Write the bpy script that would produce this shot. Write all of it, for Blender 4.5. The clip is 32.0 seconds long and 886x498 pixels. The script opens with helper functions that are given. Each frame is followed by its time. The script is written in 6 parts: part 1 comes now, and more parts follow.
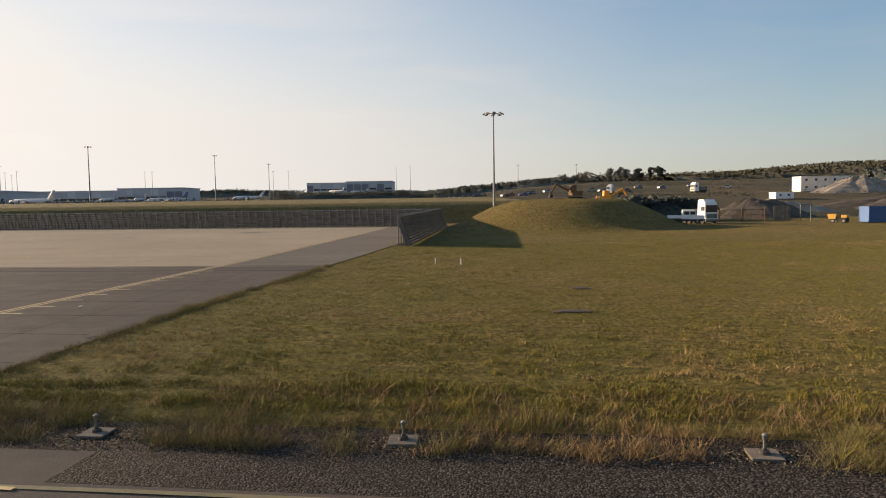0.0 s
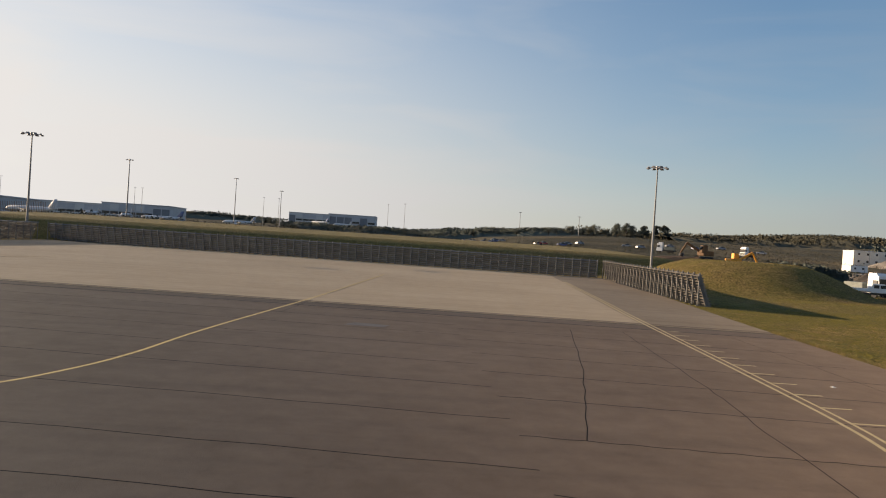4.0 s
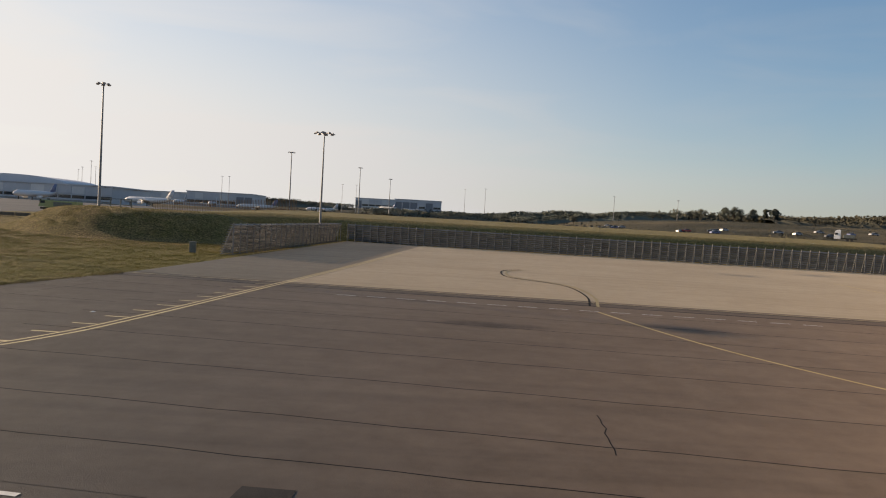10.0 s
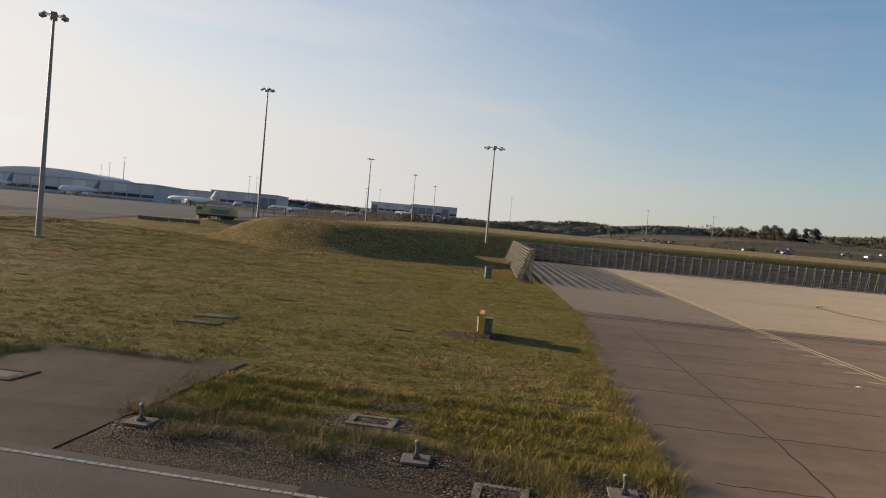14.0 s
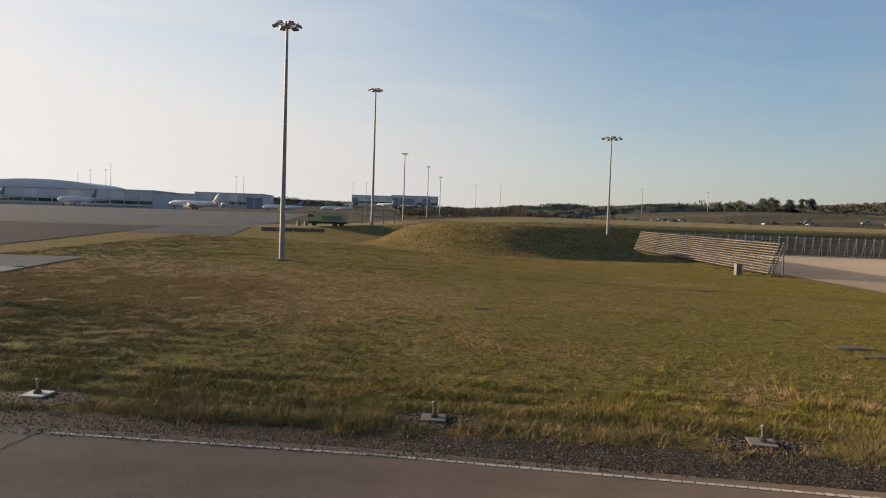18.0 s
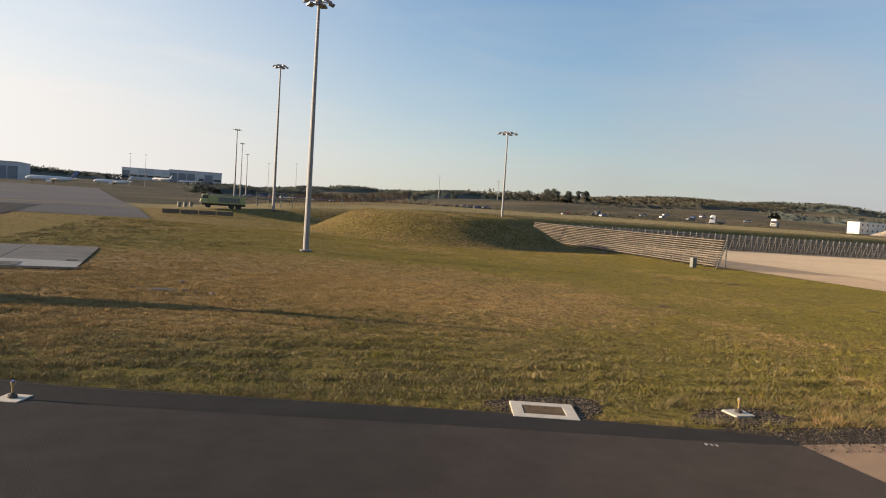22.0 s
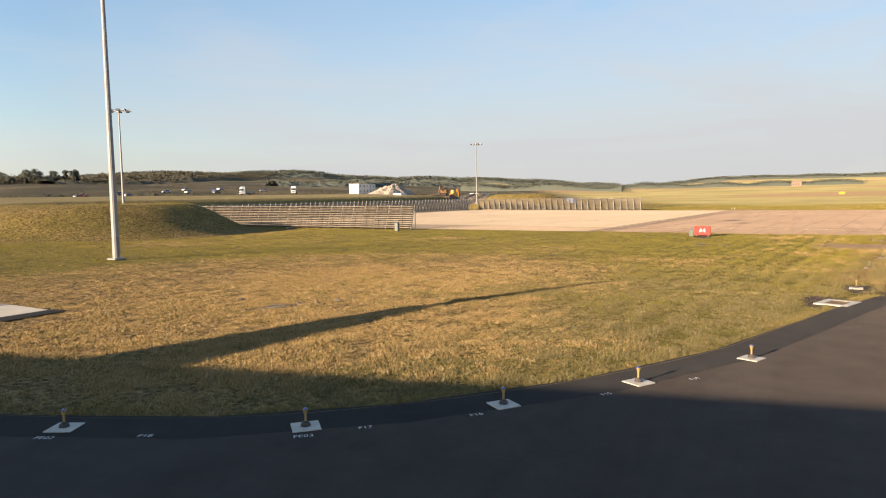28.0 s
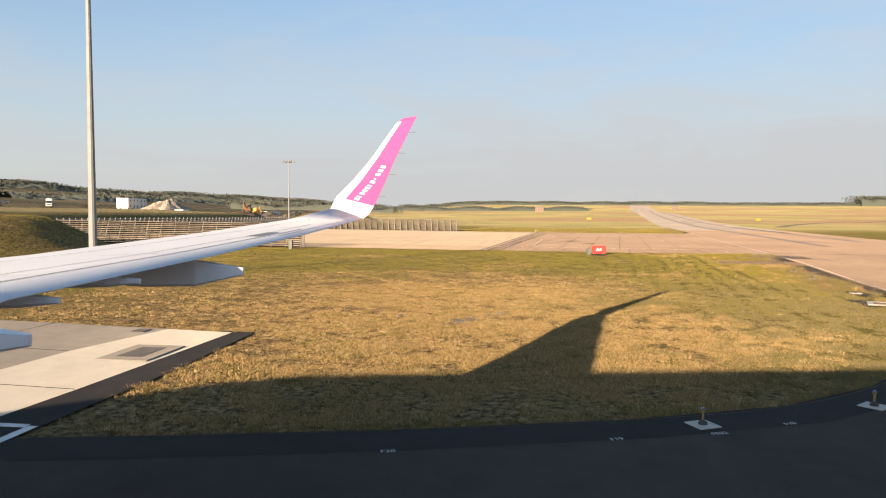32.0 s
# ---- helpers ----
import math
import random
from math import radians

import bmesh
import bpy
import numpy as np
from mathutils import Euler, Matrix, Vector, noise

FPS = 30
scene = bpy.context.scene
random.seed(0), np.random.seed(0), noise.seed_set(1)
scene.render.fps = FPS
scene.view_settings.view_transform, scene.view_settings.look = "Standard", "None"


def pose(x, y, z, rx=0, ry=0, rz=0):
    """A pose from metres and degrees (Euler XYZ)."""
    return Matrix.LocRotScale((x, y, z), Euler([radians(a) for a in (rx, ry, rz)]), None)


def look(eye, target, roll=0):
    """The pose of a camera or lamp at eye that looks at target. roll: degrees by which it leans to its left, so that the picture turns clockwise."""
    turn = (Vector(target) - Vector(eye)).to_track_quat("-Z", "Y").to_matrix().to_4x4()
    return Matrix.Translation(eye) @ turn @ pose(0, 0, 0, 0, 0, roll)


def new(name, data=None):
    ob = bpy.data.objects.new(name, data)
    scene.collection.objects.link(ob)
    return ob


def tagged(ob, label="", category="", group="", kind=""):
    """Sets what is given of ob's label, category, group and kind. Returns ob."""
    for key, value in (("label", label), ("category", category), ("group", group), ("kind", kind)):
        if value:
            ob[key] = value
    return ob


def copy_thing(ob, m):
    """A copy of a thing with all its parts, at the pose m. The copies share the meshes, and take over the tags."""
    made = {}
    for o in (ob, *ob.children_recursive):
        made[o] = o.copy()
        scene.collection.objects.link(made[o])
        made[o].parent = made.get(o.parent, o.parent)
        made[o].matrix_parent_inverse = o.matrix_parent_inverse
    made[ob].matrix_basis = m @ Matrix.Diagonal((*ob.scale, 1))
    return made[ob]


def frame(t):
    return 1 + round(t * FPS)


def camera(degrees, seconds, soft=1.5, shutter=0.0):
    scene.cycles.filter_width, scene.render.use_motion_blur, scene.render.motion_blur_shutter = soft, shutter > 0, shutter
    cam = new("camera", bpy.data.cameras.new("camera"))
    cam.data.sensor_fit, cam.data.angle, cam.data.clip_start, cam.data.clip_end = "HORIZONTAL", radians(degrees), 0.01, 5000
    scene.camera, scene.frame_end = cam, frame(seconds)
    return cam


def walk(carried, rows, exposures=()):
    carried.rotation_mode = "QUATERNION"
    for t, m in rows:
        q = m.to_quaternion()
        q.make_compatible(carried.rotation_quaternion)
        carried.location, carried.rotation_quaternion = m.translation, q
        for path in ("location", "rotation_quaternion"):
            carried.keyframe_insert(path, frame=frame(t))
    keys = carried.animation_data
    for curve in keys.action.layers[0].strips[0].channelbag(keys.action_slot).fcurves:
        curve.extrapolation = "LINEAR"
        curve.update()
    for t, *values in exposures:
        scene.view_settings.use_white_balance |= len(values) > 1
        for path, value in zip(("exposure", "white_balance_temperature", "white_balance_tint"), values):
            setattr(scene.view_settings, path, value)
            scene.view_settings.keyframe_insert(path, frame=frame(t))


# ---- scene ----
# the way of the seat: seconds, metres along x and y, turn, tilt and lean in degrees
EYE = 4.5
PATH = [
    (0.0, 0.01, 0.01, 0.04, -3.88, -0.84),
    (0.5, -4.17, 0.57, 0.19, -3.32, -0.47),
    (1.0, -8.31, 1.19, 0.53, -2.65, -0.77),
    (1.5, -12.39, 1.77, 0.52, -2.28, -0.13),
    (2.0, -16.64, 2.48, 0.31, -1.70, 0.68),
    (2.5, -20.92, 3.21, -1.77, -1.13, 1.91),
    (4.5, -36.98, 6.50, -2.80, -0.45, 4.48),
    (5.0, -41.02, 7.06, -2.22, -0.99, 5.70),
    (5.5, -44.99, 7.65, -1.85, -1.66, 3.17),
    (6.0, -48.88, 8.24, -0.75, -2.41, 2.62),
    (6.5, -52.70, 8.76, -0.43, -2.13, 2.82),
    (7.0, -56.49, 9.22, -0.29, -1.76, 3.17),
    (7.5, -60.36, 9.58, -0.31, -1.81, 2.90),
    (8.0, -64.20, 9.90, -0.36, -2.05, 2.03),
    (8.5, -68.15, 10.32, -0.18, -2.84, 2.15),
    (9.0, -71.99, 10.68, -0.20, -2.52, 2.92),
    (9.5, -75.90, 11.02, 0.61, -2.80, 2.72),
    (10.0, -79.77, 11.37, 0.30, -2.10, 3.25),
    (10.5, -83.64, 11.79, 0.89, -1.53, 3.93),
    (11.0, -87.55, 12.20, 0.74, -1.11, 5.64),
    (11.5, -91.34, 12.53, 0.29, -1.17, 6.06),
    (12.0, -95.08, 12.85, 0.42, -1.62, 6.06),
    (12.5, -98.82, 13.10, 0.59, -1.72, 6.19),
    (13.0, -102.55, 13.44, 0.83, -1.50, 5.60),
    (13.5, -106.36, 13.84, 1.03, -1.62, 6.49),
    (14.0, -110.09, 14.22, 0.20, -1.65, 5.11),
    (14.5, -113.82, 14.52, -0.01, -2.67, 2.72),
    (15.0, -117.48, 14.98, 1.44, -2.44, 3.94),
    (15.5, -120.82, 15.38, 1.50, -2.45, 3.28),
    (17.5, -133.70, 16.72, -1.06, -2.36, 1.96),
    (18.0, -136.76, 16.95, -2.40, -2.47, 1.94),
    (18.5, -139.76, 17.25, -4.23, -2.28, 2.33),
    (19.0, -142.72, 17.54, -6.06, -1.72, 2.22),
    (19.5, -145.56, 17.92, -8.46, -1.46, 2.45),
    (20.0, -148.29, 18.34, -10.62, -1.82, 1.81),
    (20.5, -151.01, 18.77, -12.04, -2.68, 3.53),
    (21.0, -153.59, 19.31, -14.93, -2.87, 4.83),
    (21.5, -156.15, 19.93, -17.95, -3.18, 3.97),
    (22.0, -158.56, 20.63, -20.91, -3.13, 3.70),
    (22.5, -160.88, 21.43, -23.61, -3.72, 3.60),
    (23.0, -163.10, 22.28, -26.71, -3.52, 2.80),
    (23.5, -165.31, 23.13, -29.33, -3.55, 0.50),
    (24.0, -167.46, 24.16, -32.76, -3.86, -0.07),
    (24.5, -169.53, 25.29, -36.00, -3.16, 0.16),
    (25.0, -171.49, 26.49, -39.82, -3.57, 0.39),
    (25.5, -173.34, 27.80, -44.25, -3.24, 1.33),
    (27.5, -180.12, 34.16, -59.19, -4.81, -0.89),
    (28.0, -181.56, 35.99, -62.77, -4.40, -1.01),
    (28.5, -182.86, 37.93, -66.11, -4.23, -1.37),
    (29.0, -184.00, 39.97, -69.28, -4.60, -0.86),
    (29.5, -185.02, 42.04, -72.32, -4.54, -1.08),
    (30.0, -185.96, 44.14, -75.28, -4.31, -1.48),
    (30.5, -186.67, 46.27, -78.05, -4.30, -1.87),
    (31.0, -187.31, 48.40, -80.11, -3.89, -1.44),
    (31.5, -187.79, 50.55, -81.58, -3.39, -0.47),
    (32.0, -188.20, 52.71, -83.17, -2.87, 0.27),
]


def eye_pose(x, y, turn, tilt, lean):
    return pose(x, y, EYE, 0, 0, turn) @ pose(0, 0, 0, 90 + tilt) @ pose(0, 0, 0, 0, 0, lean)


cam = camera(65.48, 32.0, 1.1)
walk(cam, [(t, eye_pose(*row)) for t, *row in PATH],
     [(0, 0.79, 8050, 15.5), (4, 0.64, 7750, 15), (15, 0.68, 7750, 15), (20, 0.79, 7700, 15), (23, 1.07, 7900, 15.5), (25, 1.25, 8050, 15.5), (28, 1.33, 7850, 15.5), (32, 1.22, 7850, 15.5)])

RUN = radians(7.47)

# ---- world and sun ----
SUN_TO = Vector((-0.920, 0.392, 0.0)).normalized()
SUN_ELEV = radians(13.5)
world = bpy.data.worlds.new("sky")
scene.world = world
world.use_nodes = True
wn = world.node_tree
sky = wn.nodes.new("ShaderNodeTexSky")
sky.sky_type = "NISHITA"
sky.sun_disc = False
sky.sun_elevation = SUN_ELEV
sky.sun_rotation = math.atan2(SUN_TO.x, SUN_TO.y)
sky.altitude = 150
sky.air_density = 1.0
sky.dust_density = 1.0
sky.ozone_density = 3.0
soft = wn.nodes.new("ShaderNodeHueSaturation")
soft.inputs["Saturation"].default_value = 1.52
wn.links.new(sky.outputs[0], soft.inputs["Color"])
tint = wn.nodes.new("ShaderNodeMix")
tint.data_type = "RGBA"
tint.blend_type = "MULTIPLY"
tint.inputs[0].default_value = 1.0
tint.inputs[7].default_value = (0.985, 1.0, 1.01, 1.0)
# pale haze, thickest at the skyline
up = wn.nodes.new("ShaderNodeSeparateXYZ")
sky_dir = wn.nodes.new("ShaderNodeTexCoord").outputs["Generated"]
wn.links.new(sky_dir, up.inputs[0])
thick = wn.nodes.new("ShaderNodeValToRGB")
for pos, val in ((0.0, 0.97), (1.0, 0.08), (0.10, 0.84), (0.20, 0.68), (0.30, 0.53), (0.45, 0.30)):
    e = thick.color_ramp.elements[int(pos)] if pos in (0.0, 1.0) else thick.color_ramp.elements.new(pos)
    e.color = (val, val, val, 1)
wn.links.new(up.outputs[2], thick.inputs["Fac"])
haze = wn.nodes.new("ShaderNodeMix")
haze.data_type = "RGBA"
# the haze is brighter and warmer towards the sun
facing = wn.nodes.new("ShaderNodeVectorMath")
facing.operation = "DOT_PRODUCT"
facing.inputs[1].default_value = SUN_TO
wn.links.new(sky_dir, facing.inputs[0])
side = wn.nodes.new("ShaderNodeMapRange")
side.inputs["From Min"].default_value = -0.2
side.inputs["From Max"].default_value = 0.85
wn.links.new(facing.outputs["Value"], side.inputs["Value"])
haze_col = wn.nodes.new("ShaderNodeMix")
haze_col.data_type = "RGBA"
haze_col.inputs[7].default_value = (4.32, 4.62, 4.98, 1.0)
low_haze = wn.nodes.new("ShaderNodeMix")
low_haze.data_type = "RGBA"
low_haze.inputs[6].default_value = (2.05, 2.33, 2.64, 1.0)
low_haze.inputs[7].default_value = (2.02, 2.42, 2.92, 1.0)
rise = wn.nodes.new("ShaderNodeMapRange")
rise.inputs["From Min"].default_value = 0.02
rise.inputs["From Max"].default_value = 0.17
wn.links.new(up.outputs[2], rise.inputs["Value"])
wn.links.new(rise.outputs[0], low_haze.inputs[0])
wn.links.new(low_haze.outputs[2], haze_col.inputs[6])
wn.links.new(side.outputs[0], haze_col.inputs[0])
wn.links.new(haze_col.outputs[2], haze.inputs[7])
# haze scatters least at a right angle to the sun
half = wn.nodes.new("ShaderNodeMath")
half.operation = "MULTIPLY_ADD"
half.inputs[1].default_value = 0.5
half.inputs[2].default_value = 0.5
wn.links.new(facing.outputs["Value"], half.inputs[0])
lobes = wn.nodes.new("ShaderNodeValToRGB")
for pos, val in ((0.0, 0.60), (1.0, 0.69), (0.05, 0.59), (0.28, 0.51), (0.45, 0.37), (0.55, 0.40), (0.70, 0.55), (0.92, 0.68)):
    e = lobes.color_ramp.elements[int(pos)] if pos in (0.0, 1.0) else lobes.color_ramp.elements.new(pos)
    e.color = (val, val, val, 1)
wn.links.new(half.outputs[0], lobes.inputs["Fac"])
spread = wn.nodes.new("ShaderNodeMath")
spread.operation = "MULTIPLY"
spread.inputs[1].default_value = 2.0
wn.links.new(lobes.outputs["Color"], spread.inputs[0])
veil = wn.nodes.new("ShaderNodeMath")
veil.operation = "MULTIPLY"
veil.use_clamp = True
wn.links.new(thick.outputs["Color"], veil.inputs[0])
wn.links.new(spread.outputs[0], veil.inputs[1])
stretch = wn.nodes.new("ShaderNodeMapping")
stretch.inputs["Rotation"].default_value = (0.25, 0.1, 0.4)
stretch.inputs["Scale"].default_value = (1.2, 1.6, 7.0)
wn.links.new(sky_dir, stretch.inputs["Vector"])
wisps = wn.nodes.new("ShaderNodeTexNoise")
wisps.inputs["Scale"].default_value = 2.2
wisps.inputs["Detail"].default_value = 5.0
wisps.inputs["Distortion"].default_value = 0.8
wn.links.new(stretch.outputs[0], wisps.inputs["Vector"])
drift = wn.nodes.new("ShaderNodeMapRange")
drift.inputs["From Min"].default_value = 0.42
drift.inputs["From Max"].default_value = 0.75
drift.inputs["To Min"].default_value = -0.03
drift.inputs["To Max"].default_value = 0.12
wn.links.new(wisps.outputs["Fac"], drift.inputs["Value"])
cloudy = wn.nodes.new("ShaderNodeMath")
cloudy.operation = "ADD"
cloudy.use_clamp = True
wn.links.new(veil.outputs[0], cloudy.inputs[0])
wn.links.new(drift.outputs[0], cloudy.inputs[1])
wn.links.new(cloudy.outputs[0], haze.inputs[0])
wn.links.new(soft.outputs[0], haze.inputs[6])
wn.links.new(haze.outputs[2], tint.inputs[6])
wn.links.new(tint.outputs[2], wn.nodes["Background"].inputs[0])
wn.nodes["Background"].inputs[1].default_value = 0.115
sun = new("sun", bpy.data.lights.new("sun", "SUN"))
sun.data.energy = 5.6
sun.data.angle = radians(0.6)
sun.data.color = (1.0, 0.84, 0.65)
sun.matrix_world = look((0, 0, 60), Vector((0, 0, 60)) - SUN_TO * math.cos(SUN_ELEV) - Vector((0, 0, math.sin(SUN_ELEV))))

# ---- materials ----
def material(name, rough=0.8, metal=0.0):
    m = bpy.data.materials.new(name)
    m.use_nodes = True
    b = m.node_tree.nodes["Principled BSDF"]
    b.inputs["Roughness"].default_value = rough
    b.inputs["Metallic"].default_value = metal
    b.inputs["Diffuse Roughness"].default_value = 1.0 if rough > 0.72 else 0.0
    return m, m.node_tree, b


def link(nt, a, b):
    nt.links.new(a, b)


def noise_tex(nt, vec, scale, detail=4.0, rough=0.6):
    n = nt.nodes.new("ShaderNodeTexNoise")
    n.inputs["Scale"].default_value = scale
    n.inputs["Detail"].default_value = detail
    n.inputs["Roughness"].default_value = rough
    link(nt, vec, n.inputs["Vector"])
    return n.outputs["Fac"]


def ramp(nt, fac, stops):
    r = nt.nodes.new("ShaderNodeValToRGB")
    els = r.color_ramp.elements
    while len(els) < len(stops):
        els.new(0.5)
    for e, (p, c) in zip(els, stops):
        e.position = p
        e.color = (*c, 1.0)
    link(nt, fac, r.inputs["Fac"])
    return r.outputs["Color"]


def mixed(nt, fac, a, b, kind="MIX"):
    m = nt.nodes.new("ShaderNodeMix")
    m.data_type = "RGBA"
    m.blend_type = kind
    for sock, v in ((m.inputs[0], fac), (m.inputs[6], a), (m.inputs[7], b)):
        if isinstance(v, (int, float)):
            sock.default_value = v
        elif isinstance(v, tuple):
            sock.default_value = (*v, 1.0)
        else:
            link(nt, v, sock)
    return m.outputs[2]


def calc(nt, op, a, b=0.0, clamp=False):
    m = nt.nodes.new("ShaderNodeMath")
    m.operation = op
    m.use_clamp = clamp
    for sock, v in ((m.inputs[0], a), (m.inputs[1], b)):
        if isinstance(v, (int, float)):
            sock.default_value = v
        else:
            link(nt, v, sock)
    return m.outputs[0]


def coords(nt, kind="Object"):
    return nt.nodes.new("ShaderNodeTexCoord").outputs[kind]


def bump(nt, bsdf, height, strength=0.4, distance=0.02):
    b = nt.nodes.new("ShaderNodeBump")
    b.inputs["Strength"].default_value = strength
    b.inputs["Distance"].default_value = distance
    link(nt, height, b.inputs["Height"])
    link(nt, b.outputs[0], bsdf.inputs["Normal"])


def worn(name, a, b, scale=1.5, fine=25.0, rough=0.75, metal=0.0, bumpy=0.25, depth=0.01, vary=0.0):
    """A surface of two close colours with stains and grain, and optional change from piece to piece."""
    m, nt, bs = material(name, rough, metal)
    co = coords(nt)
    big = noise_tex(nt, co, scale, 5)
    small = noise_tex(nt, co, fine, 3)
    col = ramp(nt, calc(nt, "ADD", calc(nt, "MULTIPLY", big, 0.7), calc(nt, "MULTIPLY", small, 0.3)), [(0.35, a), (0.65, b)])
    if vary:
        info = nt.nodes.new("ShaderNodeObjectInfo")
        gain = calc(nt, "ADD", calc(nt, "MULTIPLY", info.outputs["Random"], vary), 1 - vary / 2)
        col = mixed(nt, 1.0, col, gain, "MULTIPLY")
    link(nt, col, bs.inputs["Base Color"])
    if bumpy:
        bump(nt, bs, small, bumpy, depth)
    return m


def matt(m):
    """Takes the sheen off a surface."""
    m.node_tree.nodes["Principled BSDF"].inputs["Specular IOR Level"].default_value = 0.08
    return m


def pebbled(name, stops, scale, depth=0.03):
    """Loose stones, each its own shade."""
    m, nt, bs = material(name, 0.95)
    bs.inputs["Diffuse Roughness"].default_value = 0.3
    bs.inputs["Specular IOR Level"].default_value = 0.15
    co = coords(nt)
    vo = nt.nodes.new("ShaderNodeTexVoronoi")
    vo.inputs["Scale"].default_value = scale
    link(nt, co, vo.inputs["Vector"])
    sep = nt.nodes.new("ShaderNodeSeparateColor")
    link(nt, vo.outputs["Color"], sep.inputs[0])
    dirt = noise_tex(nt, co, 1.6, 5)
    col = ramp(nt, sep.outputs[0], stops)
    col = mixed(nt, calc(nt, "MULTIPLY", dirt, 0.7), col, mixed(nt, 1.0, col, (0.5, 0.46, 0.40), "MULTIPLY"))
    # stone colour sinks to a quarter at the rim, shade painted between stones
    gap_shade = ramp(nt, vo.outputs["Distance"], [(0.35, (1, 1, 1)), (0.75, (0.25, 0.24, 0.22))])
    link(nt, mixed(nt, 1.0, col, gap_shade, "MULTIPLY"), bs.inputs["Base Color"])
    bump(nt, bs, calc(nt, "SUBTRACT", 1.0, vo.outputs["Distance"]), 1.0, depth)
    return m


def ground_material():
    m, nt, bs = material("grassland", 0.95)
    co = coords(nt)
    sep = nt.nodes.new("ShaderNodeSeparateXYZ")
    link(nt, co, sep.inputs[0])
    x, y = sep.outputs[0], sep.outputs[1]
    big = noise_tex(nt, co, 0.035, 5)
    mid = noise_tex(nt, co, 0.35, 6, 0.65)
    tuft = noise_tex(nt, co, 4.2, 6, 0.75)
    fine = noise_tex(nt, co, 14.0, 3, 0.7)
    green = ramp(nt, tuft, [(0.36, (0.100, 0.085, 0.022)), (0.5, (0.208, 0.173, 0.043)), (0.64, (0.305, 0.248, 0.070))])
    straw = ramp(nt, tuft, [(0.38, (0.055, 0.045, 0.023)), (0.5, (0.285, 0.182, 0.078)), (0.62, (0.55, 0.378, 0.176))])
    # the dry patch lies west of the fenced bay, the lush one round the bay's mouth
    dx = calc(nt, "MULTIPLY", calc(nt, "ADD", x, 157.0), 1 / 27.0)
    dy = calc(nt, "MULTIPLY", calc(nt, "ADD", y, -59.5), 1 / 18.0)
    rr = calc(nt, "ADD", calc(nt, "MULTIPLY", dx, dx), calc(nt, "MULTIPLY", dy, dy))
    dry = calc(nt, "SUBTRACT", 1.15, rr, True)
    amount = calc(nt, "ADD", calc(nt, "MULTIPLY", dry, 0.98), calc(nt, "MULTIPLY", calc(nt, "SUBTRACT", big, 0.45), 1.9))
    amount = calc(nt, "ADD", amount, calc(nt, "MULTIPLY", calc(nt, "SUBTRACT", mid, 0.45), 1.5), True)
    amount = calc(nt, "ADD", amount, calc(nt, "MULTIPLY", calc(nt, "MULTIPLY", calc(nt, "SUBTRACT", y, 75.0), 1 / 25.0, True), 0.36), True)
    near = mixed(nt, amount, green, straw)
    # mown rows beside the runway, broken into tussocks, their troughs darkened partly as tuft shade
    across = calc(nt, "ADD", calc(nt, "MULTIPLY", x, math.sin(RUN)), calc(nt, "MULTIPLY", y, math.cos(RUN)))
    wave = calc(nt, "SINE", calc(nt, "ADD", calc(nt, "MULTIPLY", across, 4.6), calc(nt, "MULTIPLY", mid, 5.0)))
    mp = nt.nodes.new("ShaderNodeMapping")
    mp.inputs["Rotation"].default_value = (0, 0, RUN)
    mp.inputs["Scale"].default_value = (0.55, 1.7, 1)
    link(nt, co, mp.inputs["Vector"])
    tussock = noise_tex(nt, mp.outputs[0], 1.0, 4, 0.6)
    trough = calc(nt, "SUBTRACT", calc(nt, "MULTIPLY", calc(nt, "SUBTRACT", 0.62, tussock), 3.4), calc(nt, "MULTIPLY", calc(nt, "MULTIPLY", wave, calc(nt, "MULTIPLY", calc(nt, "SUBTRACT", 27.0, across), 1 / 9.0, True)), 0.42), True)
    rowed = calc(nt, "MULTIPLY", calc(nt, "ADD", x, 160.0), 1 / 30.0, True)
    near = mixed(nt, calc(nt, "MULTIPLY", trough, calc(nt, "ADD", 0.24, calc(nt, "MULTIPLY", rowed, 0.24))), near, mixed(nt, 1.0, near, (0.36, 0.42, 0.36), "MULTIPLY"))
    # scrub and stubble fields far off
    far = ramp(nt, noise_tex(nt, co, 0.012, 6, 0.6), [(0.36, (0.052, 0.050, 0.036)), (0.5, (0.082, 0.074, 0.050)), (0.62, (0.14, 0.112, 0.070))])
    begin = calc(nt, "ADD", 135.0, calc(nt, "MULTIPLY", calc(nt, "MULTIPLY", calc(nt, "SUBTRACT", 20.0, x), 1 / 12.0, True), 33.0))
    fx = calc(nt, "MULTIPLY", calc(nt, "SUBTRACT", y, begin), 1 / 8.0, True)
    top = calc(nt, "MULTIPLY", calc(nt, "MULTIPLY", calc(nt, "SUBTRACT", y, 137.0), 1 / 4.0, True), 0.8)
    near = mixed(nt, top, near, mixed(nt, mid, (0.21, 0.18, 0.09), (0.34, 0.28, 0.15)))
    col = mixed(nt, fx, near, far)
    # mown pale fields along the far runway
    field = ramp(nt, noise_tex(nt, co, 0.02, 5, 0.6), [(0.35, (0.27, 0.235, 0.10)), (0.55, (0.38, 0.32, 0.14)), (0.7, (0.44, 0.345, 0.175))])
    patch = ramp(nt, noise_tex(nt, co, 0.0065, 2, 0.4), [(0.50, (0, 0, 0)), (0.56, (1, 1, 1))])
    field = mixed(nt, calc(nt, "MULTIPLY", patch, calc(nt, "MULTIPLY", calc(nt, "SUBTRACT", x, 150.0), 1 / 60.0, True)), field, (0.33, 0.225, 0.125))
    ex = calc(nt, "MULTIPLY", calc(nt, "ADD", x, -10.0), 1 / 60.0, True)
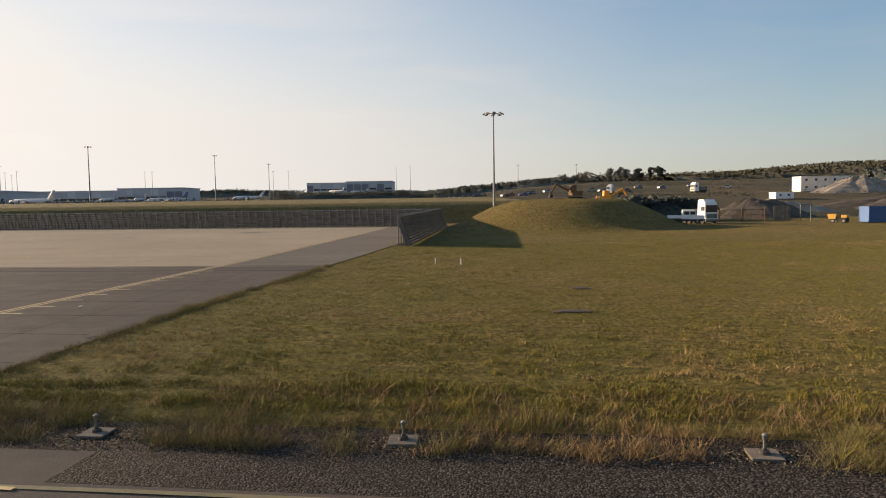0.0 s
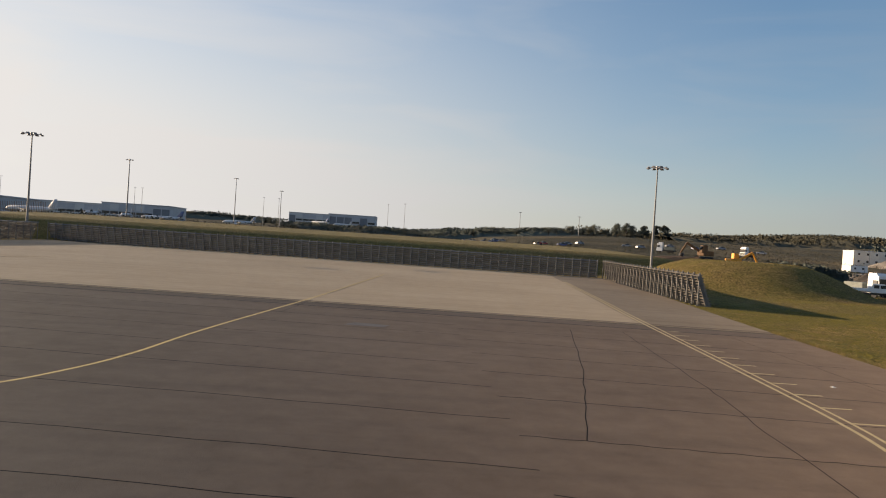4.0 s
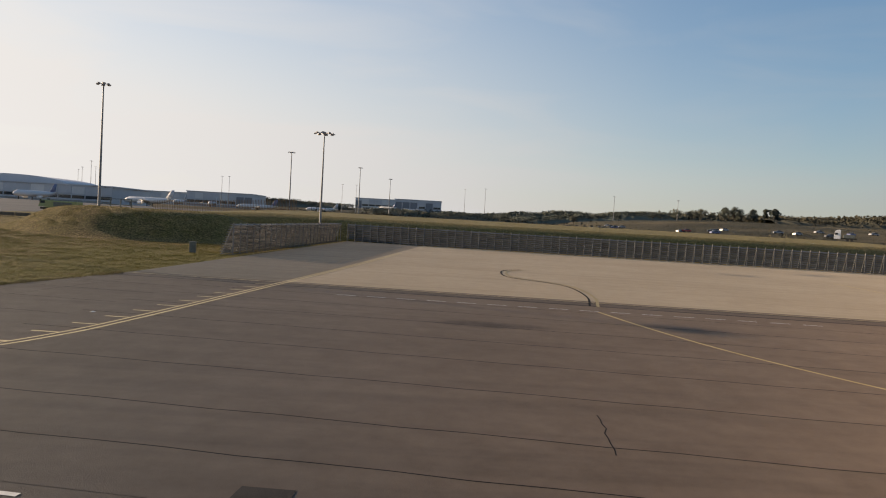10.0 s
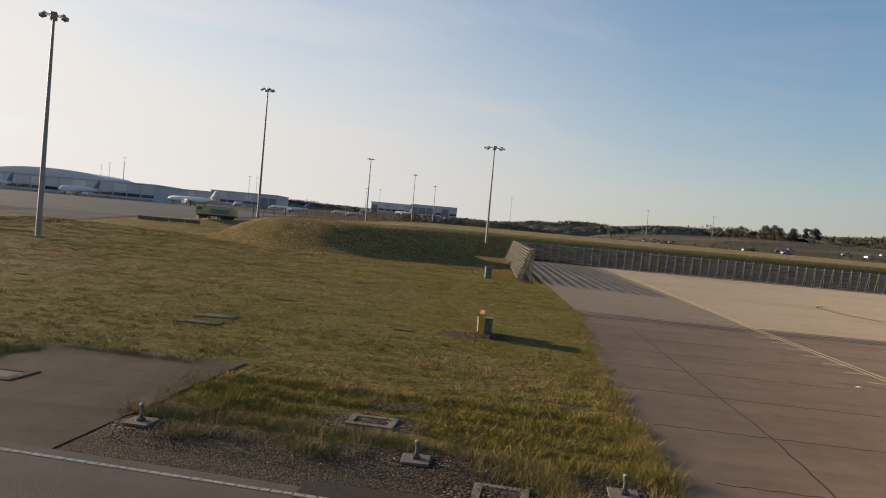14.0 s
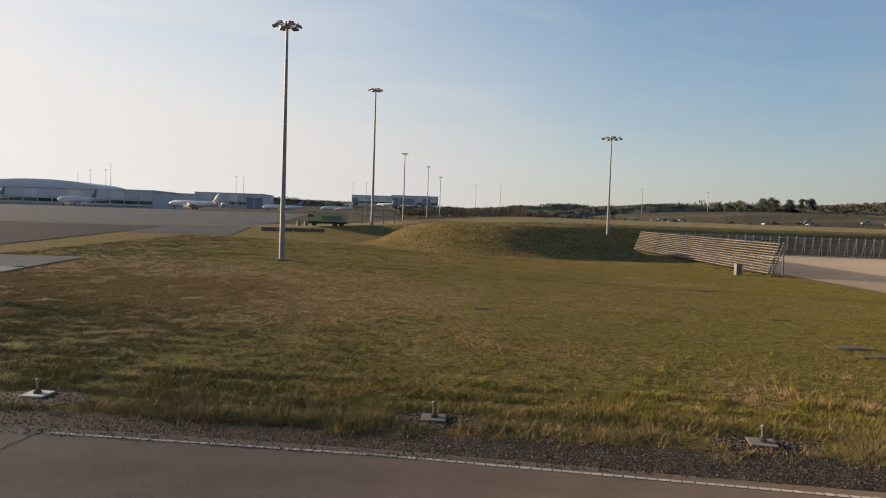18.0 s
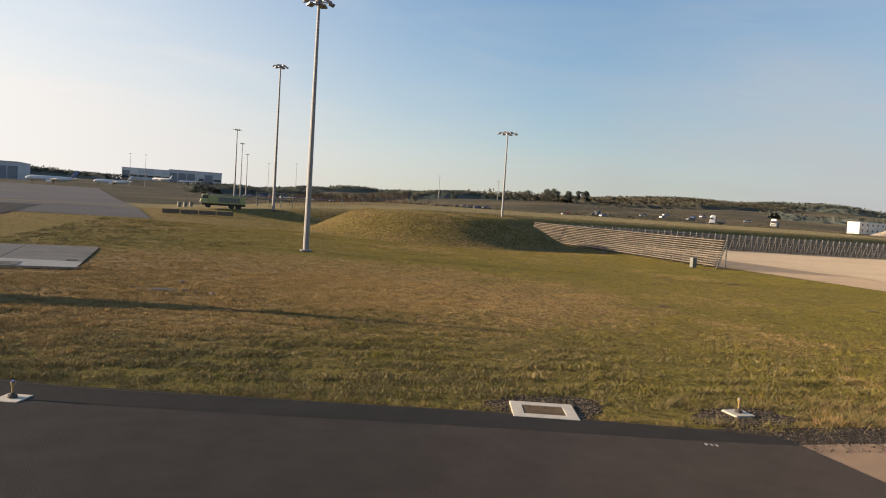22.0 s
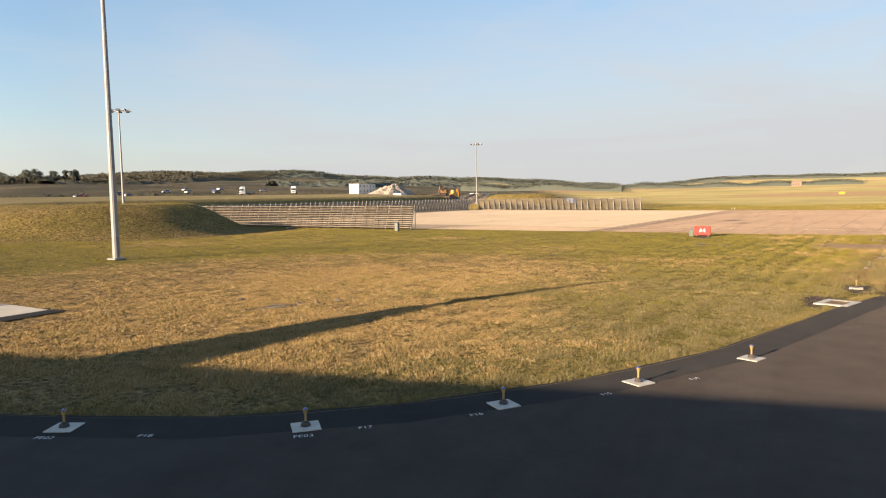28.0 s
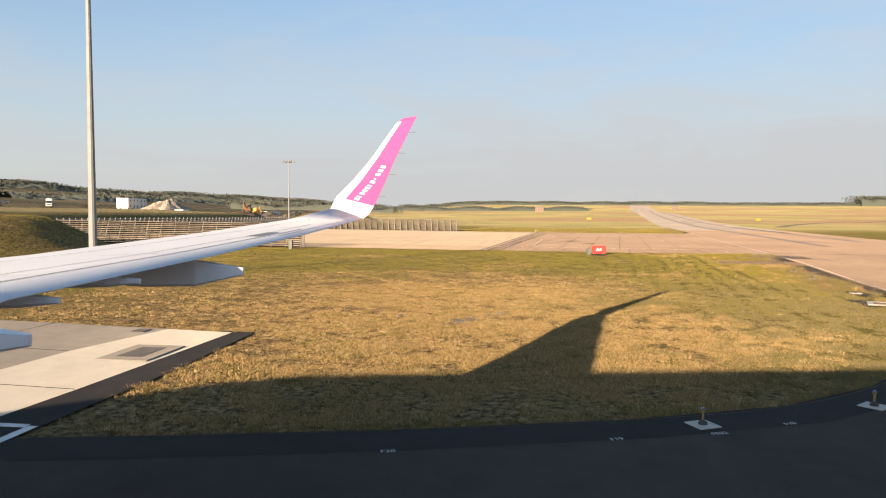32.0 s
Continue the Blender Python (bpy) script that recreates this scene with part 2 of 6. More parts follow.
    ey = calc(nt, "MULTIPLY", calc(nt, "SUBTRACT", calc(nt, "ADD", calc(nt, "MULTIPLY", x, 0.55), 45.0), y), 1 / 30.0, True)
    col = mixed(nt, calc(nt, "MULTIPLY", ex, ey), col, field)
    col = mixed(nt, calc(nt, "MULTIPLY", fine, 0.5), col, mixed(nt, 1.0, col, (0.55, 0.55, 0.5), "MULTIPLY"))
    bs.inputs["Specular IOR Level"].default_value = 0.1
    bs.inputs["Diffuse Roughness"].default_value = 0.4
    link(nt, col, bs.inputs["Base Color"])
    bump(nt, bs, calc(nt, "ADD", tuft, calc(nt, "MULTIPLY", fine, 0.4)), 1.0, 0.25)
    return m


def paved(name, dark, light, seed, rough=0.85, oil=False, stain=(0.03, 0.028, 0.026), streak=0.0, grain=60.0, relief=0.02, back=1.0, sheen=0.12):
    m, nt, bs = material(name, rough)
    co = coords(nt)
    mp = nt.nodes.new("ShaderNodeMapping")
    mp.inputs["Location"].default_value = (seed * 13.7, seed * 7.1, 0)
    link(nt, co, mp.inputs["Vector"])
    v = mp.outputs[0]
    big = noise_tex(nt, v, 0.06, 5)
    mid = noise_tex(nt, v, 0.9, 6, 0.7)
    fine = noise_tex(nt, v, grain, 2, 0.8)
    col = ramp(nt, calc(nt, "ADD", calc(nt, "MULTIPLY", big, 0.55), calc(nt, "MULTIPLY", mid, 0.45)), [(0.38, dark), (0.62, light)])
    if streak:
        mp2 = nt.nodes.new("ShaderNodeMapping")
        mp2.inputs["Rotation"].default_value = (0, 0, radians(7.5))
        mp2.inputs["Scale"].default_value = (0.015, 0.8, 1)
        link(nt, co, mp2.inputs["Vector"])
        st = ramp(nt, noise_tex(nt, mp2.outputs[0], 1.0, 3), [(0.5, (0, 0, 0)), (0.75, (1, 1, 1))])
        col = mixed(nt, calc(nt, "MULTIPLY", st, streak), col, stain)
    col = mixed(nt, calc(nt, "MULTIPLY", fine, 0.55), col, mixed(nt, 1.0, col, (0.6, 0.6, 0.6), "MULTIPLY"))
    if oil:
        # an old oil smear on the bay's mouth
        sep = nt.nodes.new("ShaderNodeSeparateXYZ")
        link(nt, co, sep.inputs[0])
        ox = calc(nt, "MULTIPLY", calc(nt, "ADD", sep.outputs[0], 77.6), 1 / 3.2)
        oy = calc(nt, "MULTIPLY", calc(nt, "ADD", sep.outputs[1], -42.7), 1 / 1.3)
        rr = calc(nt, "ADD", calc(nt, "MULTIPLY", ox, ox), calc(nt, "MULTIPLY", oy, oy))
        rr = calc(nt, "ADD", rr, calc(nt, "MULTIPLY", mid, 1.0))
        col = mixed(nt, calc(nt, "MULTIPLY", calc(nt, "SUBTRACT", 1.4, rr, True), 0.6), col, (0.03, 0.027, 0.025))
    link(nt, col, bs.inputs["Base Color"])
    bs.inputs["Specular IOR Level"].default_value = sheen
    bs.inputs["Diffuse Roughness"].default_value = back
    bump(nt, bs, calc(nt, "ADD", mid, fine), 0.8, relief)
    return m


M_GROUND = ground_material()
M_RUNWAY = paved("runway_concrete", (0.176, 0.125, 0.089), (0.248, 0.180, 0.131), 1, streak=0.2, oil=True, grain=42.0)
M_RUNWAY_PALE = paved("pale_runway", (0.180, 0.157, 0.136), (0.258, 0.228, 0.198), 8, streak=0.75, stain=(0.05, 0.045, 0.042))
M_PAD = paved("pale_concrete", (0.398, 0.312, 0.214), (0.478, 0.384, 0.27), 2, streak=0.15, back=0.45)
M_ASPHALT = paved("new_asphalt", (0.039, 0.032, 0.027), (0.066, 0.054, 0.046), 3, rough=0.8, streak=0.3, stain=(0.07, 0.065, 0.06))
M_SHOULDER = paved("shoulder_asphalt", (0.020, 0.019, 0.0185), (0.036, 0.034, 0.032), 6, rough=0.85)
M_PADSIDE = paved("dull_pad_concrete", (0.258, 0.198, 0.138), (0.33, 0.258, 0.184), 12, streak=0.2)
M_PATCH = paved("old_brown_asphalt", (0.060, 0.046, 0.036), (0.098, 0.075, 0.058), 14, streak=0.3)
M_BAND = paved("dark_band_concrete", (0.135, 0.100, 0.077), (0.20, 0.152, 0.118), 13, streak=0.4)
M_SLAB = paved("white_concrete", (0.50, 0.46, 0.385), (0.64, 0.59, 0.495), 4)
M_OLDSLAB = paved("old_concrete", (0.128, 0.090, 0.055), (0.225, 0.163, 0.104), 5, stain=(0.07, 0.055, 0.036), streak=0.5, relief=0.05)
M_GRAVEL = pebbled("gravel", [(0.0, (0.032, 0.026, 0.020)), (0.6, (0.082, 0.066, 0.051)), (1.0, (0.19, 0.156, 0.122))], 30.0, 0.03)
M_TYRE = worn("tyre_rubber_marks", (0.055, 0.045, 0.039), (0.135, 0.106, 0.088), 0.15, 4, 0.85)
M_JOINT = matt(worn("joint_tar", (0.010, 0.009, 0.009), (0.022, 0.019, 0.017), 2, 30, 0.9))
M_YELLOW = worn("yellow_paint", (0.38, 0.265, 0.085), (0.53, 0.385, 0.14), 3, 40, 0.7)
M_CREAMLINE = worn("bleached_yellow_paint", (0.40, 0.305, 0.142), (0.54, 0.42, 0.215), 3, 40, 0.7)
M_FADED = worn("faded_yellow_paint", (0.24, 0.18, 0.08), (0.40, 0.29, 0.11), 3, 40, 0.75)
M_EDGEPAINT = worn("worn_cream_paint", (0.30, 0.26, 0.205), (0.56, 0.50, 0.42), 4, 30, 0.8)
M_WHITEPAINT = worn("white_road_paint", (0.42, 0.40, 0.36), (0.72, 0.70, 0.66), 3, 40, 0.7)
M_WOOD = worn("weathered_timber", (0.14, 0.115, 0.087), (0.28, 0.235, 0.18), 1.2, 30, 0.85, vary=0.5)
# the same timber coloured darker and greyer for a fence side in shade
M_WOODSHADE = worn("shaded_weathered_timber", (0.085, 0.084, 0.084), (0.17, 0.166, 0.16), 1.2, 30, 0.85, vary=0.5)
M_POST = worn("galvanised_post", (0.12, 0.117, 0.11), (0.22, 0.213, 0.20), 2, 30, 0.6, 0.3, vary=0.3)
M_STEEL = worn("grey_mast_steel", (0.17, 0.175, 0.18), (0.25, 0.255, 0.26), 1, 30, 0.6, 0.2)
M_LAMP = worn("floodlight_casing", (0.16, 0.16, 0.17), (0.28, 0.28, 0.29), 3, 40, 0.5, 0.3)
M_GREYWALL = worn("grey_cladding", (0.40, 0.42, 0.45), (0.50, 0.52, 0.55), 0.06, 1.5, 0.6, bumpy=0)
M_DARKWALL = worn("dark_cladding", (0.15, 0.165, 0.19), (0.21, 0.225, 0.25), 0.06, 1.5, 0.6, bumpy=0)
M_PALEWALL = worn("pale_cladding", (0.52, 0.53, 0.54), (0.62, 0.63, 0.63), 0.06, 1.5, 0.6, bumpy=0)
M_CREAM = worn("cream_panel", (0.66, 0.60, 0.50), (0.78, 0.72, 0.62), 0.5, 8, 0.6)
M_WHITE = worn("white_lacquer", (0.70, 0.70, 0.69), (0.80, 0.80, 0.79), 1, 20, 0.35, bumpy=0)
M_GLASS = worn("dark_glass", (0.02, 0.025, 0.03), (0.035, 0.04, 0.045), 1, 10, 0.1, bumpy=0)
M_BLACK = worn("black_rubber", (0.02, 0.02, 0.02), (0.035, 0.034, 0.033), 3, 30, 0.8)
M_RED = worn("red_sign_face", (0.31, 0.012, 0.010), (0.38, 0.017, 0.013), 2, 20, 0.65, bumpy=0)
M_YELBOX = worn("yellow_cabinet", (0.42, 0.22, 0.03), (0.54, 0.30, 0.045), 2, 20, 0.5, bumpy=0)
M_ORANGE = worn("orange_machine_paint", (0.72, 0.27, 0.025), (0.80, 0.34, 0.04), 1.5, 20, 0.45, bumpy=0)
M_BLUE = worn("blue_container_paint", (0.035, 0.10, 0.25), (0.055, 0.14, 0.31), 0.8, 15, 0.55)
M_LIME = worn("lime_vehicle_paint", (0.24, 0.27, 0.115), (0.29, 0.32, 0.14), 1, 15, 0.4, bumpy=0)
M_CABGREY = worn("grey_green_cabinet", (0.085, 0.10, 0.09), (0.15, 0.165, 0.15), 2, 20, 0.6)
M_RUBBLE = worn("rubble", (0.22, 0.18, 0.14), (0.42, 0.36, 0.29), 0.4, 4, 0.95, bumpy=1.0, depth=0.3)
M_SOIL = worn("dark_soil", (0.06, 0.05, 0.04), (0.13, 0.105, 0.08), 0.3, 4, 0.95, bumpy=1.0, depth=0.3)
M_RUST = worn("rusty_brown_steel", (0.16, 0.08, 0.035), (0.26, 0.14, 0.06), 1, 15, 0.8)
M_WING = worn("wing_grey_paint", (0.64, 0.635, 0.625), (0.71, 0.705, 0.69), 0.8, 12, 0.45, bumpy=0)
M_WINGWHITE = worn("wing_white_paint", (0.72, 0.72, 0.73), (0.78, 0.78, 0.79), 0.8, 12, 0.25, bumpy=0)
M_MAGENTA = worn("magenta_paint", (0.54, 0.075, 0.225), (0.60, 0.09, 0.26), 0.8, 12, 0.3, bumpy=0)
M_PANELGAP = worn("panel_gap", (0.04, 0.045, 0.055), (0.06, 0.065, 0.075), 2, 20, 0.6, bumpy=0)
M_BRICK = worn("dull_brick", (0.22, 0.15, 0.11), (0.32, 0.23, 0.18), 0.5, 8, 0.9)
M_SLABGREY = paved("grey_concrete", (0.24, 0.215, 0.182), (0.32, 0.29, 0.247), 9)
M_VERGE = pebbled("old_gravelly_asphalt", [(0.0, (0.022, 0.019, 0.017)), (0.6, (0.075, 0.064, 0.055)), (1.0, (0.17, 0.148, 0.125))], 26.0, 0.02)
M_BARK = worn("bark", (0.06, 0.05, 0.04), (0.13, 0.11, 0.085), 2, 15, 0.95, bumpy=0.6)


def leafy(name, a, b, up=0.0):
    m, nt, bs = material(name, 0.9)
    bs.inputs["Diffuse Roughness"].default_value = 0.0
    bs.inputs["Specular IOR Level"].default_value = 0.15
    geo = nt.nodes.new("ShaderNodeNewGeometry")
    col = ramp(nt, geo.outputs["Random Per Island"], [(0.0, a), (1.0, b)])
    if up:
        # many leaves together shade like one soft mass
        mx = nt.nodes.new("ShaderNodeMix")
        mx.data_type = "VECTOR"
        mx.inputs[0].default_value = up
        link(nt, geo.outputs["Normal"], mx.inputs[4])
        mx.inputs[5].default_value = (-0.35, 0.0, 0.94)
        nm = nt.nodes.new("ShaderNodeVectorMath")
        nm.operation = "NORMALIZE"
        link(nt, mx.outputs[1], nm.inputs[0])
        link(nt, nm.outputs[0], bs.inputs["Normal"])
    link(nt, col, bs.inputs["Base Color"])
    return m


# leaf colour lifted towards grey, distance haze put into it
M_LEAF = leafy("tree_leaves", (0.100, 0.113, 0.090), (0.128, 0.142, 0.113), 0.8)
M_LEAFPALE = leafy("willow_leaves", (0.125, 0.13, 0.095), (0.175, 0.175, 0.13), 0.7)
M_HEDGE = leafy("scrub_leaves", (0.062, 0.060, 0.040), (0.090, 0.082, 0.055), 0.75)
M_BLADE = leafy("grass_blades", (0.150, 0.130, 0.029), (0.222, 0.184, 0.046))
M_OLIVE = leafy("dull_olive_blades", (0.112, 0.095, 0.044), (0.232, 0.19, 0.09))
M_STEM = worn("weathered_yellow_stem", (0.26, 0.17, 0.06), (0.36, 0.25, 0.10), 8, 30, 0.6, bumpy=0)
M_SEED = leafy("seed_heads", (0.13, 0.078, 0.042), (0.27, 0.175, 0.095))
M_WEED = leafy("weed_leaves", (0.054, 0.053, 0.013), (0.146, 0.134, 0.032))
M_PALESTRAW = leafy("bleached_blades", (0.30, 0.23, 0.11), (0.50, 0.385, 0.20))
M_STRAW = leafy("straw_blades", (0.187, 0.130, 0.058), (0.435, 0.30, 0.134))

# ---- land ----
def smooth(a, b, v):
    k = np.clip((np.asarray(v, float) - a) / (b - a), 0, 1)
    return k * k * (3 - 2 * k)


def hill(x, y, cx, cy, rx, ry, top, turn=0.0, flat=0.35):
    """A flat-topped earth mound."""
    c, s = math.cos(turn), math.sin(turn)
    dx, dy = x - cx, y - cy
    r = np.sqrt(((c * dx + s * dy) / rx) ** 2 + ((c * dy - s * dx) / ry) ** 2)
    return top * (1 - smooth(flat, 1.0, r))


def height(x, y):
    x, y = np.asarray(x, float), np.asarray(y, float)
    west = 1 - smooth(-168, -112, x)
    rise_w = 0.008 * np.clip(y - 60, 0, 80) + 0.019 * np.clip(y - 62, 0, 78) * (1 - smooth(-140, -112, x))
    rise_w = rise_w + 3.0 * smooth(140, 520, y) + 4.0 * smooth(520, 850, y) + 16.0 * smooth(850, 1350, y)
    rise_e = 0.006 * np.clip(y - 60, 0, 75) + (4.5 + 9.0 * smooth(-20, 130, x)) * smooth(175, 560, y) + 9.0 * smooth(560, 1300, y)
    bank = (4.25 * smooth(133, 140, y) + 1.0 * smooth(138, 172, y)) * (1 - smooth(14, 44, x)) * (1 - 0.6 * smooth(172, 300, y)) + 4.6 * smooth(140, 235, y) * smooth(14, 44, x)
    z = west * rise_w + (1 - west) * (rise_e + bank)
    flat_z = z
    z = np.maximum(z, hill(x, y, -124.3, 113, 22.5, 17.5, 4.2, 0.0, 0.45))
    z = np.maximum(z, hill(x, y, 20, 112, 22, 21, 4.7, 0.0, 0.32))
    lump = np.sin(1.5 * x + 1.9 * np.sin(0.8 * y)) * np.sin(1.3 * y + 1.4 * np.sin(0.9 * x)) + 0.6 * np.sin(0.5 * x + 0.7 * y)
    z = z + 0.10 * lump * smooth(0.4, 2.2, z - flat_z)
    z = z + 10.0 * smooth(180, 560, x) * smooth(260, 650, y) + hill(x, y, 440, 765, 150, 110, 5, 0, 0.1) + hill(x, y, 690, 765, 170, 130, 9, 0, 0.1)
    z = z + (8.0 * smooth(60, 640, x) + 15.0 * smooth(640, 1150, x)) * (1 - smooth(120, 320, y))
    return z


def h1(x, y):
    return float(height(x, y))


def part(name, bm, mat, parent=None, label=""):
    me = bpy.data.meshes.new(name)
    bm.to_mesh(me)
    bm.free()
    me.materials.append(mat)
    ob = new(name, me)
    ob.parent = parent
    if label:
        ob["label"] = label
    return ob


def shared(name, me, parent, m):
    ob = new(name, me)
    ob.parent = parent
    ob.matrix_basis = m
    return ob


def raw(name, verts, faces, mat, parent=None, shade=False):
    me = bpy.data.meshes.new(name)
    me.from_pydata([tuple(v) for v in verts], [], [tuple(f) for f in faces])
    me.materials.append(mat)
    if shade:
        me.polygons.foreach_set("use_smooth", [True] * len(me.polygons))
    ob = new(name, me)
    ob.parent = parent
    return ob


def thing(name, m, label, category, group="", kind=""):
    ob = new(name)
    ob.matrix_basis = m
    ob.empty_display_size = 0.3
    return tagged(ob, label, category, group, kind)


def axis(values, *spans):
    """Growing steps: (from, to, step) spans in order."""
    out = []
    for a, b, st in spans:
        out.extend(np.arange(a, b, st))
    out.append(values)
    return np.array(out)


gx = axis(2600, (-2000, -600, 100), (-600, -240, 30), (-240, -180, 8), (-180, 70, 2.0), (70, 200, 8), (200, 900, 25), (900, 2600, 100))
gy = axis(2600, (-900, -100, 100), (-100, 0, 12), (0, 150, 1.5), (150, 300, 6), (300, 900, 25), (900, 2600, 100))
GX, GY = np.meshgrid(gx, gy)
GZ = height(GX, GY)
nx, ny = len(gx), len(gy)
verts = np.stack([GX.ravel(), GY.ravel(), GZ.ravel() - 0.03], 1)
idx = np.arange(nx * ny).reshape(ny, nx)
faces = np.stack([idx[:-1, :-1].ravel(), idx[:-1, 1:].ravel(), idx[1:, 1:].ravel(), idx[1:, :-1].ravel()], 1)
ground = raw("ground", verts.tolist(), faces.tolist(), M_GROUND, None, True)
tagged(ground, "rough airfield grassland, green and straw coloured, with earth banks", "ground", kind="structure")

# runway frame: s metres west along it from the start, n metres towards the fenced bay



def rw(s, n):
    return (-s * math.cos(RUN) + n * math.sin(RUN), s * math.sin(RUN) + n * math.cos(RUN))


def sheet(name, left, right, mat, off, across=1, parent=None):
    """A paved strip between two lines of points, laid on the land."""
    v, f = [], []
    for (ax, ay), (bx, by) in zip(left, right):
        for k in range(across + 1):
            t = k / across
            x, y = ax + (bx - ax) * t, ay + (by - ay) * t
            v.append((x, y, h1(x, y) + off))
    w = across + 1
    for i in range(len(left) - 1):
        for k in range(across):
            a = i * w + k
            f.append((a, a + 1, a + 1 + w, a + w))
    # a skirt gives the slab its edge
    ob = raw(name, v, f, mat, parent)
    bm = bmesh.new()
    bm.from_mesh(ob.data)
    bmesh.ops.recalc_face_normals(bm, faces=bm.faces)
    if sum(fc.normal.z for fc in bm.faces) < 0:
        bmesh.ops.reverse_faces(bm, faces=bm.faces)
    bm.to_mesh(ob.data)
    bm.free()
    return ob


def lerp_line(a, b, n):
    return [(a[0] + (b[0] - a[0]) * k / n, a[1] + (b[1] - a[1]) * k / n) for k in range(n + 1)]


def line_n(s):
    """Where the white edge line runs, in metres from the runway's axis."""
    return float(np.interp(s, [100, 112, 122, 132, 140, 150, 170], [10.55, 10.4, 10.6, 11.2, 11.72, 11.8, 11.8]))


far_runway = sheet("runway_east", [rw(s, -21.0) for s in range(-1300, -19, 10)], [rw(s, 11.55) for s in range(-1300, -19, 10)], M_RUNWAY_PALE, 0.0, 4)
tagged(far_runway, "pale concrete runway with dark tyre marks reaching the skyline", "runway", kind="structure")
runway = sheet("runway", [rw(s, -21.0) for s in range(-30, 330, 5)], [rw(s, line_n(s) + 0.35 if s > 104 else 11.5) for s in range(-30, 330, 5)], M_RUNWAY, 0.004, 4)
tagged(runway, "brownish weathered concrete runway with dark tar joints", "runway", kind="structure")
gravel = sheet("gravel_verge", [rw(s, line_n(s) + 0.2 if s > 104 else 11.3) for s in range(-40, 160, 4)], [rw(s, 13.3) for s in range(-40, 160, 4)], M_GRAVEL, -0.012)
tagged(gravel, "grey gravel verge along the runway edge", "gravel verge", kind="structure")
dark_patch = sheet("patched_asphalt", [rw(s, 8.0) for s in (108.3, 110, 112, 114.5)], [rw(108.3, 11.2), rw(110, 11.2), rw(112, 11.15), rw(114.5, 11.1)], M_PATCH, 0.012)
tagged(dark_patch, "dark brown patch of old asphalt at the runway edge", "pavement", kind="structure")
verge_strip = sheet("verge_asphalt", [rw(s, 10.1) for s in range(-40, 9, 4)], [rw(s, 12.0) for s in range(-40, 9, 4)], M_VERGE, 0.008)
tagged(verge_strip, "dark old gravelly asphalt strip along the runway edge", "verge", kind="structure")
mouth = sheet("apron_mouth", [(-105.6, 24.5), (-105.0, 30), (-104.2, 38), (-102.8, 48), (-101.3, 58.6)],
              [(-12.6, 13.0), (-12.4, 18), (-11.4, 29), (-10.2, 38), (-8.4, 50.6)], M_RUNWAY, 0.010, 12)
tagged(mouth, "brownish concrete mouth of the engine test bay", "apron", kind="structure")
pad = sheet("test_bay_pad", lerp_line((-90.4, 57.66), (-84.0, 131.1), 24), lerp_line((-17.0, 51.34), (-8.6, 121.5), 24), M_PAD, 0.008, 12)
for name, a, b in (("pad_side_west", lerp_line((-101.3, 58.6), (-97.4, 133), 24), lerp_line((-90.4, 57.66), (-84.0, 131.1), 24)),
                   ("pad_side_east", lerp_line((-17.0, 51.34), (-8.6, 121.5), 24), lerp_line((-8.4, 50.6), (2.0, 120), 24))):
    tagged(sheet(name, a, b, M_PADSIDE, 0.008, 3), "duller old concrete margin beside the pale pad", "apron", kind="structure")
band = sheet("bay_band", lerp_line((-101.3, 58.5), (-8.45, 50.5), 8), lerp_line((-101.55, 56.0), (-9.15, 46.6), 8), M_BAND, 0.0115)
tagged(band, "darker concrete band before the pale pad", "apron", kind="structure")
tagged(pad, "pale sandy concrete pad inside the blast fences", "apron", kind="structure")

turnoff_edge = [(-146.0, 31.8), (-148.2, 33.0), (-151.8, 34.6), (-157, 36.5), (-161, 38.0), (-165.5, 40.6), (-169, 43.6), (-171.3, 46.6), (-172.9, 50.4), (-174.2, 55), (-175.2, 59.5), (-176, 63), (-176.6, 80), (-176.6, 130)]
turnoff_in = [(-146.3, 28.2), (-149, 20), (-155, 10), (-165, 0), (-180, 0), (-195, 0), (-205, 5), (-208, 15), (-209, 25), (-210, 40), (-210, 50), (-210, 60), (-210, 80), (-210, 130)]
turnoff = sheet("turnoff", turnoff_edge, turnoff_in, M_ASPHALT, 0.022, 6)
tagged(turnoff, "dark new asphalt taxiway turning off the runway", "taxiway", kind="structure")
shoulder = sheet("turnoff_shoulder", turnoff_edge[:13], [(x - dx, y - dy) for (x, y), (dx, dy) in zip(turnoff_edge[:13], ((0.1, 0.5), (0.3, 0.9), (0.4, 1.1), (0.45, 1.15), (0.6, 1.1), (0.8, 1.0), (1.0, 0.8), (1.15, 0.6), (1.2, 0.4), (1.25, 0.3), (1.3, 0.2), (1.3, 0.1), (1.3, 0.0)))], M_SHOULDER, 0.026)
tagged(shoulder, "darker strip of fresh asphalt shoulder beside the grass", "shoulder", kind="structure")
margin = sheet("slab_margin", [(-176.6, 62.75), (-170, 62.55), (-163.6, 62.75)], [(-176.6, 64.2), (-170, 64.2), (-163.6, 64.0)], M_SHOULDER, 0.024, 2)
tagged(margin, "dark asphalt margin between slab and grass", "margin", kind="structure")
slab = sheet("stand_slab", [(-177.4, 64.1), (-172.4, 63.8), (-168.3, 63.65), (-163.9, 63.5)], [(-177.4, 67.2), (-172.4, 67.1), (-168.3, 66.85), (-163.9, 66.0)], M_SLAB, 0.03, 3)
tagged(slab, "pale new concrete slab strip beside the taxiway", "slab", kind="structure")
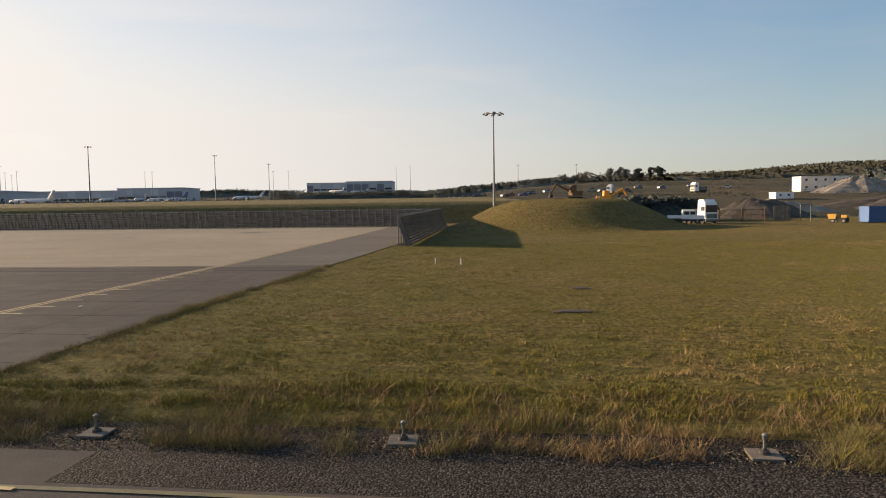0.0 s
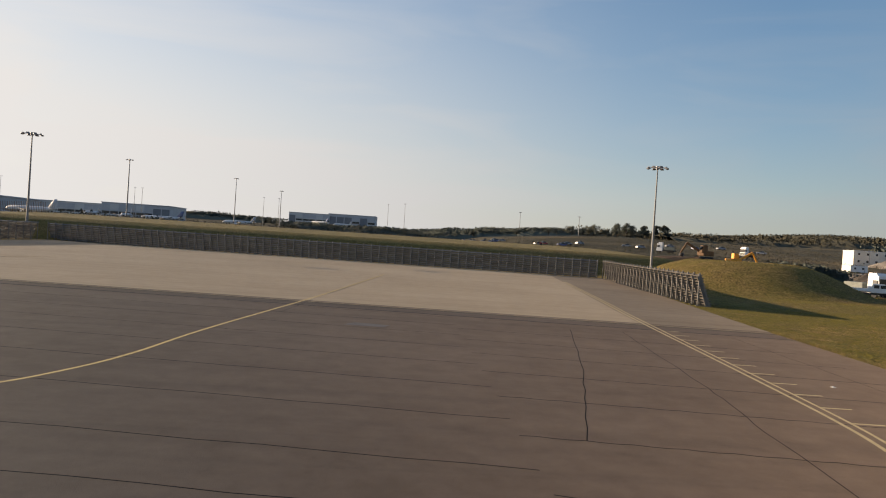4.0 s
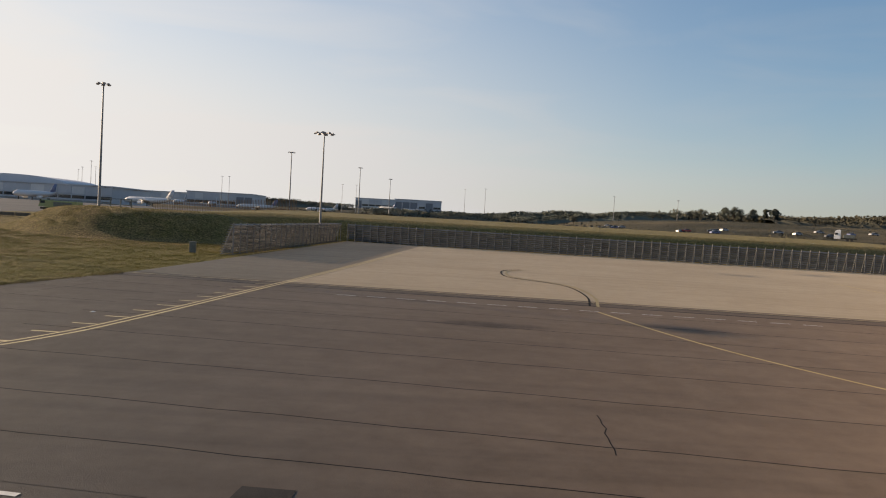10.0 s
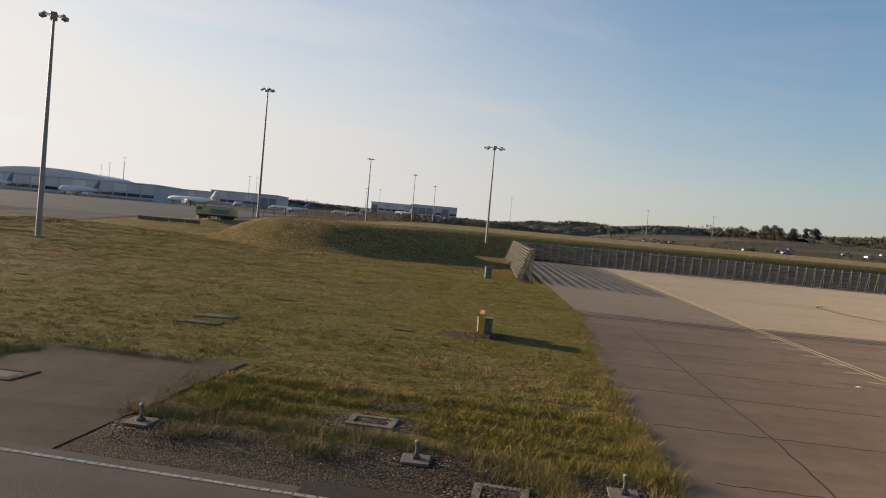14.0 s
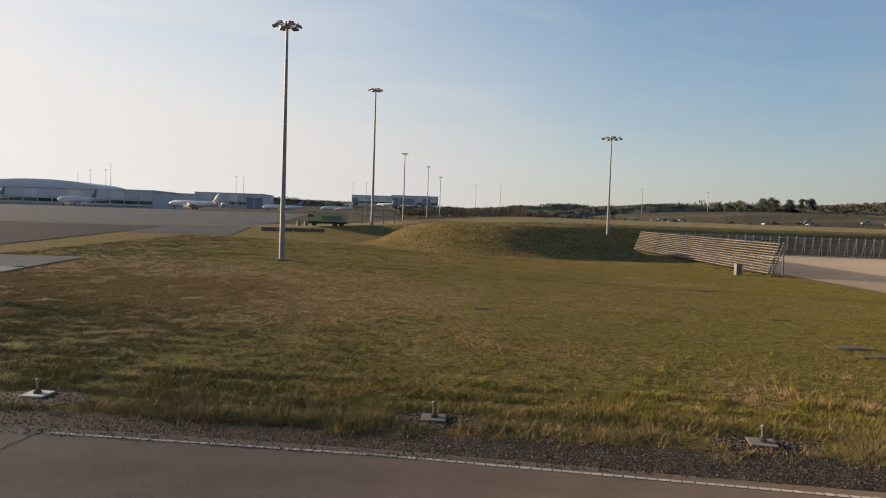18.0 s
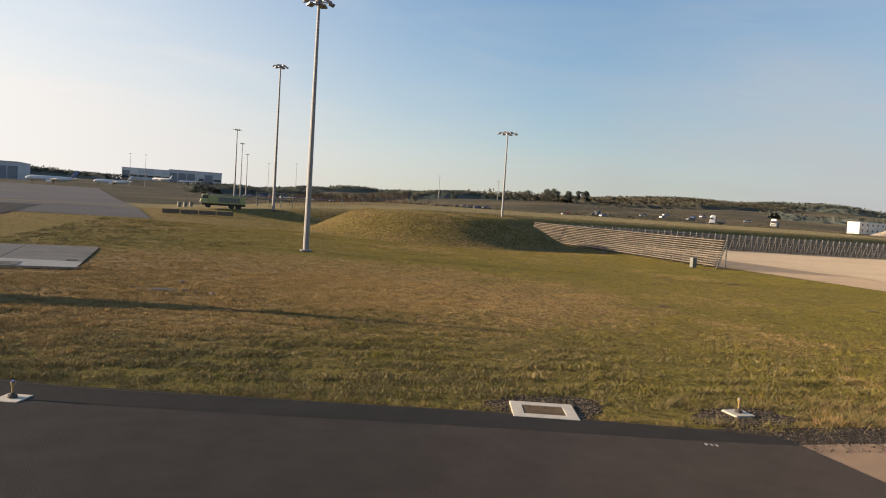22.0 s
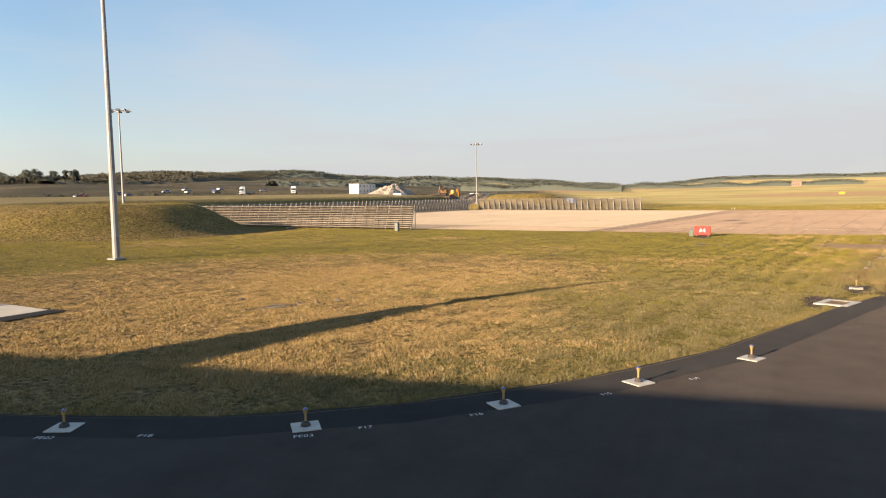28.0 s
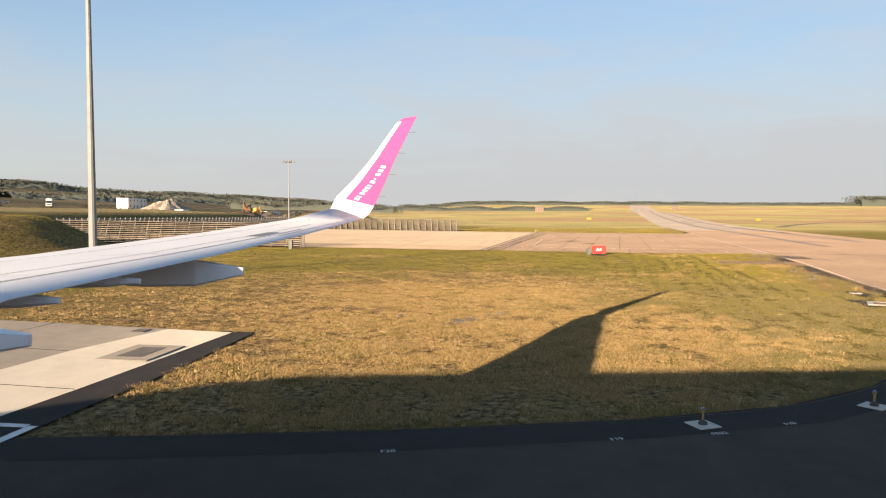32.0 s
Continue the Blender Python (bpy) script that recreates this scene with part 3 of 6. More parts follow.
greyslab = sheet("stand_slab_grey", [(-177.4, 67.2), (-172.4, 67.1), (-168.3, 66.85), (-163.9, 66.0)], [(-177.4, 75), (-172.4, 75), (-168.3, 75), (-163.9, 75)], M_SLABGREY, 0.03, 3)
tagged(greyslab, "older grey concrete slab joined to the pale strip", "slab", kind="structure")
oldslab = sheet("old_slab", [(-122.55, 26.95), (-122.0, 31), (-121.5, 35.2)], [(-116.75, 26.25), (-116.2, 31), (-115.7, 34.7)], M_OLDSLAB, 0.002, 2)
tagged(oldslab, "weathered concrete slab set in the grass", "slab", kind="structure")


# ---- lines on the pavement ----
def stripe(name, pts, width, mat, off, parent=None, dash=None):
    """A painted line or a joint along points."""
    p = [Vector((x, y, 0)) for x, y in pts]
    v, f = [], []
    for i, q in enumerate(p):
        d = (p[min(i + 1, len(p) - 1)] - p[max(i - 1, 0)]).normalized()
        n = Vector((-d.y, d.x, 0)) * width / 2
        for k in (q + n, q - n):
            low = 0.48 if mat is not M_TYRE and -145.9 < k.x < -8 and k.y < 59.5 else 1.0
            v.append((k.x, k.y, h1(k.x, k.y) + off * low))
    for i in range(len(p) - 1):
        f.append((2 * i, 2 * i + 1, 2 * i + 3, 2 * i + 2))
    return raw(name, v, f, mat, parent)


def curve(pts, step=0.8):
    """Catmull-Rom through points."""
    p = [Vector((x, y, 0)) for x, y in pts]
    p = [2 * p[0] - p[1], *p, 2 * p[-1] - p[-2]]
    out = []
    for i in range(1, len(p) - 2):
        n = max(2, int((p[i + 1] - p[i]).length / step))
        for k in range(n):
            t = k / n
            a, b, c, d = p[i - 1], p[i], p[i + 1], p[i + 2]
            q = 0.5 * (2 * b + (c - a) * t + (2 * a - 5 * b + 4 * c - d) * t * t + (3 * b - a - 3 * c + d) * t ** 3)
            out.append((q.x, q.y))
    out.append((p[-2].x, p[-2].y))
    return out


def shifted(pts, d):
    p = [Vector((x, y, 0)) for x, y in pts]
    out = []
    for i, q in enumerate(p):
        t = (p[min(i + 1, len(p) - 1)] - p[max(i - 1, 0)]).normalized()
        out.append((q.x - t.y * d, q.y + t.x * d))
    return out


def painted(name, label, group=""):
    return tagged(new(name), label, "road marking", group, "structure")


edge_mark = painted("edge_marking", "broken white line along the runway edge")
s0 = 113.0
while s0 < 146.5:
    ln = random.uniform(0.13, 0.20)
    stripe("block", [rw(s0, line_n(s0)), rw(s0 + ln, line_n(s0 + ln))], random.uniform(0.085, 0.115), M_EDGEPAINT, 0.03, edge_mark)
    s0 += ln + random.uniform(0.015, 0.03)
stripe("line", [rw(s, 9.85) for s in range(-30, 12, 4)], 0.14, M_FADED, 0.03, edge_mark)
for k in range(43):
    s0 = 102.88 - 1.84 * k
    stripe("dash", [rw(s0, 10.3), rw(s0 + 1.12, 10.3)], 0.13, M_WHITEPAINT, 0.03, edge_mark)
bay_dash = painted("bay_marking", "row of faded white dashes before the pale pad")
stripe("line", lerp_line((-101.3, 57.9), (-8.6, 49.9), 20), 0.12, M_CREAMLINE, 0.03, bay_dash)
for k in range(16):
    x0 = -86 + 1.75 * k
    stripe("dash", [(x0, 50.4 + (-x0 - 70) * 0.07), (x0 + 1.1, 50.4 + (-x0 - 71.1) * 0.07)], 0.10, M_WHITEPAINT, 0.03, bay_dash)

yl_r = curve([(-11.1, 100), (-14.5, 70), (-17.0, 50), (-19.7, 27.5), (-20.8, 21.5), (-20.9, 18.6), (-20.2, 16.6), (-18.4, 14.4), (-15.8, 12.9), (-12, 11.4), (-7, 10.4)], 0.35)
yl_l = curve([(-85.6, 103), (-88.2, 76), (-90.3, 56.5), (-92.0, 39), (-92.8, 34), (-93.9, 31.2), (-95.9, 28.5), (-98.0, 26.6), (-100.9, 25.0), (-104.0, 23.7), (-108, 22.3), (-114, 20.6)], 0.35)
for pts, side in ((yl_r, 1), (yl_l, -1)):
    mk = painted("double_line", "double yellow taxiway line curving into the bay", "double yellow lines")
    stripe("line", pts, 0.14, M_CREAMLINE, 0.03, mk)
    inner = shifted(pts, 0.36 * side)
    stripe("line", inner, 0.12, M_CREAMLINE, 0.03, mk)
    # ticks stand close round the bend and twice as far apart on the straight
    arc = np.r_[0, np.cumsum(np.linalg.norm(np.diff(np.array(inner), axis=0), axis=1))]
    ix, iy = np.array(inner).T
    bend = float(np.interp(-(21.32 if side > 0 else 33.0), -iy, arc))
    for k in range(-13, 28):
        u = bend + k * (1.03 if k > 0 else 2.03)
        x, y = float(np.interp(u, arc, ix)), float(np.interp(u, arc, iy))
        if not (13.4 < y < 55.5 and x > -106.2):
            continue
        t = Vector((float(np.interp(u + 0.3, arc, ix) - np.interp(u - 0.3, arc, ix)), float(np.interp(u + 0.3, arc, iy) - np.interp(u - 0.3, arc, iy)), 0)).normalized()
        n = Vector((-t.y, t.x, 0)) * side if k > 0 else Vector((side, -0.05 * side, 0))
        p, q = Vector((x, y, 0)) + n * 0.06, Vector((x, y, 0)) + n * 1.04
        stripe("tick", [(p.x, p.y), (q.x, q.y)], 0.14, M_CREAMLINE, 0.03, mk)
lead = painted("lead_in_line", "single yellow lead-in line to the pad")
stripe("line", curve([(-35.6, 90), (-39.5, 55.0), (-41.6, 37.4), (-42.2, 30.0), (-42.9, 26.6), (-43.9, 24.2), (-46.3, 21.0), (-47.8, 19.2), (-52, 15.6), (-58, 12.5)]), 0.14, M_YELLOW, 0.03, lead)
arrow = painted("arrow_line", "yellow curved line ending in an arrowhead")
ap = curve([(-71.0, 50.2), (-69.9, 45.0), (-68.3, 39.5), (-66.2, 34.7), (-64.1, 30.9), (-62.9, 28.6)])
stripe("line", ap, 0.14, M_YELLOW, 0.03, arrow)
raw("arrowhead", [(-62.0, 27.4, 0.032), (-63.30, 29.02, 0.032), (-62.68, 29.30, 0.032)], [(0, 1, 2)], M_YELLOW, arrow)
old = painted("old_yellow_line", "old worn yellow line with a tight bend on the pad")
op = curve([(-70.4, 53.0), (-69.4, 59), (-69.5, 66.0), (-71.2, 69.5), (-73.8, 73), (-73.6, 80), (-71.5, 83)])
stripe("line", op, 0.2, M_FADED, 0.03, old)
stripe("line", shifted(op, 0.5), 0.14, M_JOINT, 0.03, old)

joints = painted("tar_joints", "dark tar-sealed joints between concrete bays")
ROWS = [(n0, -95, -30) for n0 in (12.9, 15.6, 19.6, 23.6, 27.6, 31.7, 35.7, 39.7, 43.6)]
ROWS += [(n0, -30, -12.6) for n0 in (14.2, 18.1, 22.3, 26.3, 30.3, 34.3, 38.3)] + [(n0, -104.4, -95) for n0 in (13.8, 17.9, 22.2, 26.4, 30.5, 34.6, 38.4)]
for n0, a, b in ROWS:
    pts = []
    for k in range(46):
        x = a + (b - a) * k / 45
        pts.append((x, (n0 - x * math.sin(RUN)) / math.cos(RUN) + 0.04 * math.sin(k * 2.1 + n0)))
    stripe("joint", pts, 0.026 + 0.0011 * n0, M_JOINT, 0.026, joints)
stripe("joint", [(-100.8, 23.1), (-102.9, 12.0), (-105.4, -2.0)], 0.34, M_JOINT, 0.026, joints)
for pts in ([(-51.8, 26.2), (-52.2, 22.4)], [(-42.5, 21.2), (-42.2, 17.6)], [(-75.8, 28.2), (-76.1, 25.2)], [(-39.2, 55), (-39.9, 45)], 
            [(-13.3, 46), (-14.2, 36), (-15.4, 24.2), (-15.9, 20), (-16.6, 13.9), (-16.9, 10)], [(-99.4, 54), (-100.2, 45), (-101.1, 36), (-101.5, 31.4), (-102.4, 25.8), (-103, 20)],
            [(-20.1, 45.3), (-22.05, 29.5), (-23.2, 22.9), (-24.6, 13)], [(-23.2, 45.3), (-26.0, 31.6), (-28.4, 22)], [(-144.03, 31.16), (-144.15, 30.1), (-144.3, 29.3), (-144.6, 26)]):
    fine = []
    for i in range(len(pts) - 1):
        for k in range(8):
            t = k / 8
            fine.append((pts[i][0] + (pts[i + 1][0] - pts[i][0]) * t + random.uniform(-0.05, 0.05), pts[i][1] + (pts[i + 1][1] - pts[i][1]) * t))
    fine.append(pts[-1])
    stripe("joint", fine, 0.03, M_JOINT, 0.026, joints)
tyres = painted("tyre_marks", "dark rubber marks of landing wheels along the runway")
for n0, wd, s0, s1 in ((-2.6, 1.9, -820, 90), (-13.8, 2.1, -820, 70), (-8.2, 0.6, -500, -40)):
    stripe("mark", [rw(s, n0 + 0.4 * math.sin(s * 0.013)) for s in range(s0, s1, 10)], wd, M_TYRE, 0.012, tyres)
stripe("mark", [rw(s, -15.6 + 0.006 * (s + 50)) for s in range(-98, 0, 6)], 0.8, M_JOINT, 0.016, tyres)
track = tagged(stripe("farm_track", curve([(96, -46), (130, -62), (170, -86), (196, -108), (204, -126), (230, -150)], 6), 4.5, M_SOIL, 0.02), "brown worn track across the pale field", "track", kind="structure")
seam = painted("pad_seam", "dark band where the pad meets the older concrete")
stripe("joint", [(-101.5, 56.0), (-70, 53.1), (-40, 49.9), (-9.15, 46.6)], 0.16, M_JOINT, 0.026, seam)
stripe("joint", lerp_line((-101.35, 57.45), (-8.75, 49.3), 20), 0.09, M_JOINT, 0.026, seam)


# ---- blast fences ----
def box_bm(sx, sy, sz, bev=0.0, at=(0, 0, 0)):
    bm = bmesh.new()
    bmesh.ops.create_cube(bm, size=1.0)
    bmesh.ops.scale(bm, vec=(sx, sy, sz), verts=bm.verts)
    bmesh.ops.translate(bm, vec=at, verts=bm.verts)
    if bev:
        bmesh.ops.bevel(bm, geom=list(bm.edges), offset=bev, segments=1, affect="EDGES")
    return bm


def mesh_of(name, bm, mat):
    me = bpy.data.meshes.new(name)
    bm.to_mesh(me)
    bm.free()
    me.materials.append(mat)
    return me


BAY = 3.0
SLAT = mesh_of("slat", box_bm(BAY - 0.03, 0.60, 0.09, 0.012), M_WOOD)
# boards of the rear fence, its unlit side put into their colour
SLAT_SHADED = mesh_of("slat", box_bm(BAY - 0.05, 0.40, 0.10, 0.012), M_WOODSHADE)
# the same timber dimmed by a third, shade among the louvres put into colour
M_WOODMID = worn("dimmed_weathered_timber", (0.095, 0.080, 0.062), (0.195, 0.166, 0.130), 1.2, 30, 0.85, vary=0.6)
SLAT_SHORT = mesh_of("slat", box_bm(BAY - 0.22, 0.46, 0.08, 0.012), M_WOODMID)
# dark fins added to deepen the shade where the fence is seen edge-on
SHADE_FIN = mesh_of("fin", box_bm(0.05, 0.42, 3.1, 0.008, (0, 0, 1.55)), M_WOODSHADE)
FPOST = mesh_of("post", box_bm(0.12, 0.12, 3.2, 0.01, (0, 0, 1.6)), M_POST)
FRAIL = mesh_of("rafter", box_bm(0.09, 0.11, 3.42, 0.01, (0, 0, 1.71)), M_POST)
FSILL = mesh_of("sill", box_bm(0.10, 1.5, 0.08, 0.01, (0, 0, 0.04)), M_POST)


def blast_fence(a, b, outward, label, slat, bay, rows, pitch, scoop):
    """Posts and raking rafters that carry louvre boards, each tipped up towards the outside."""
    a, b = Vector((*a, 0)), Vector((*b, 0))
    along = (b - a).normalized()
    n = max(1, round((b - a).length / bay))
    step = (b - a).length / n
    rz = math.atan2(along.y, along.x)
    out = Vector((*outward, 0)).normalized()
    side = 1 if Vector((-along.y, along.x, 0)).dot(out) > 0 else -1
    fence = thing("blast_fence", Matrix.Translation((a.x, a.y, h1(a.x, a.y))), label, "blast fence", "blast fences round the bay")
    lean = math.atan2(1.15, 3.2)
    for i in range(n + 1):
        p = a + along * step * i
        z = h1(p.x, p.y) - h1(a.x, a.y)
        base = Matrix.Translation((p.x - a.x, p.y - a.y, z)) @ Matrix.Rotation(rz, 4, "Z")
        shared("post", FPOST, fence, base)
        shared("rafter", FRAIL, fence, base @ Matrix.Translation((0, 1.15 * side, 0)) @ Matrix.Rotation(lean * side, 4, "X"))
        if slat is SLAT_SHORT:
            shared("fin", SHADE_FIN, fence, base @ Matrix.Translation((0, 1.02 * side, 0)) @ Matrix.Rotation(lean * side, 4, "X"))
        shared("sill", FSILL, fence, base @ Matrix.Translation((0, 0.55 * side, 0)))
        if i == n:
            break
        q = a + along * step * (i + 0.5)
        z = h1(q.x, q.y) - h1(a.x, a.y)
        base = Matrix.Translation((q.x - a.x, q.y - a.y, z)) @ Matrix.Rotation(rz, 4, "Z")
        for k in range(rows):
            s = 0.22 + k * pitch
            m = base @ Matrix.Translation((0, 1.15 * side, 0)) @ Matrix.Rotation(lean * side, 4, "X") @ Matrix.Translation((random.uniform(-0.03, 0.03), 0.05 * side, s))
            m = m @ Matrix.Rotation((radians(scoop + random.uniform(-3, 3)) - lean) * side, 4, "X") @ Matrix.Rotation(radians(random.uniform(-0.5, 0.5)), 4, "Y")
            shared("slat", slat, fence, m @ Matrix.Diagonal((step / BAY, 1, 1, 1)))
    return fence


blast_fence((-101.5, 81.3), (-98.4, 131.5), (-1, 0), "weathered timber blast fence with louvre slats beside a mound", SLAT, 2.0, 12, 0.27, 13)
blast_fence((-97.4, 133.0), (-1.0, 119.5), (0, 1), "long timber blast fence on steel posts closing the bay, its shaded boards coloured dark", SLAT_SHADED, 1.38, 9, 0.355, 30)
blast_fence((-4.6, 71.0), (-0.6, 117.5), (1, 0), "weathered timber blast fence with short louvres beside a grass bank", SLAT_SHORT, 1.7, 11, 0.29, 14)


# ---- masts ----
def tube(bm, r0, r1, z0, z1, n=10, at=(0, 0)):
    r = bmesh.ops.create_cone(bm, cap_ends=True, segments=n, radius1=r0, radius2=r1, depth=z1 - z0)
    bmesh.ops.translate(bm, vec=(at[0], at[1], (z0 + z1) / 2), verts=r["verts"])
    return r["verts"]


LAMP_ME = None


def lamp_mesh():
    bm = box_bm(0.62, 0.5, 0.16, 0.03)
    b2 = box_bm(0.5, 0.06, 0.22, 0.01, (0, -0.12, 0.1))
    me = bpy.data.meshes.new("tmp")
    b2.to_mesh(me)
    b2.free()
    bm.from_mesh(me)
    bpy.data.meshes.remove(me)
    return mesh_of("floodlight", bm, M_LAMP)


LAMP_ME = lamp_mesh()


def mast(x, y, top, lamps, spread, label, width=0.22, z0=None):
    z0 = h1(x, y) if z0 is None else z0
    m = thing("floodlight_mast", Matrix.Translation((x, y, z0)), label, "light mast", "apron floodlight masts")
    hgt = top - z0
    bm = bmesh.new()
    tube(bm, width, width * 0.45, 0, hgt, 12)
    part("pole", bm, M_STEEL, m)
    bm = box_bm(width * 3.4, width * 3.4, 0.12, 0.02, (0, 0, 0.06))
    part("base_plate", bm, M_STEEL, m)
    bm = bmesh.new()
    tube(bm, 0.30, 0.30, hgt - 0.5, hgt + 0.05, 12)
    for k in range(lamps):
        a = 2 * math.pi * k / lamps
        arm = box_bm(spread, 0.07, 0.07, 0, (spread / 2, 0, 0))
        bmesh.ops.rotate(arm, cent=(0, 0, 0), matrix=Matrix.Rotation(a, 3, "Z"), verts=arm.verts)
        bmesh.ops.translate(arm, vec=(0, 0, hgt - 0.2), verts=arm.verts)
        me = bpy.data.meshes.new("tmp")
        arm.to_mesh(me)
        arm.free()
        bm.from_mesh(me)
        bpy.data.meshes.remove(me)
    part("head_frame", bm, M_LAMP, m)
    for k in range(lamps):
        a = 2 * math.pi * k / lamps
        shared("floodlight", LAMP_ME, m, Matrix.Translation((math.cos(a) * spread, math.sin(a) * spread, hgt - 0.3)) @ Matrix.Rotation(a - math.pi / 2, 4, "Z") @ Matrix.Rotation(radians(-18), 4, "X"))
    return m


mast(9.1, 122.3, 20.1, 8, 1.65, "tall grey floodlight mast behind the east blast fence")
mast(-103.0, 136.5, 19.8, 8, 1.65, "tall grey floodlight mast behind the west blast fence")
mast(-148.6, 79.2, 21.4, 6, 1.05, "very tall grey floodlight mast standing in dry grass", 0.26)
mast(-144.3, 138.3, 26.8, 6, 1.05, "very tall grey floodlight mast at the apron edge", 0.26)
for x, y, top in ((-141.3, 277, 28.8), (-130.3, 397, 33.2), (-120.5, 481, 32.9), (-330, 768, 43), (-322, 768, 43), (-402, 629, 43), (-455, 740, 44), (-480, 760, 44), (-560, 900, 48)):
    mast(x, y, top, 6, 1.2, "distant apron floodlight mast", 0.32)
for x, y, top in ((70, 640, 38), (118, 610, 36), (-60, 900, 50), (-38, 820, 48), (-200, 900, 48), (-215, 880, 47)):
    mast(x, y, top, 6, 1.2, "thin distant floodlight mast", 0.30)


# ---- markings and small airfield furniture ----
def letters(name, text, size, m, mat, parent=None):
    """Lettering in the built-in font, as a mesh."""
    cu = bpy.data.curves.new("tmp_letters", "FONT")
    cu.body = text
    cu.size = size
    cu.align_x = "CENTER"
    cu.align_y = "CENTER"
    tmp = new("tmp_letters", cu)
    me = bpy.data.meshes.new_from_object(tmp)
    bpy.data.objects.remove(tmp)
    bpy.data.curves.remove(cu)
    me.materials.clear()
    me.materials.append(mat)
    ob = new(name, me)
    ob.parent = parent
    ob.matrix_basis = m
    return ob


def merged(*bms):
    out = bms[0]
    for b in bms[1:]:
        me = bpy.data.meshes.new("tmp")
        b.to_mesh(me)
        b.free()
        out.from_mesh(me)
        bpy.data.meshes.remove(me)
    return out


def cyl(r0, r1, z0, z1, n=12, at=(0, 0)):
    bm = bmesh.new()
    tube(bm, r0, r1, z0, z1, n, at)
    return bm


M_KERB = worn("pale_brown_concrete", (0.165, 0.124, 0.085), (0.26, 0.20, 0.138), 3, 25, 0.9)
M_LENS = worn("blue_lens", (0.02, 0.05, 0.25), (0.03, 0.07, 0.32), 3, 20, 0.15, bumpy=0)
M_CLEAR = worn("clear_lens", (0.55, 0.56, 0.58), (0.65, 0.66, 0.68), 3, 20, 0.15, bumpy=0)
M_BASE = worn("light_base_concrete", (0.36, 0.33, 0.27), (0.50, 0.46, 0.385), 3, 25, 0.7)
M_OLDBASE = worn("old_base_concrete", (0.115, 0.092, 0.068), (0.215, 0.172, 0.128), 3, 25, 0.9)
M_IRON = worn("iron_cover", (0.040, 0.036, 0.033), (0.075, 0.067, 0.060), 3, 25, 0.8, 0.0)


def edge_light(x, y, turn, pad, stick, lens, label, group, tall=0.36):
    m = thing("edge_light", Matrix.Translation((x, y, h1(x, y) + 0.02)) @ Matrix.Rotation(turn, 4, "Z"), label, "edge light", group)
    part("base", box_bm(0.55, 0.55, 0.05, 0.01, (0, 0, 0.0)), pad, m)
    part("foot", merged(cyl(0.10, 0.085, 0.03, 0.09, 12), cyl(0.05, 0.04, 0.09, 0.13, 10)), M_IRON, m)
    part("stem", merged(cyl(0.024, 0.024, 0.12, tall - 0.1, 10), cyl(0.026, 0.055, tall - 0.1, tall, 12)), stick, m)
    part("lens", cyl(0.04, 0.028, tall, tall + 0.025, 12), lens, m)
    return m


TURN_LIGHTS = [(-173.1, 48.9), (-171.05, 44.5), (-168.15, 41.5), (-165.25, 39.25), (-161.7, 37.0)]
for i, (x, y) in enumerate(TURN_LIGHTS):
    nx_, ny_ = TURN_LIGHTS[i + 1] if i < 4 else (-157, 35)
    edge_light(x, y, math.atan2(ny_ - y, nx_ - x) if i < 5 else 1.8, M_BASE, M_STEM, M_LENS, "yellow-stemmed blue taxiway edge light on a pale square base", "taxiway edge lights")
RUN_LIGHTS = [(-106.5, 26.5), (-110.3, 27.4), (-116.0, 28.2), (-122.6, 29.25), (-129.3, 31.0), (-136.2, 32.3), (-145.6, 33.55), (-12.1, 14.3), (-6.95, 13.45), (-0.8, 12.75), (5.55, 11.75), (12, 11.2), (18.4, 10.4)]
for x, y in RUN_LIGHTS:
    new_base = x < -140
    edge_light(x, y, -RUN + random.uniform(-0.15, 0.15), M_BASE if new_base else M_OLDBASE, M_CABGREY if not new_base else M_STEM, M_STEEL,
               "small grey runway edge light on a worn concrete base" if not new_base else "yellow-stemmed light on a pale base in gravel", "runway edge lights")


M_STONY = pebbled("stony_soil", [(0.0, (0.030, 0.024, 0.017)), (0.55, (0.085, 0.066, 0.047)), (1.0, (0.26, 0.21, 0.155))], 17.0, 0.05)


def bare_patch(x, y, rx, ry, mat=None, label="bare stony soil round a light base"):
    n = 22
    v = [(x, y, h1(x, y) + 0.012)]
    for k in range(n):
        a = 2 * math.pi * k / n
        r = random.uniform(0.72, 1.12)
        px, py = x + rx * r * math.cos(a), y + ry * r * math.sin(a)
        v.append((px, py, h1(px, py) - 0.024))
    f = [(0, 1 + k, 1 + (k + 1) % n) for k in range(n)]
    return tagged(raw("bare_patch", v, f, mat or M_STONY), label, "bare ground", kind="structure")


BARE = [(x, y, 1.25, 0.75) for x, y in RUN_LIGHTS if x > -140] + [(-145.6, 33.4, 1.6, 0.9), (-150.4, 34.8, 1.9, 1.2), (-109.1, 26.0, 1.4, 0.85), (-108.6, 44.3, 1.8, 1.1), (-111.4, 29.7, 1.3, 0.8)]
for row in BARE:
    bare_patch(*row)


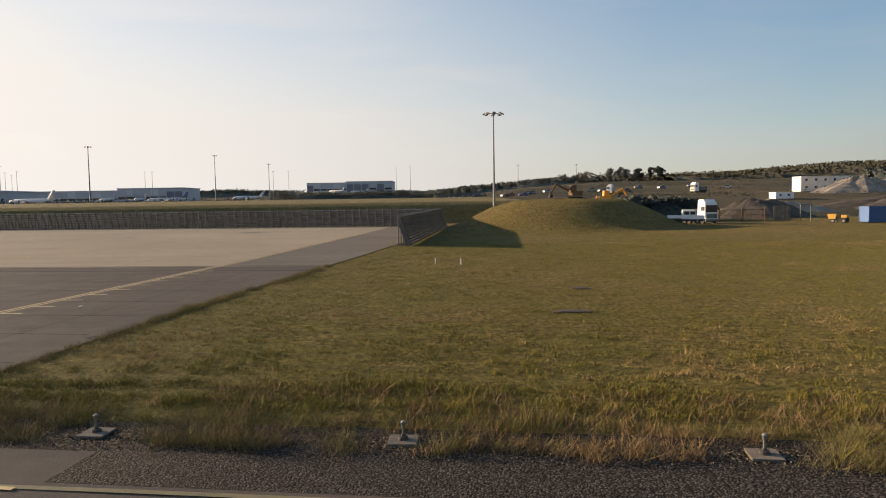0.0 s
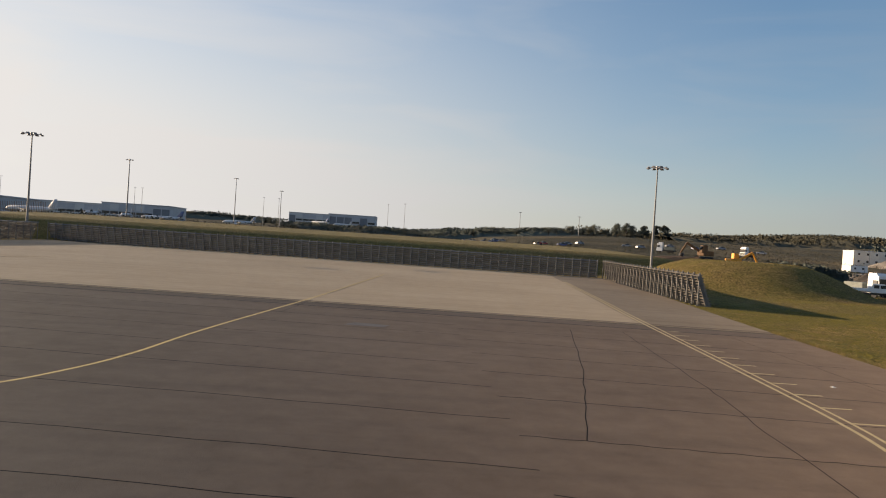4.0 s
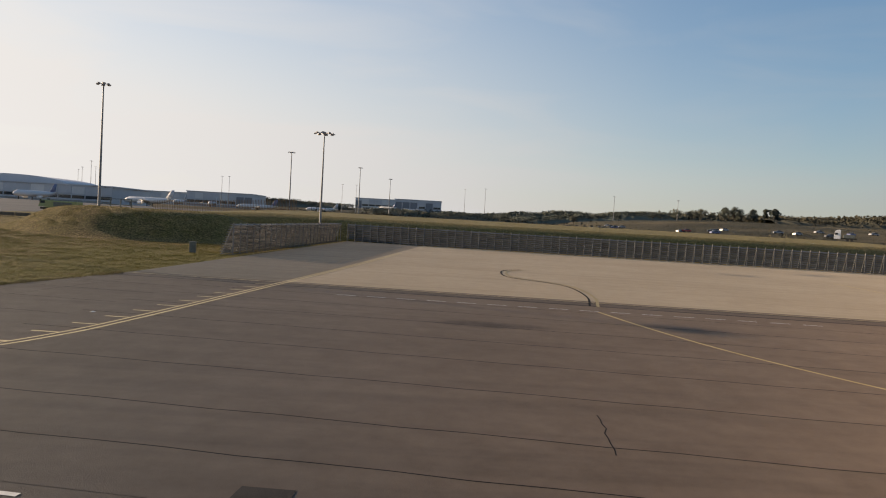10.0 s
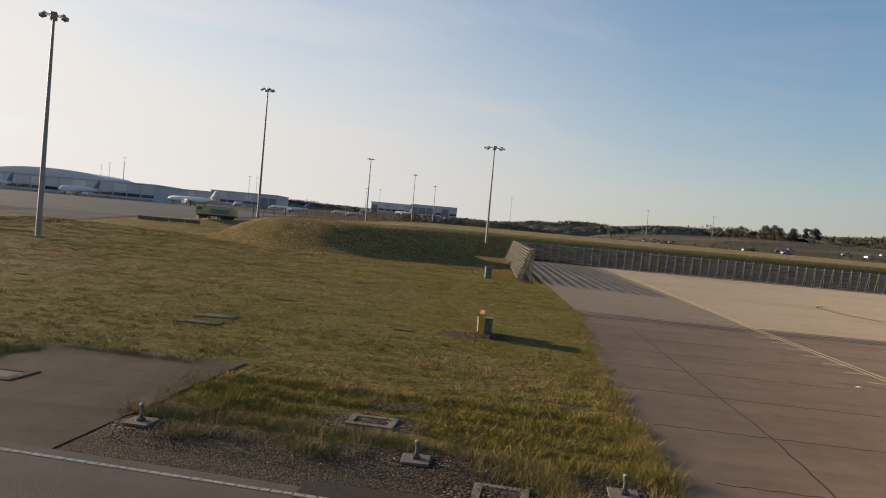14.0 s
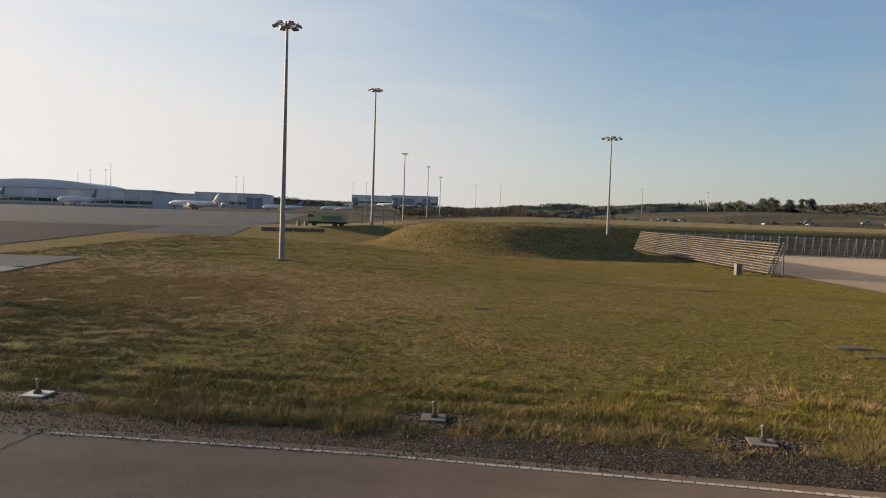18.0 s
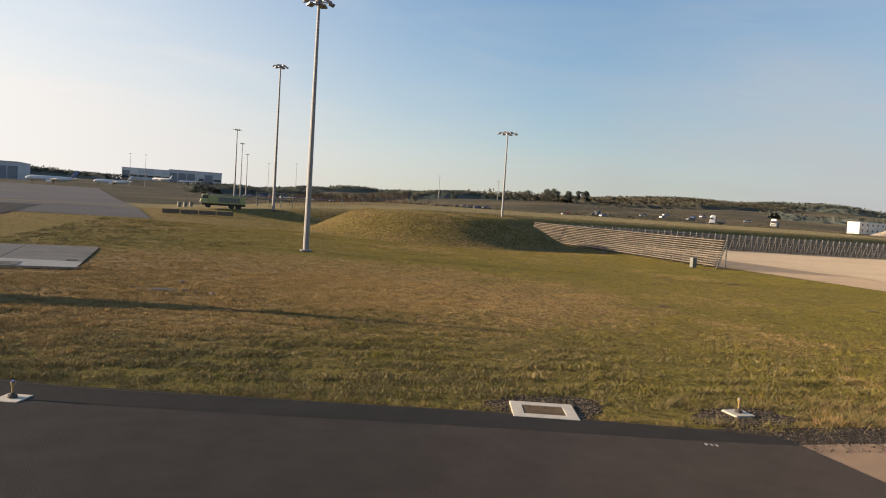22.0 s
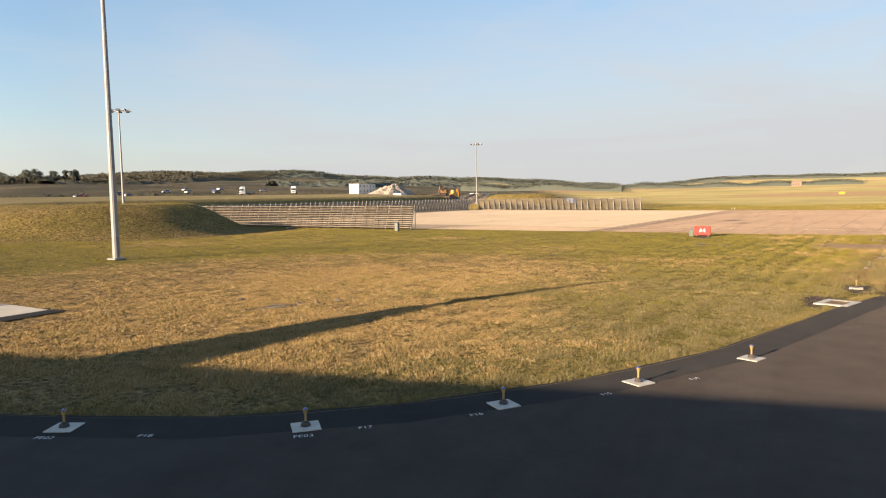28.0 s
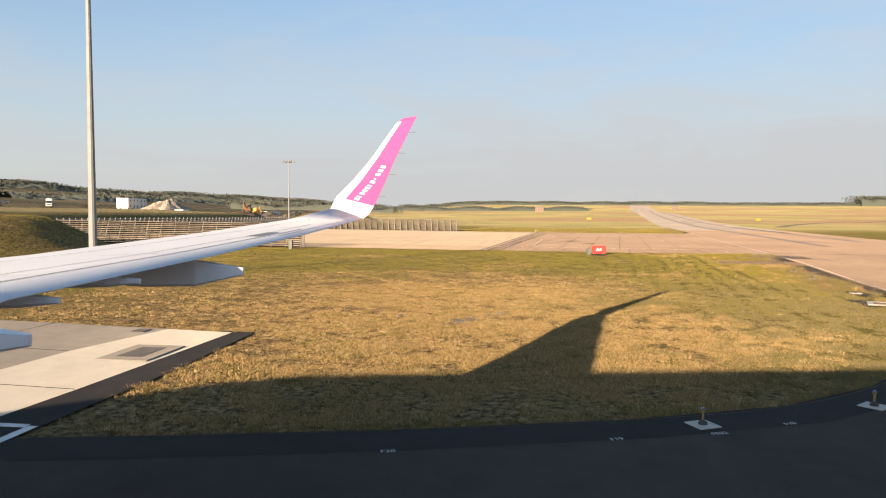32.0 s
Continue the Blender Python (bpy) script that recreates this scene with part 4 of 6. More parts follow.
def manhole(x, y, w, d, turn, label, rim, cover, rise=0.035, t=0.24, sunk=0.005):
    m = thing("manhole", Matrix.Translation((x, y, h1(x, y) + rise)) @ Matrix.Rotation(turn, 4, "Z"), label, "manhole", "inspection covers")
    bm = merged(box_bm(w, t, 0.12, 0.008, (0, d / 2 - t / 2, -0.02)), box_bm(w, t, 0.12, 0.008, (0, -d / 2 + t / 2, -0.02)),
                box_bm(t, d - 2 * t, 0.12, 0.008, (w / 2 - t / 2, 0, -0.02)), box_bm(t, d - 2 * t, 0.12, 0.008, (-w / 2 + t / 2, 0, -0.02)))
    part("surround", bm, rim, m)
    part("cover", box_bm(w - 2 * t, d - 2 * t, 0.05, 0.004, (0, 0, -sunk)), cover, m)
    return m


manhole(-150.5, 34.5, 1.5, 1.25, -0.38, "square pale concrete surround with a sunken dark cover", M_BASE, M_OLDSLAB, 0.0, 0.27, -0.005)
manhole(-108.78, 25.9, 0.98, 1.1, -0.15, "rusty iron cover in a worn concrete surround", M_KERB, M_OLDSLAB, -0.02, 0.15)
manhole(-168.0, 64.65, 2.3, 1.65, 0.0, "dark iron cover set in the pale slab", M_SLABGREY, M_IRON, 0.012, 0.42, -0.026)
manhole(-164.55, 66.7, 0.62, 0.56, 0.0, "small dark iron cover set in the slab", M_SLABGREY, M_IRON, 0.0, 0.04, -0.038)
manhole(-120.8, 31.0, 1.5, 1.1, -0.12, "iron cover in the old slab", M_OLDSLAB, M_IRON, -0.008)
manhole(-111.4, 29.75, 1.1, 0.8, -0.12, "worn sunken inspection cover in bare soil", M_OLDBASE, M_KERB, -0.015, 0.16, 0.012)
bare_patch(-111.0, 31.4, 0.9, 0.6)
manhole(-12.7, 17.6, 0.45, 0.40, -0.1, "small dark iron drain cover at the pavement edge", M_IRON, M_BLACK, -0.018, 0.06)
manhole(-12.1, 23.6, 0.40, 0.36, -0.1, "small dark iron drain cover at the pavement edge", M_IRON, M_BLACK, -0.018, 0.06)
manhole(-55.8, 36.1, 2.2, 1.1, -0.12, "wide worn cover with a thin dark border in the apron", M_BAND, M_RUNWAY, -0.03, 0.12)
for x, y in ((-14.9, 18.1), (-16.9, 24.3), (-16.5, 31.1), (-95.75, 33.2), (-100.4, 28.15), (-94.3, 39.8), (-108.66, 23.74)):
    m = thing("pavement_light", Matrix.Translation((x, y, 0.02)), "flush round pavement light fitting", "pavement light", "flush pavement lights")
    part("rim", cyl(0.115, 0.105, 0.0, 0.012, 16), M_BASE, m)
    part("cap", cyl(0.06, 0.045, 0.01, 0.03, 12), M_CLEAR, m)
tagged(raw("tar_patch", [(-83.0, 21.5, 0.02), (-82.9, 22.5, 0.02), (-82.0, 22.45, 0.02), (-82.0, 21.4, 0.02)], [(0, 1, 2, 3)], M_ASPHALT), "square dark tar patch in the apron", "patch", kind="structure")
tagged(raw("repair_patch", [(-36.0, 41.2, 0.024), (-33.9, 41.0, 0.024), (-33.6, 42.0, 0.024), (-35.5, 42.4, 0.024)], [(0, 1, 2, 3)], M_RUNWAY_PALE), "pale repaired patch in the apron", "patch", kind="structure")
for x, y, w, d in ((7.0, 35.3, 1.3, 1.2), (5.2, 27.9, 2.3, 1.0), (-119.5, 43.2, 2.4, 1.3), (-119.5, 41.3, 2.4, 0.9), (-118.3, 50.9, 1.6, 0.6), (-115.9, 65.1, 2.0, 0.6), (-111.6, 44.0, 1.2, 0.6), (-133.2, 52.0, 1.0, 0.5), (-159.5, 55.35, 2.6, 1.5)):
    m = thing("ground_slab", Matrix.Translation((x, y, h1(x, y))) @ Matrix.Rotation(random.uniform(-0.2, 0.1), 4, "Z"), "low worn concrete slab half hidden in grass", "slab", "slabs in the grass")
    part("block", box_bm(w * 0.7, d * 0.7, 0.05, 0.012, (0, 0, -0.012)), M_OLDSLAB, m)
    part("lid", box_bm(w * 0.4, d * 0.4, 0.02, 0.006, (0, 0, 0.012)), M_IRON, m)

# broken lumps of concrete lying in the grass
def lump(x, y, size, seed):
    rg = np.random.default_rng(seed)
    bm = bmesh.new()
    bmesh.ops.create_icosphere(bm, subdivisions=2, radius=1.0)
    for v in bm.verts:
        k = 1 + 0.35 * noise.noise(v.co * 1.3 + Vector((seed, 0, 0))) + 0.12 * noise.noise(v.co * 4 + Vector((0, seed, 0)))
        v.co = Vector((v.co.x * k * size, v.co.y * k * size * 0.7, v.co.z * k * size * 0.45))
    ob = part("concrete_lump", bm, M_OLDBASE)
    ob.matrix_basis = Matrix.Translation((x, y, h1(x, y) + size * 0.12)) @ Matrix.Rotation(rg.uniform(0, 3), 4, "Z")
    tagged(ob, "pale broken lump of concrete in the dry grass", "rubble", "broken concrete lumps")


for k, (x, y, r) in enumerate(((-158.3, 55.0, 0.15), (-157.8, 54.4, 0.13), (-157.1, 53.8, 0.18), (-156.3, 53.5, 0.10), (-160.6, 55.9, 0.12), (-158.9, 54.7, 0.09), (-158.4, 58.2, 0.16),
                               (-105.2, 99.6, 0.5), (-104.6, 100.3, 0.36), (-106.0, 99.0, 0.3), (-104.1, 98.9, 0.22))):
    lump(x, y, r, 60 + k)

text_mark = painted("position_codes", "white position codes painted on the asphalt")
for code, x, y, turn in (("F20", -175.6, 55.25, 108), ("F19", -174.3, 50.85, 112), ("F18", -172.75, 47.0, 118), ("F17", -170.6, 43.4, 135), ("F16", -169.0, 41.75, 140), ("F15", -166.5, 39.7, 147), ("F14", -164.4, 38.1, 152), ("F13", -148.1, 31.69, 158), ("FE02", -173.65, 48.7, 114), ("FE03", -171.5, 44.2, 130)):
    letters("lettering", code, 0.20, Matrix.Translation((x, y, 0.03)) @ Matrix.Rotation(radians(turn + 180), 4, "Z"), M_WHITEPAINT, text_mark)
curb = painted("asphalt_seam", "pale seam between asphalt shoulder and grass")
stripe("line", curve(shifted(turnoff_edge[1:12], 0.06), 0.6), 0.022, M_OLDSLAB, 0.03, curb)
wht = painted("stand_line", "white painted corner beside the slab")
stripe("line", [(-175.2, 62.82), (-180, 62.82)], 0.22, M_WHITEPAINT, 0.035, wht)
stripe("line", [(-175.22, 62.94), (-175.3, 64.0)], 0.22, M_WHITEPAINT, 0.035, wht)
stripe("line", [(-172.4, 63.85), (-172.4, 67.0)], 0.05, M_JOINT, 0.034, wht)
stripe("line", [(-168.35, 66.9), (-168.4, 75)], 0.05, M_JOINT, 0.034, wht)
stripe("line", [(-177.4, 70.6), (-163.9, 70.6)], 0.05, M_JOINT, 0.034, wht)
ysq = painted("yellow_dashes", "worn yellow painted dashes crossing the runway edge")
for n0 in (10.0, 8.5):
    stripe("dash", [rw(110.92, n0), rw(110.92, n0 + 0.68)], 0.34, M_YELLOW, 0.03, ysq)

# the stand sign with its control cabinet
sgn = thing("taxiway_sign", Matrix.Translation((-108.2, 44.4, -0.08)) @ Matrix.Rotation(radians(-95), 4, "Z"), "red illuminated stand sign with white letters in yellow housing", "sign")
part("housing", box_bm(1.55, 0.22, 0.92, 0.03, (0, 0, 0.66)), M_YELBOX, sgn)
face = part("face", box_bm(1.545, 0.02, 0.915, 0.004, (0, -0.118, 0.66)), M_RED, sgn, "red sign face")
letters("lettering", "A4", 0.54, Matrix.Translation((0, -0.134, 0.66)) @ Matrix.Rotation(radians(90), 4, "X"), M_WHITE, sgn)
for sx in (-0.55, 0.55):
    part("leg", box_bm(0.07, 0.07, 0.24, 0.005, (sx, 0, 0.12)), M_STEEL, sgn)
part("plinth", box_bm(1.7, 0.5, 0.06, 0.01, (0, 0, 0.02)), M_OLDBASE, sgn)
for x, y, hh, nm in ((-108.0, 45.5, 0.62, "grey-green metal control cabinet beside the stand sign"), (-105.7, 81.6, 1.05, "weathered grey cabinet at the end of the blast fence")):
    cb = thing("control_cabinet", Matrix.Translation((x, y, h1(x, y))) @ Matrix.Rotation(radians(8), 4, "Z"), nm, "cabinet", "control cabinets")
    part("body", box_bm(0.62, 0.42, hh, 0.015, (0, 0, hh / 2)), M_CABGREY, cb)
    dr = part("door", box_bm(0.54, 0.02, hh - 0.14, 0.005, (0, -0.218, hh / 2)), M_CABGREY, cb)
    part("handle", box_bm(0.03, 0.03, 0.12, 0.004, (0.2, -0.24, hh / 2)), M_IRON, dr)
    part("lid", box_bm(0.7, 0.5, 0.05, 0.01, (0, 0, hh + 0.02)), M_CABGREY, cb)
for x, y in ((-0.6, 50.1), (1.25, 49.6)):
    mk = thing("marker_post", Matrix.Translation((x, y, 0.0)), "short white marker post in the grass", "marker post", "marker posts")
    part("stake", cyl(0.04, 0.04, 0, 0.42, 10), M_WHITE, mk)
    part("cap", cyl(0.045, 0.02, 0.42, 0.46, 10), M_CLEAR, mk)

for x, y, mat, lab in ((218, -77, M_YELBOX, "yellow direction board standing in the far field"), (222.7, 16, M_ORANGE, "orange direction board standing in the far field")):
    bd = thing("direction_board", Matrix.Translation((x, y, h1(x, y))) @ Matrix.Rotation(radians(-82), 4, "Z"), lab, "sign", "boards beside the runway")
    part("panel", box_bm(2.6, 0.2, 1.1, 0.03, (0, 0, 0.95)), mat, bd)
    for sx in (-0.9, 0.9):
        part("leg", box_bm(0.1, 0.1, 0.5, 0.01, (sx, 0, 0.25)), M_STEEL, bd)

# ---- the airliner ----
plane = thing("airliner", Matrix.Translation((-188.20, 52.71, 0.0)) @ Matrix.Rotation(radians(100.7 - 90), 4, "Z"), "grey and white airliner with magenta upturned wingtip on the taxiway", "aircraft")
# span, leading edge and its height, trailing edge and its height, thickness
STATIONS = [(0.4, 10.6, 2.70, 4.3, 2.95, 0.62), (3.0, 8.9, 3.10, 3.7, 3.32, 0.46), (5.9, 7.0, 3.60, 3.20, 3.78, 0.32), (9.0, 5.1, 3.84, 2.37, 3.95, 0.22), (12.0, 3.55, 4.10, 1.55, 4.15, 0.15), (14.3, 2.30, 4.35, 0.95, 4.33, 0.10)]
PROFILE = [(1.0, 0.02), (0.75, 0.30), (0.5, 0.50), (0.25, 0.55), (0.1, 0.40), (0.03, 0.22), (0.0, 0.0), (0.03, -0.18), (0.1, -0.28), (0.3, -0.42), (0.6, -0.30), (1.0, -0.02)]


def lofted(name, rings, mat, parent, closed=True, caps=True, label=""):
    v, f = [], []
    n = len(rings[0])
    for r in rings:
        v.extend(r)
    for i in range(len(rings) - 1):
        for k in range(n if closed else n - 1):
            f.append((i * n + k, i * n + (k + 1) % n, (i + 1) * n + (k + 1) % n, (i + 1) * n + k))
    if caps:
        f.append(tuple(range(n)))
        f.append(tuple(range((len(rings) - 1) * n, len(rings) * n)))
    ob = raw(name, v, f, mat, parent, True)
    bm = bmesh.new()
    bm.from_mesh(ob.data)
    bmesh.ops.recalc_face_normals(bm, faces=bm.faces)
    bm.to_mesh(ob.data)
    bm.free()
    if label:
        ob["label"] = label
    return ob


def wing_ring(b, la, lz, ta, tz, th, profile=PROFILE):
    return [(b, la + (ta - la) * c, lz + (tz - lz) * c + th * z) for c, z in profile]


wing = lofted("wing", [wing_ring(*s) for s in STATIONS] + [wing_ring(15.0, 1.43, 4.60, 0.72, 4.40, 0.08)], M_WING, plane, label="pale grey wing with fine panel lines")


def on_wing(b, c, up=0.006):
    bs = [s[0] for s in STATIONS]
    la, lz, ta, tz, th = (float(np.interp(b, bs, [s[k] for s in STATIONS])) for k in range(1, 6))
    cs, zs = zip(*PROFILE[:7][::-1])
    return (b, la + (ta - la) * c, lz + (tz - lz) * c + th * float(np.interp(c, cs, zs)) + up)


def panel_line(pts, w=0.02):
    v, f = [], []
    for i, (b, c) in enumerate(pts):
        x, y, z = on_wing(b, c)
        v += [(x, y + w / 2, z), (x, y - w / 2, z)]
        if i:
            f.append((2 * i - 2, 2 * i - 1, 2 * i + 1, 2 * i))
    raw("panel_line", v, f, M_PANELGAP, wing)


panel_line([(b, 0.44) for b in np.linspace(2, 14.2, 24)], 0.012)
panel_line([(b, 0.72) for b in np.linspace(2, 13.4, 24)], 0.012)
panel_line([(b, 0.82) for b in np.linspace(2, 12.6, 24)], 0.02)
panel_line([(b, 0.88) for b in np.linspace(11.5, 14.6, 8)], 0.02)
for b in (6.6, 8.6, 10.8, 12.6):
    panel_line([(b + 0.10 * k, 0.61 + 0.045 * k) for k in range(5)], 0.014)


for b in (7.6, 9.7, 11.7):
    panel_line([(b + 0.02 * k, 0.45 + 0.065 * k) for k in range(5)], 0.012)
raw("wing_vent", [on_wing(11.2, 0.71, 0.008), on_wing(11.9, 0.71, 0.008), on_wing(11.95, 0.79, 0.008), on_wing(11.25, 0.79, 0.008)], [(0, 1, 2, 3)], M_STEEL, wing)


def canoe(b, front, mid, rear, low, high, end_low, end_high, half):
    """A deep flap-track fairing that ends in a blunt wedge."""
    rings = []
    for a, z0, z1, w in ((front, high - 0.06, high, 0.03), ((front * 2 + mid) / 3, low + 0.06, high, half * 0.8), ((front + 2 * mid) / 3, low, high, half), (mid, low + 0.01, high, half), (rear, end_low, end_high, 0.03)):
        k = min(0.03, w * 0.5)
        rings.append([(b - w, a, z0 + k), (b - w, a, z1), (b + w, a, z1), (b + w, a, z0 + k), (b + w - k, a, z0), (b - w + k, a, z0)])
    ob = lofted("flap_fairing", rings, M_WINGWHITE, plane)
    ob.data.polygons.foreach_set("use_smooth", [False] * len(ob.data.polygons))
    return ob


canoe(9.3, 4.6, 2.62, 2.03, 3.54, 3.87, 3.68, 3.78, 0.17)
canoe(7.5, 4.4, 3.05, 2.72, 3.71, 3.835, 3.75, 3.80, 0.10)
canoe(6.4, 5.0, 3.35, 3.03, 3.64, 3.765, 3.68, 3.73, 0.10)
canoe(5.3, 6.0, 3.30, 2.73, 3.40, 3.66, 3.50, 3.59, 0.17)
canoe(3.0, 6.6, 3.4, 2.7, 2.80, 3.20, 2.95, 3.12, 0.22)
# wingtip: rings of four corners, split along the chord into a white strip and a magenta field
TIP = [(15.0, 1.43, 4.60, 0.72, 4.40), (15.22, 1.41, 4.68, 0.60, 4.50), (15.42, 1.33, 4.88, 0.50, 4.68), (15.62, 0.97, 5.26, 0.29, 5.14), (15.85, 0.56, 5.78, 0.04, 5.74), (16.08, 0.19, 6.34, -0.26, 6.36), (16.2, -0.02, 6.64, -0.43, 6.70), (16.27, -0.16, 6.74, -0.47, 6.79)]
tv, tf, tm = [], [], []
for b, la, lz, ta, tz in TIP:
    for c in (0, 0.24, 1.0):
        tv.append((b - 0.03, la + (ta - la) * c, lz + (tz - lz) * c))
        tv.append((b + 0.03 * (1 - c * 0.8) + 0.01, la + (ta - la) * c, lz + (tz - lz) * c))
for i in range(len(TIP) - 1):
    o, p = i * 6, i * 6 + 6
    for a, b_, white in ((0, 2, True), (2, 4, False)):
        for d in (0, 1):
            tf.append((o + a + d, o + b_ + d, p + b_ + d, p + a + d))
            tm.append(0 if i < 2 or (white and i < 6) else 1)
    for e in (0, 4):
        tf.append((o + e, o + e + 1, p + e + 1, p + e))
        tm.append(0 if i < 2 or (e == 0 and i < 6) else 1)
tf.append((42, 43, 45, 47, 46, 44))
tm.append(1)
tip = raw("winglet", tv, tf, M_WINGWHITE, plane)
tip.data.materials.append(M_MAGENTA)
tip.data.polygons.foreach_set("material_index", tm)
tip["label"] = "white and magenta upturned winglet"
# plain white bars for the lettering
def on_tip(u, c):
    q = [float(np.interp(u, range(8), [s[n] for s in TIP])) for n in range(5)]
    return (q[0] - 0.036, q[1] + (q[3] - q[1]) * c, q[2] + (q[4] - q[2]) * c)


for k in range(11):
    u = 2.08 + 0.155 * k
    wide, c = 0.10 if k not in (1, 5, 7) else 0.05, 0.50 + 0.018 * k
    dc = (0.055 if k not in (7,) else 0.02) / float(np.interp(u, range(8), [s[1] - s[3] for s in TIP]))
    raw("lettering_bar", [on_tip(u, c - dc), on_tip(u, c + dc), on_tip(u + wide, c + dc), on_tip(u + wide, c - dc)], [(0, 1, 2, 3)], M_WHITE, tip)
for k in range(4):
    z = 4.9 + k * 0.5
    b = float(np.interp(z, [s[4] for s in TIP], [s[0] for s in TIP]))
    a = float(np.interp(z, [s[4] for s in TIP], [s[3] for s in TIP]))
    bm = box_bm(0.01, 0.16, 0.008, 0, (b, a - 0.08, z))
    part("static_wick", bm, M_PANELGAP, tip)
# far side of the hull, open towards the seats by the near windows
rings = []
for a, r, zc in ((21.5, 0.35, 3.45), (21.0, 0.9, 3.5), (19.8, 1.45, 3.65), (18, 1.85, 3.85), (16, 1.98, 3.95), (8, 1.98, 3.95), (0, 1.98, 3.95), (-8, 1.98, 3.95), (-12, 1.85, 4.1), (-16, 1.35, 4.5), (-20, 0.7, 5.0), (-21.5, 0.3, 5.2)):
    arc = [radians(q) for q in range(80, 285, 12)]
    outer = [(-1.6 + r * math.cos(q), a, zc + 1.02 * r * math.sin(q)) for q in arc]
    inner = [(-1.6 + (r - 0.1) * math.cos(q), a, zc + 1.02 * (r - 0.1) * math.sin(q)) for q in arc[::-1]]
    rings.append(outer + inner)
lofted("fuselage_side", rings, M_WINGWHITE, plane, label="white fuselage side")
for a, b, lean in ((5.2, -5.4, 0), (5.2, 2.2, 0), (17.2, -1.6, 0)):
    wr = 0.57 if a < 10 else 0.38
    leg = part("gear_leg", cyl(0.11, 0.11, wr, 3.3 if a < 10 else 2.4, 12, (b, a)), M_STEEL, plane)
    for side in (-1, 1):
        bm = bmesh.new()
        tube(bm, wr, wr, -0.2, 0.2, 24)
        bmesh.ops.bevel(bm, geom=[e for e in bm.edges if len(e.link_faces) == 2 and abs(e.calc_face_angle(0)) > 1], offset=0.08, segments=2, affect="EDGES")
        bmesh.ops.rotate(bm, cent=(0, 0, 0), matrix=Matrix.Rotation(radians(90), 3, "Y"), verts=bm.verts)
        bmesh.ops.translate(bm, vec=(b + side * 0.42, a, wr + 0.02), verts=bm.verts)
        part("wheel", bm, M_BLACK, leg)


# ---- works yard behind the east bank ----
def at_ground(x, y, turn=0.0, lift=0.0):
    return Matrix.Translation((x, y, h1(x, y) + lift)) @ Matrix.Rotation(radians(turn), 4, "Z")


def wheel_mesh(r, w):
    bm = bmesh.new()
    tube(bm, r, r, -w / 2, w / 2, 16)
    bmesh.ops.rotate(bm, cent=(0, 0, 0), matrix=Matrix.Rotation(radians(90), 3, "Y"), verts=bm.verts)
    return mesh_of("tyre", bm, M_BLACK)


WHEEL_S, WHEEL_L = wheel_mesh(0.33, 0.2), wheel_mesh(0.5, 0.32)
HUB = mesh_of("rim", (lambda b: (bmesh.ops.rotate(b, cent=(0, 0, 0), matrix=Matrix.Rotation(radians(90), 3, "Y"), verts=b.verts), b)[1])(cyl(0.19, 0.19, -0.11, 0.11, 12)), M_STEEL)


def wheels(parent, spots, me, r):
    for x, y in spots:
        w = shared("wheel", me, parent, Matrix.Translation((x, y, r)))
        shared("rim", HUB, w, Matrix.Identity(4))


def wedge(sx, sy, sz, front, rear, at, lift=0.0):
    """A box whose top is drawn in at the front and rear, for cabs and cabins."""
    bm = box_bm(sx, sy, sz, 0, at)
    for v in bm.verts:
        if v.co.z > at[2]:
            v.co.y += -front if v.co.y > at[1] else rear
            v.co.x *= 0.92
    bmesh.ops.bevel(bm, geom=list(bm.edges), offset=0.05, segments=2, affect="EDGES")
    return bm


M_DARKGLASS = worn("dark_vehicle_glass", (0.012, 0.013, 0.014), (0.02, 0.021, 0.022), 1, 10, 0.35, bumpy=0)


def pickup(m, label):
    p = thing("pickup_truck", m, label, "pickup truck")
    part("chassis", box_bm(1.8, 5.2, 0.25, 0.03, (0, 0, 0.5)), M_BLACK, p)
    part("bed", merged(box_bm(2.0, 2.7, 0.08, 0.01, (0, -1.2, 0.85)), box_bm(0.06, 2.7, 0.4, 0.01, (0.97, -1.2, 1.05)), box_bm(0.06, 2.7, 0.4, 0.01, (-0.97, -1.2, 1.05)), box_bm(2.0, 0.06, 0.4, 0.01, (0, -2.52, 1.05))), M_WHITE, p)
    part("bonnet", box_bm(1.85, 1.0, 0.6, 0.08, (0, 2.25, 0.95)), M_WHITE, p)
    cab = part("cab", wedge(1.9, 2.35, 1.35, 0.45, 0.1, (0, 0.7, 1.35)), M_WHITE, p)
    screen = box_bm(1.5, 0.05, 0.66, 0.005)
    bmesh.ops.rotate(screen, cent=(0, 0, 0), matrix=Matrix.Rotation(math.atan2(0.45, 1.35), 3, "X"), verts=screen.verts)
    bmesh.ops.translate(screen, vec=(0, 1.585, 1.6), verts=screen.verts)
    part("windscreen", screen, M_DARKGLASS, cab)
    part("grille", box_bm(1.2, 0.05, 0.22, 0.01, (0, 2.77, 0.98)), M_BLACK, p)
    part("bumper", box_bm(1.85, 0.14, 0.2, 0.03, (0, 2.78, 0.6)), M_BLACK, p)
    for sx in (-0.93, 0.93):
        for wy in (0.2, 1.08):
            part("side_window", box_bm(0.05, 0.72, 0.48, 0.005, (sx * 0.975, wy, 1.6)), M_DARKGLASS, cab)
        part("headlight", box_bm(0.35, 0.06, 0.18, 0.02, (sx * 0.7, 2.76, 1.0)), M_CLEAR, p)
    wheels(p, [(0.85, 1.75), (-0.85, 1.75), (0.85, -1.5), (-0.85, -1.5)], WHEEL_S, 0.33)
    return p


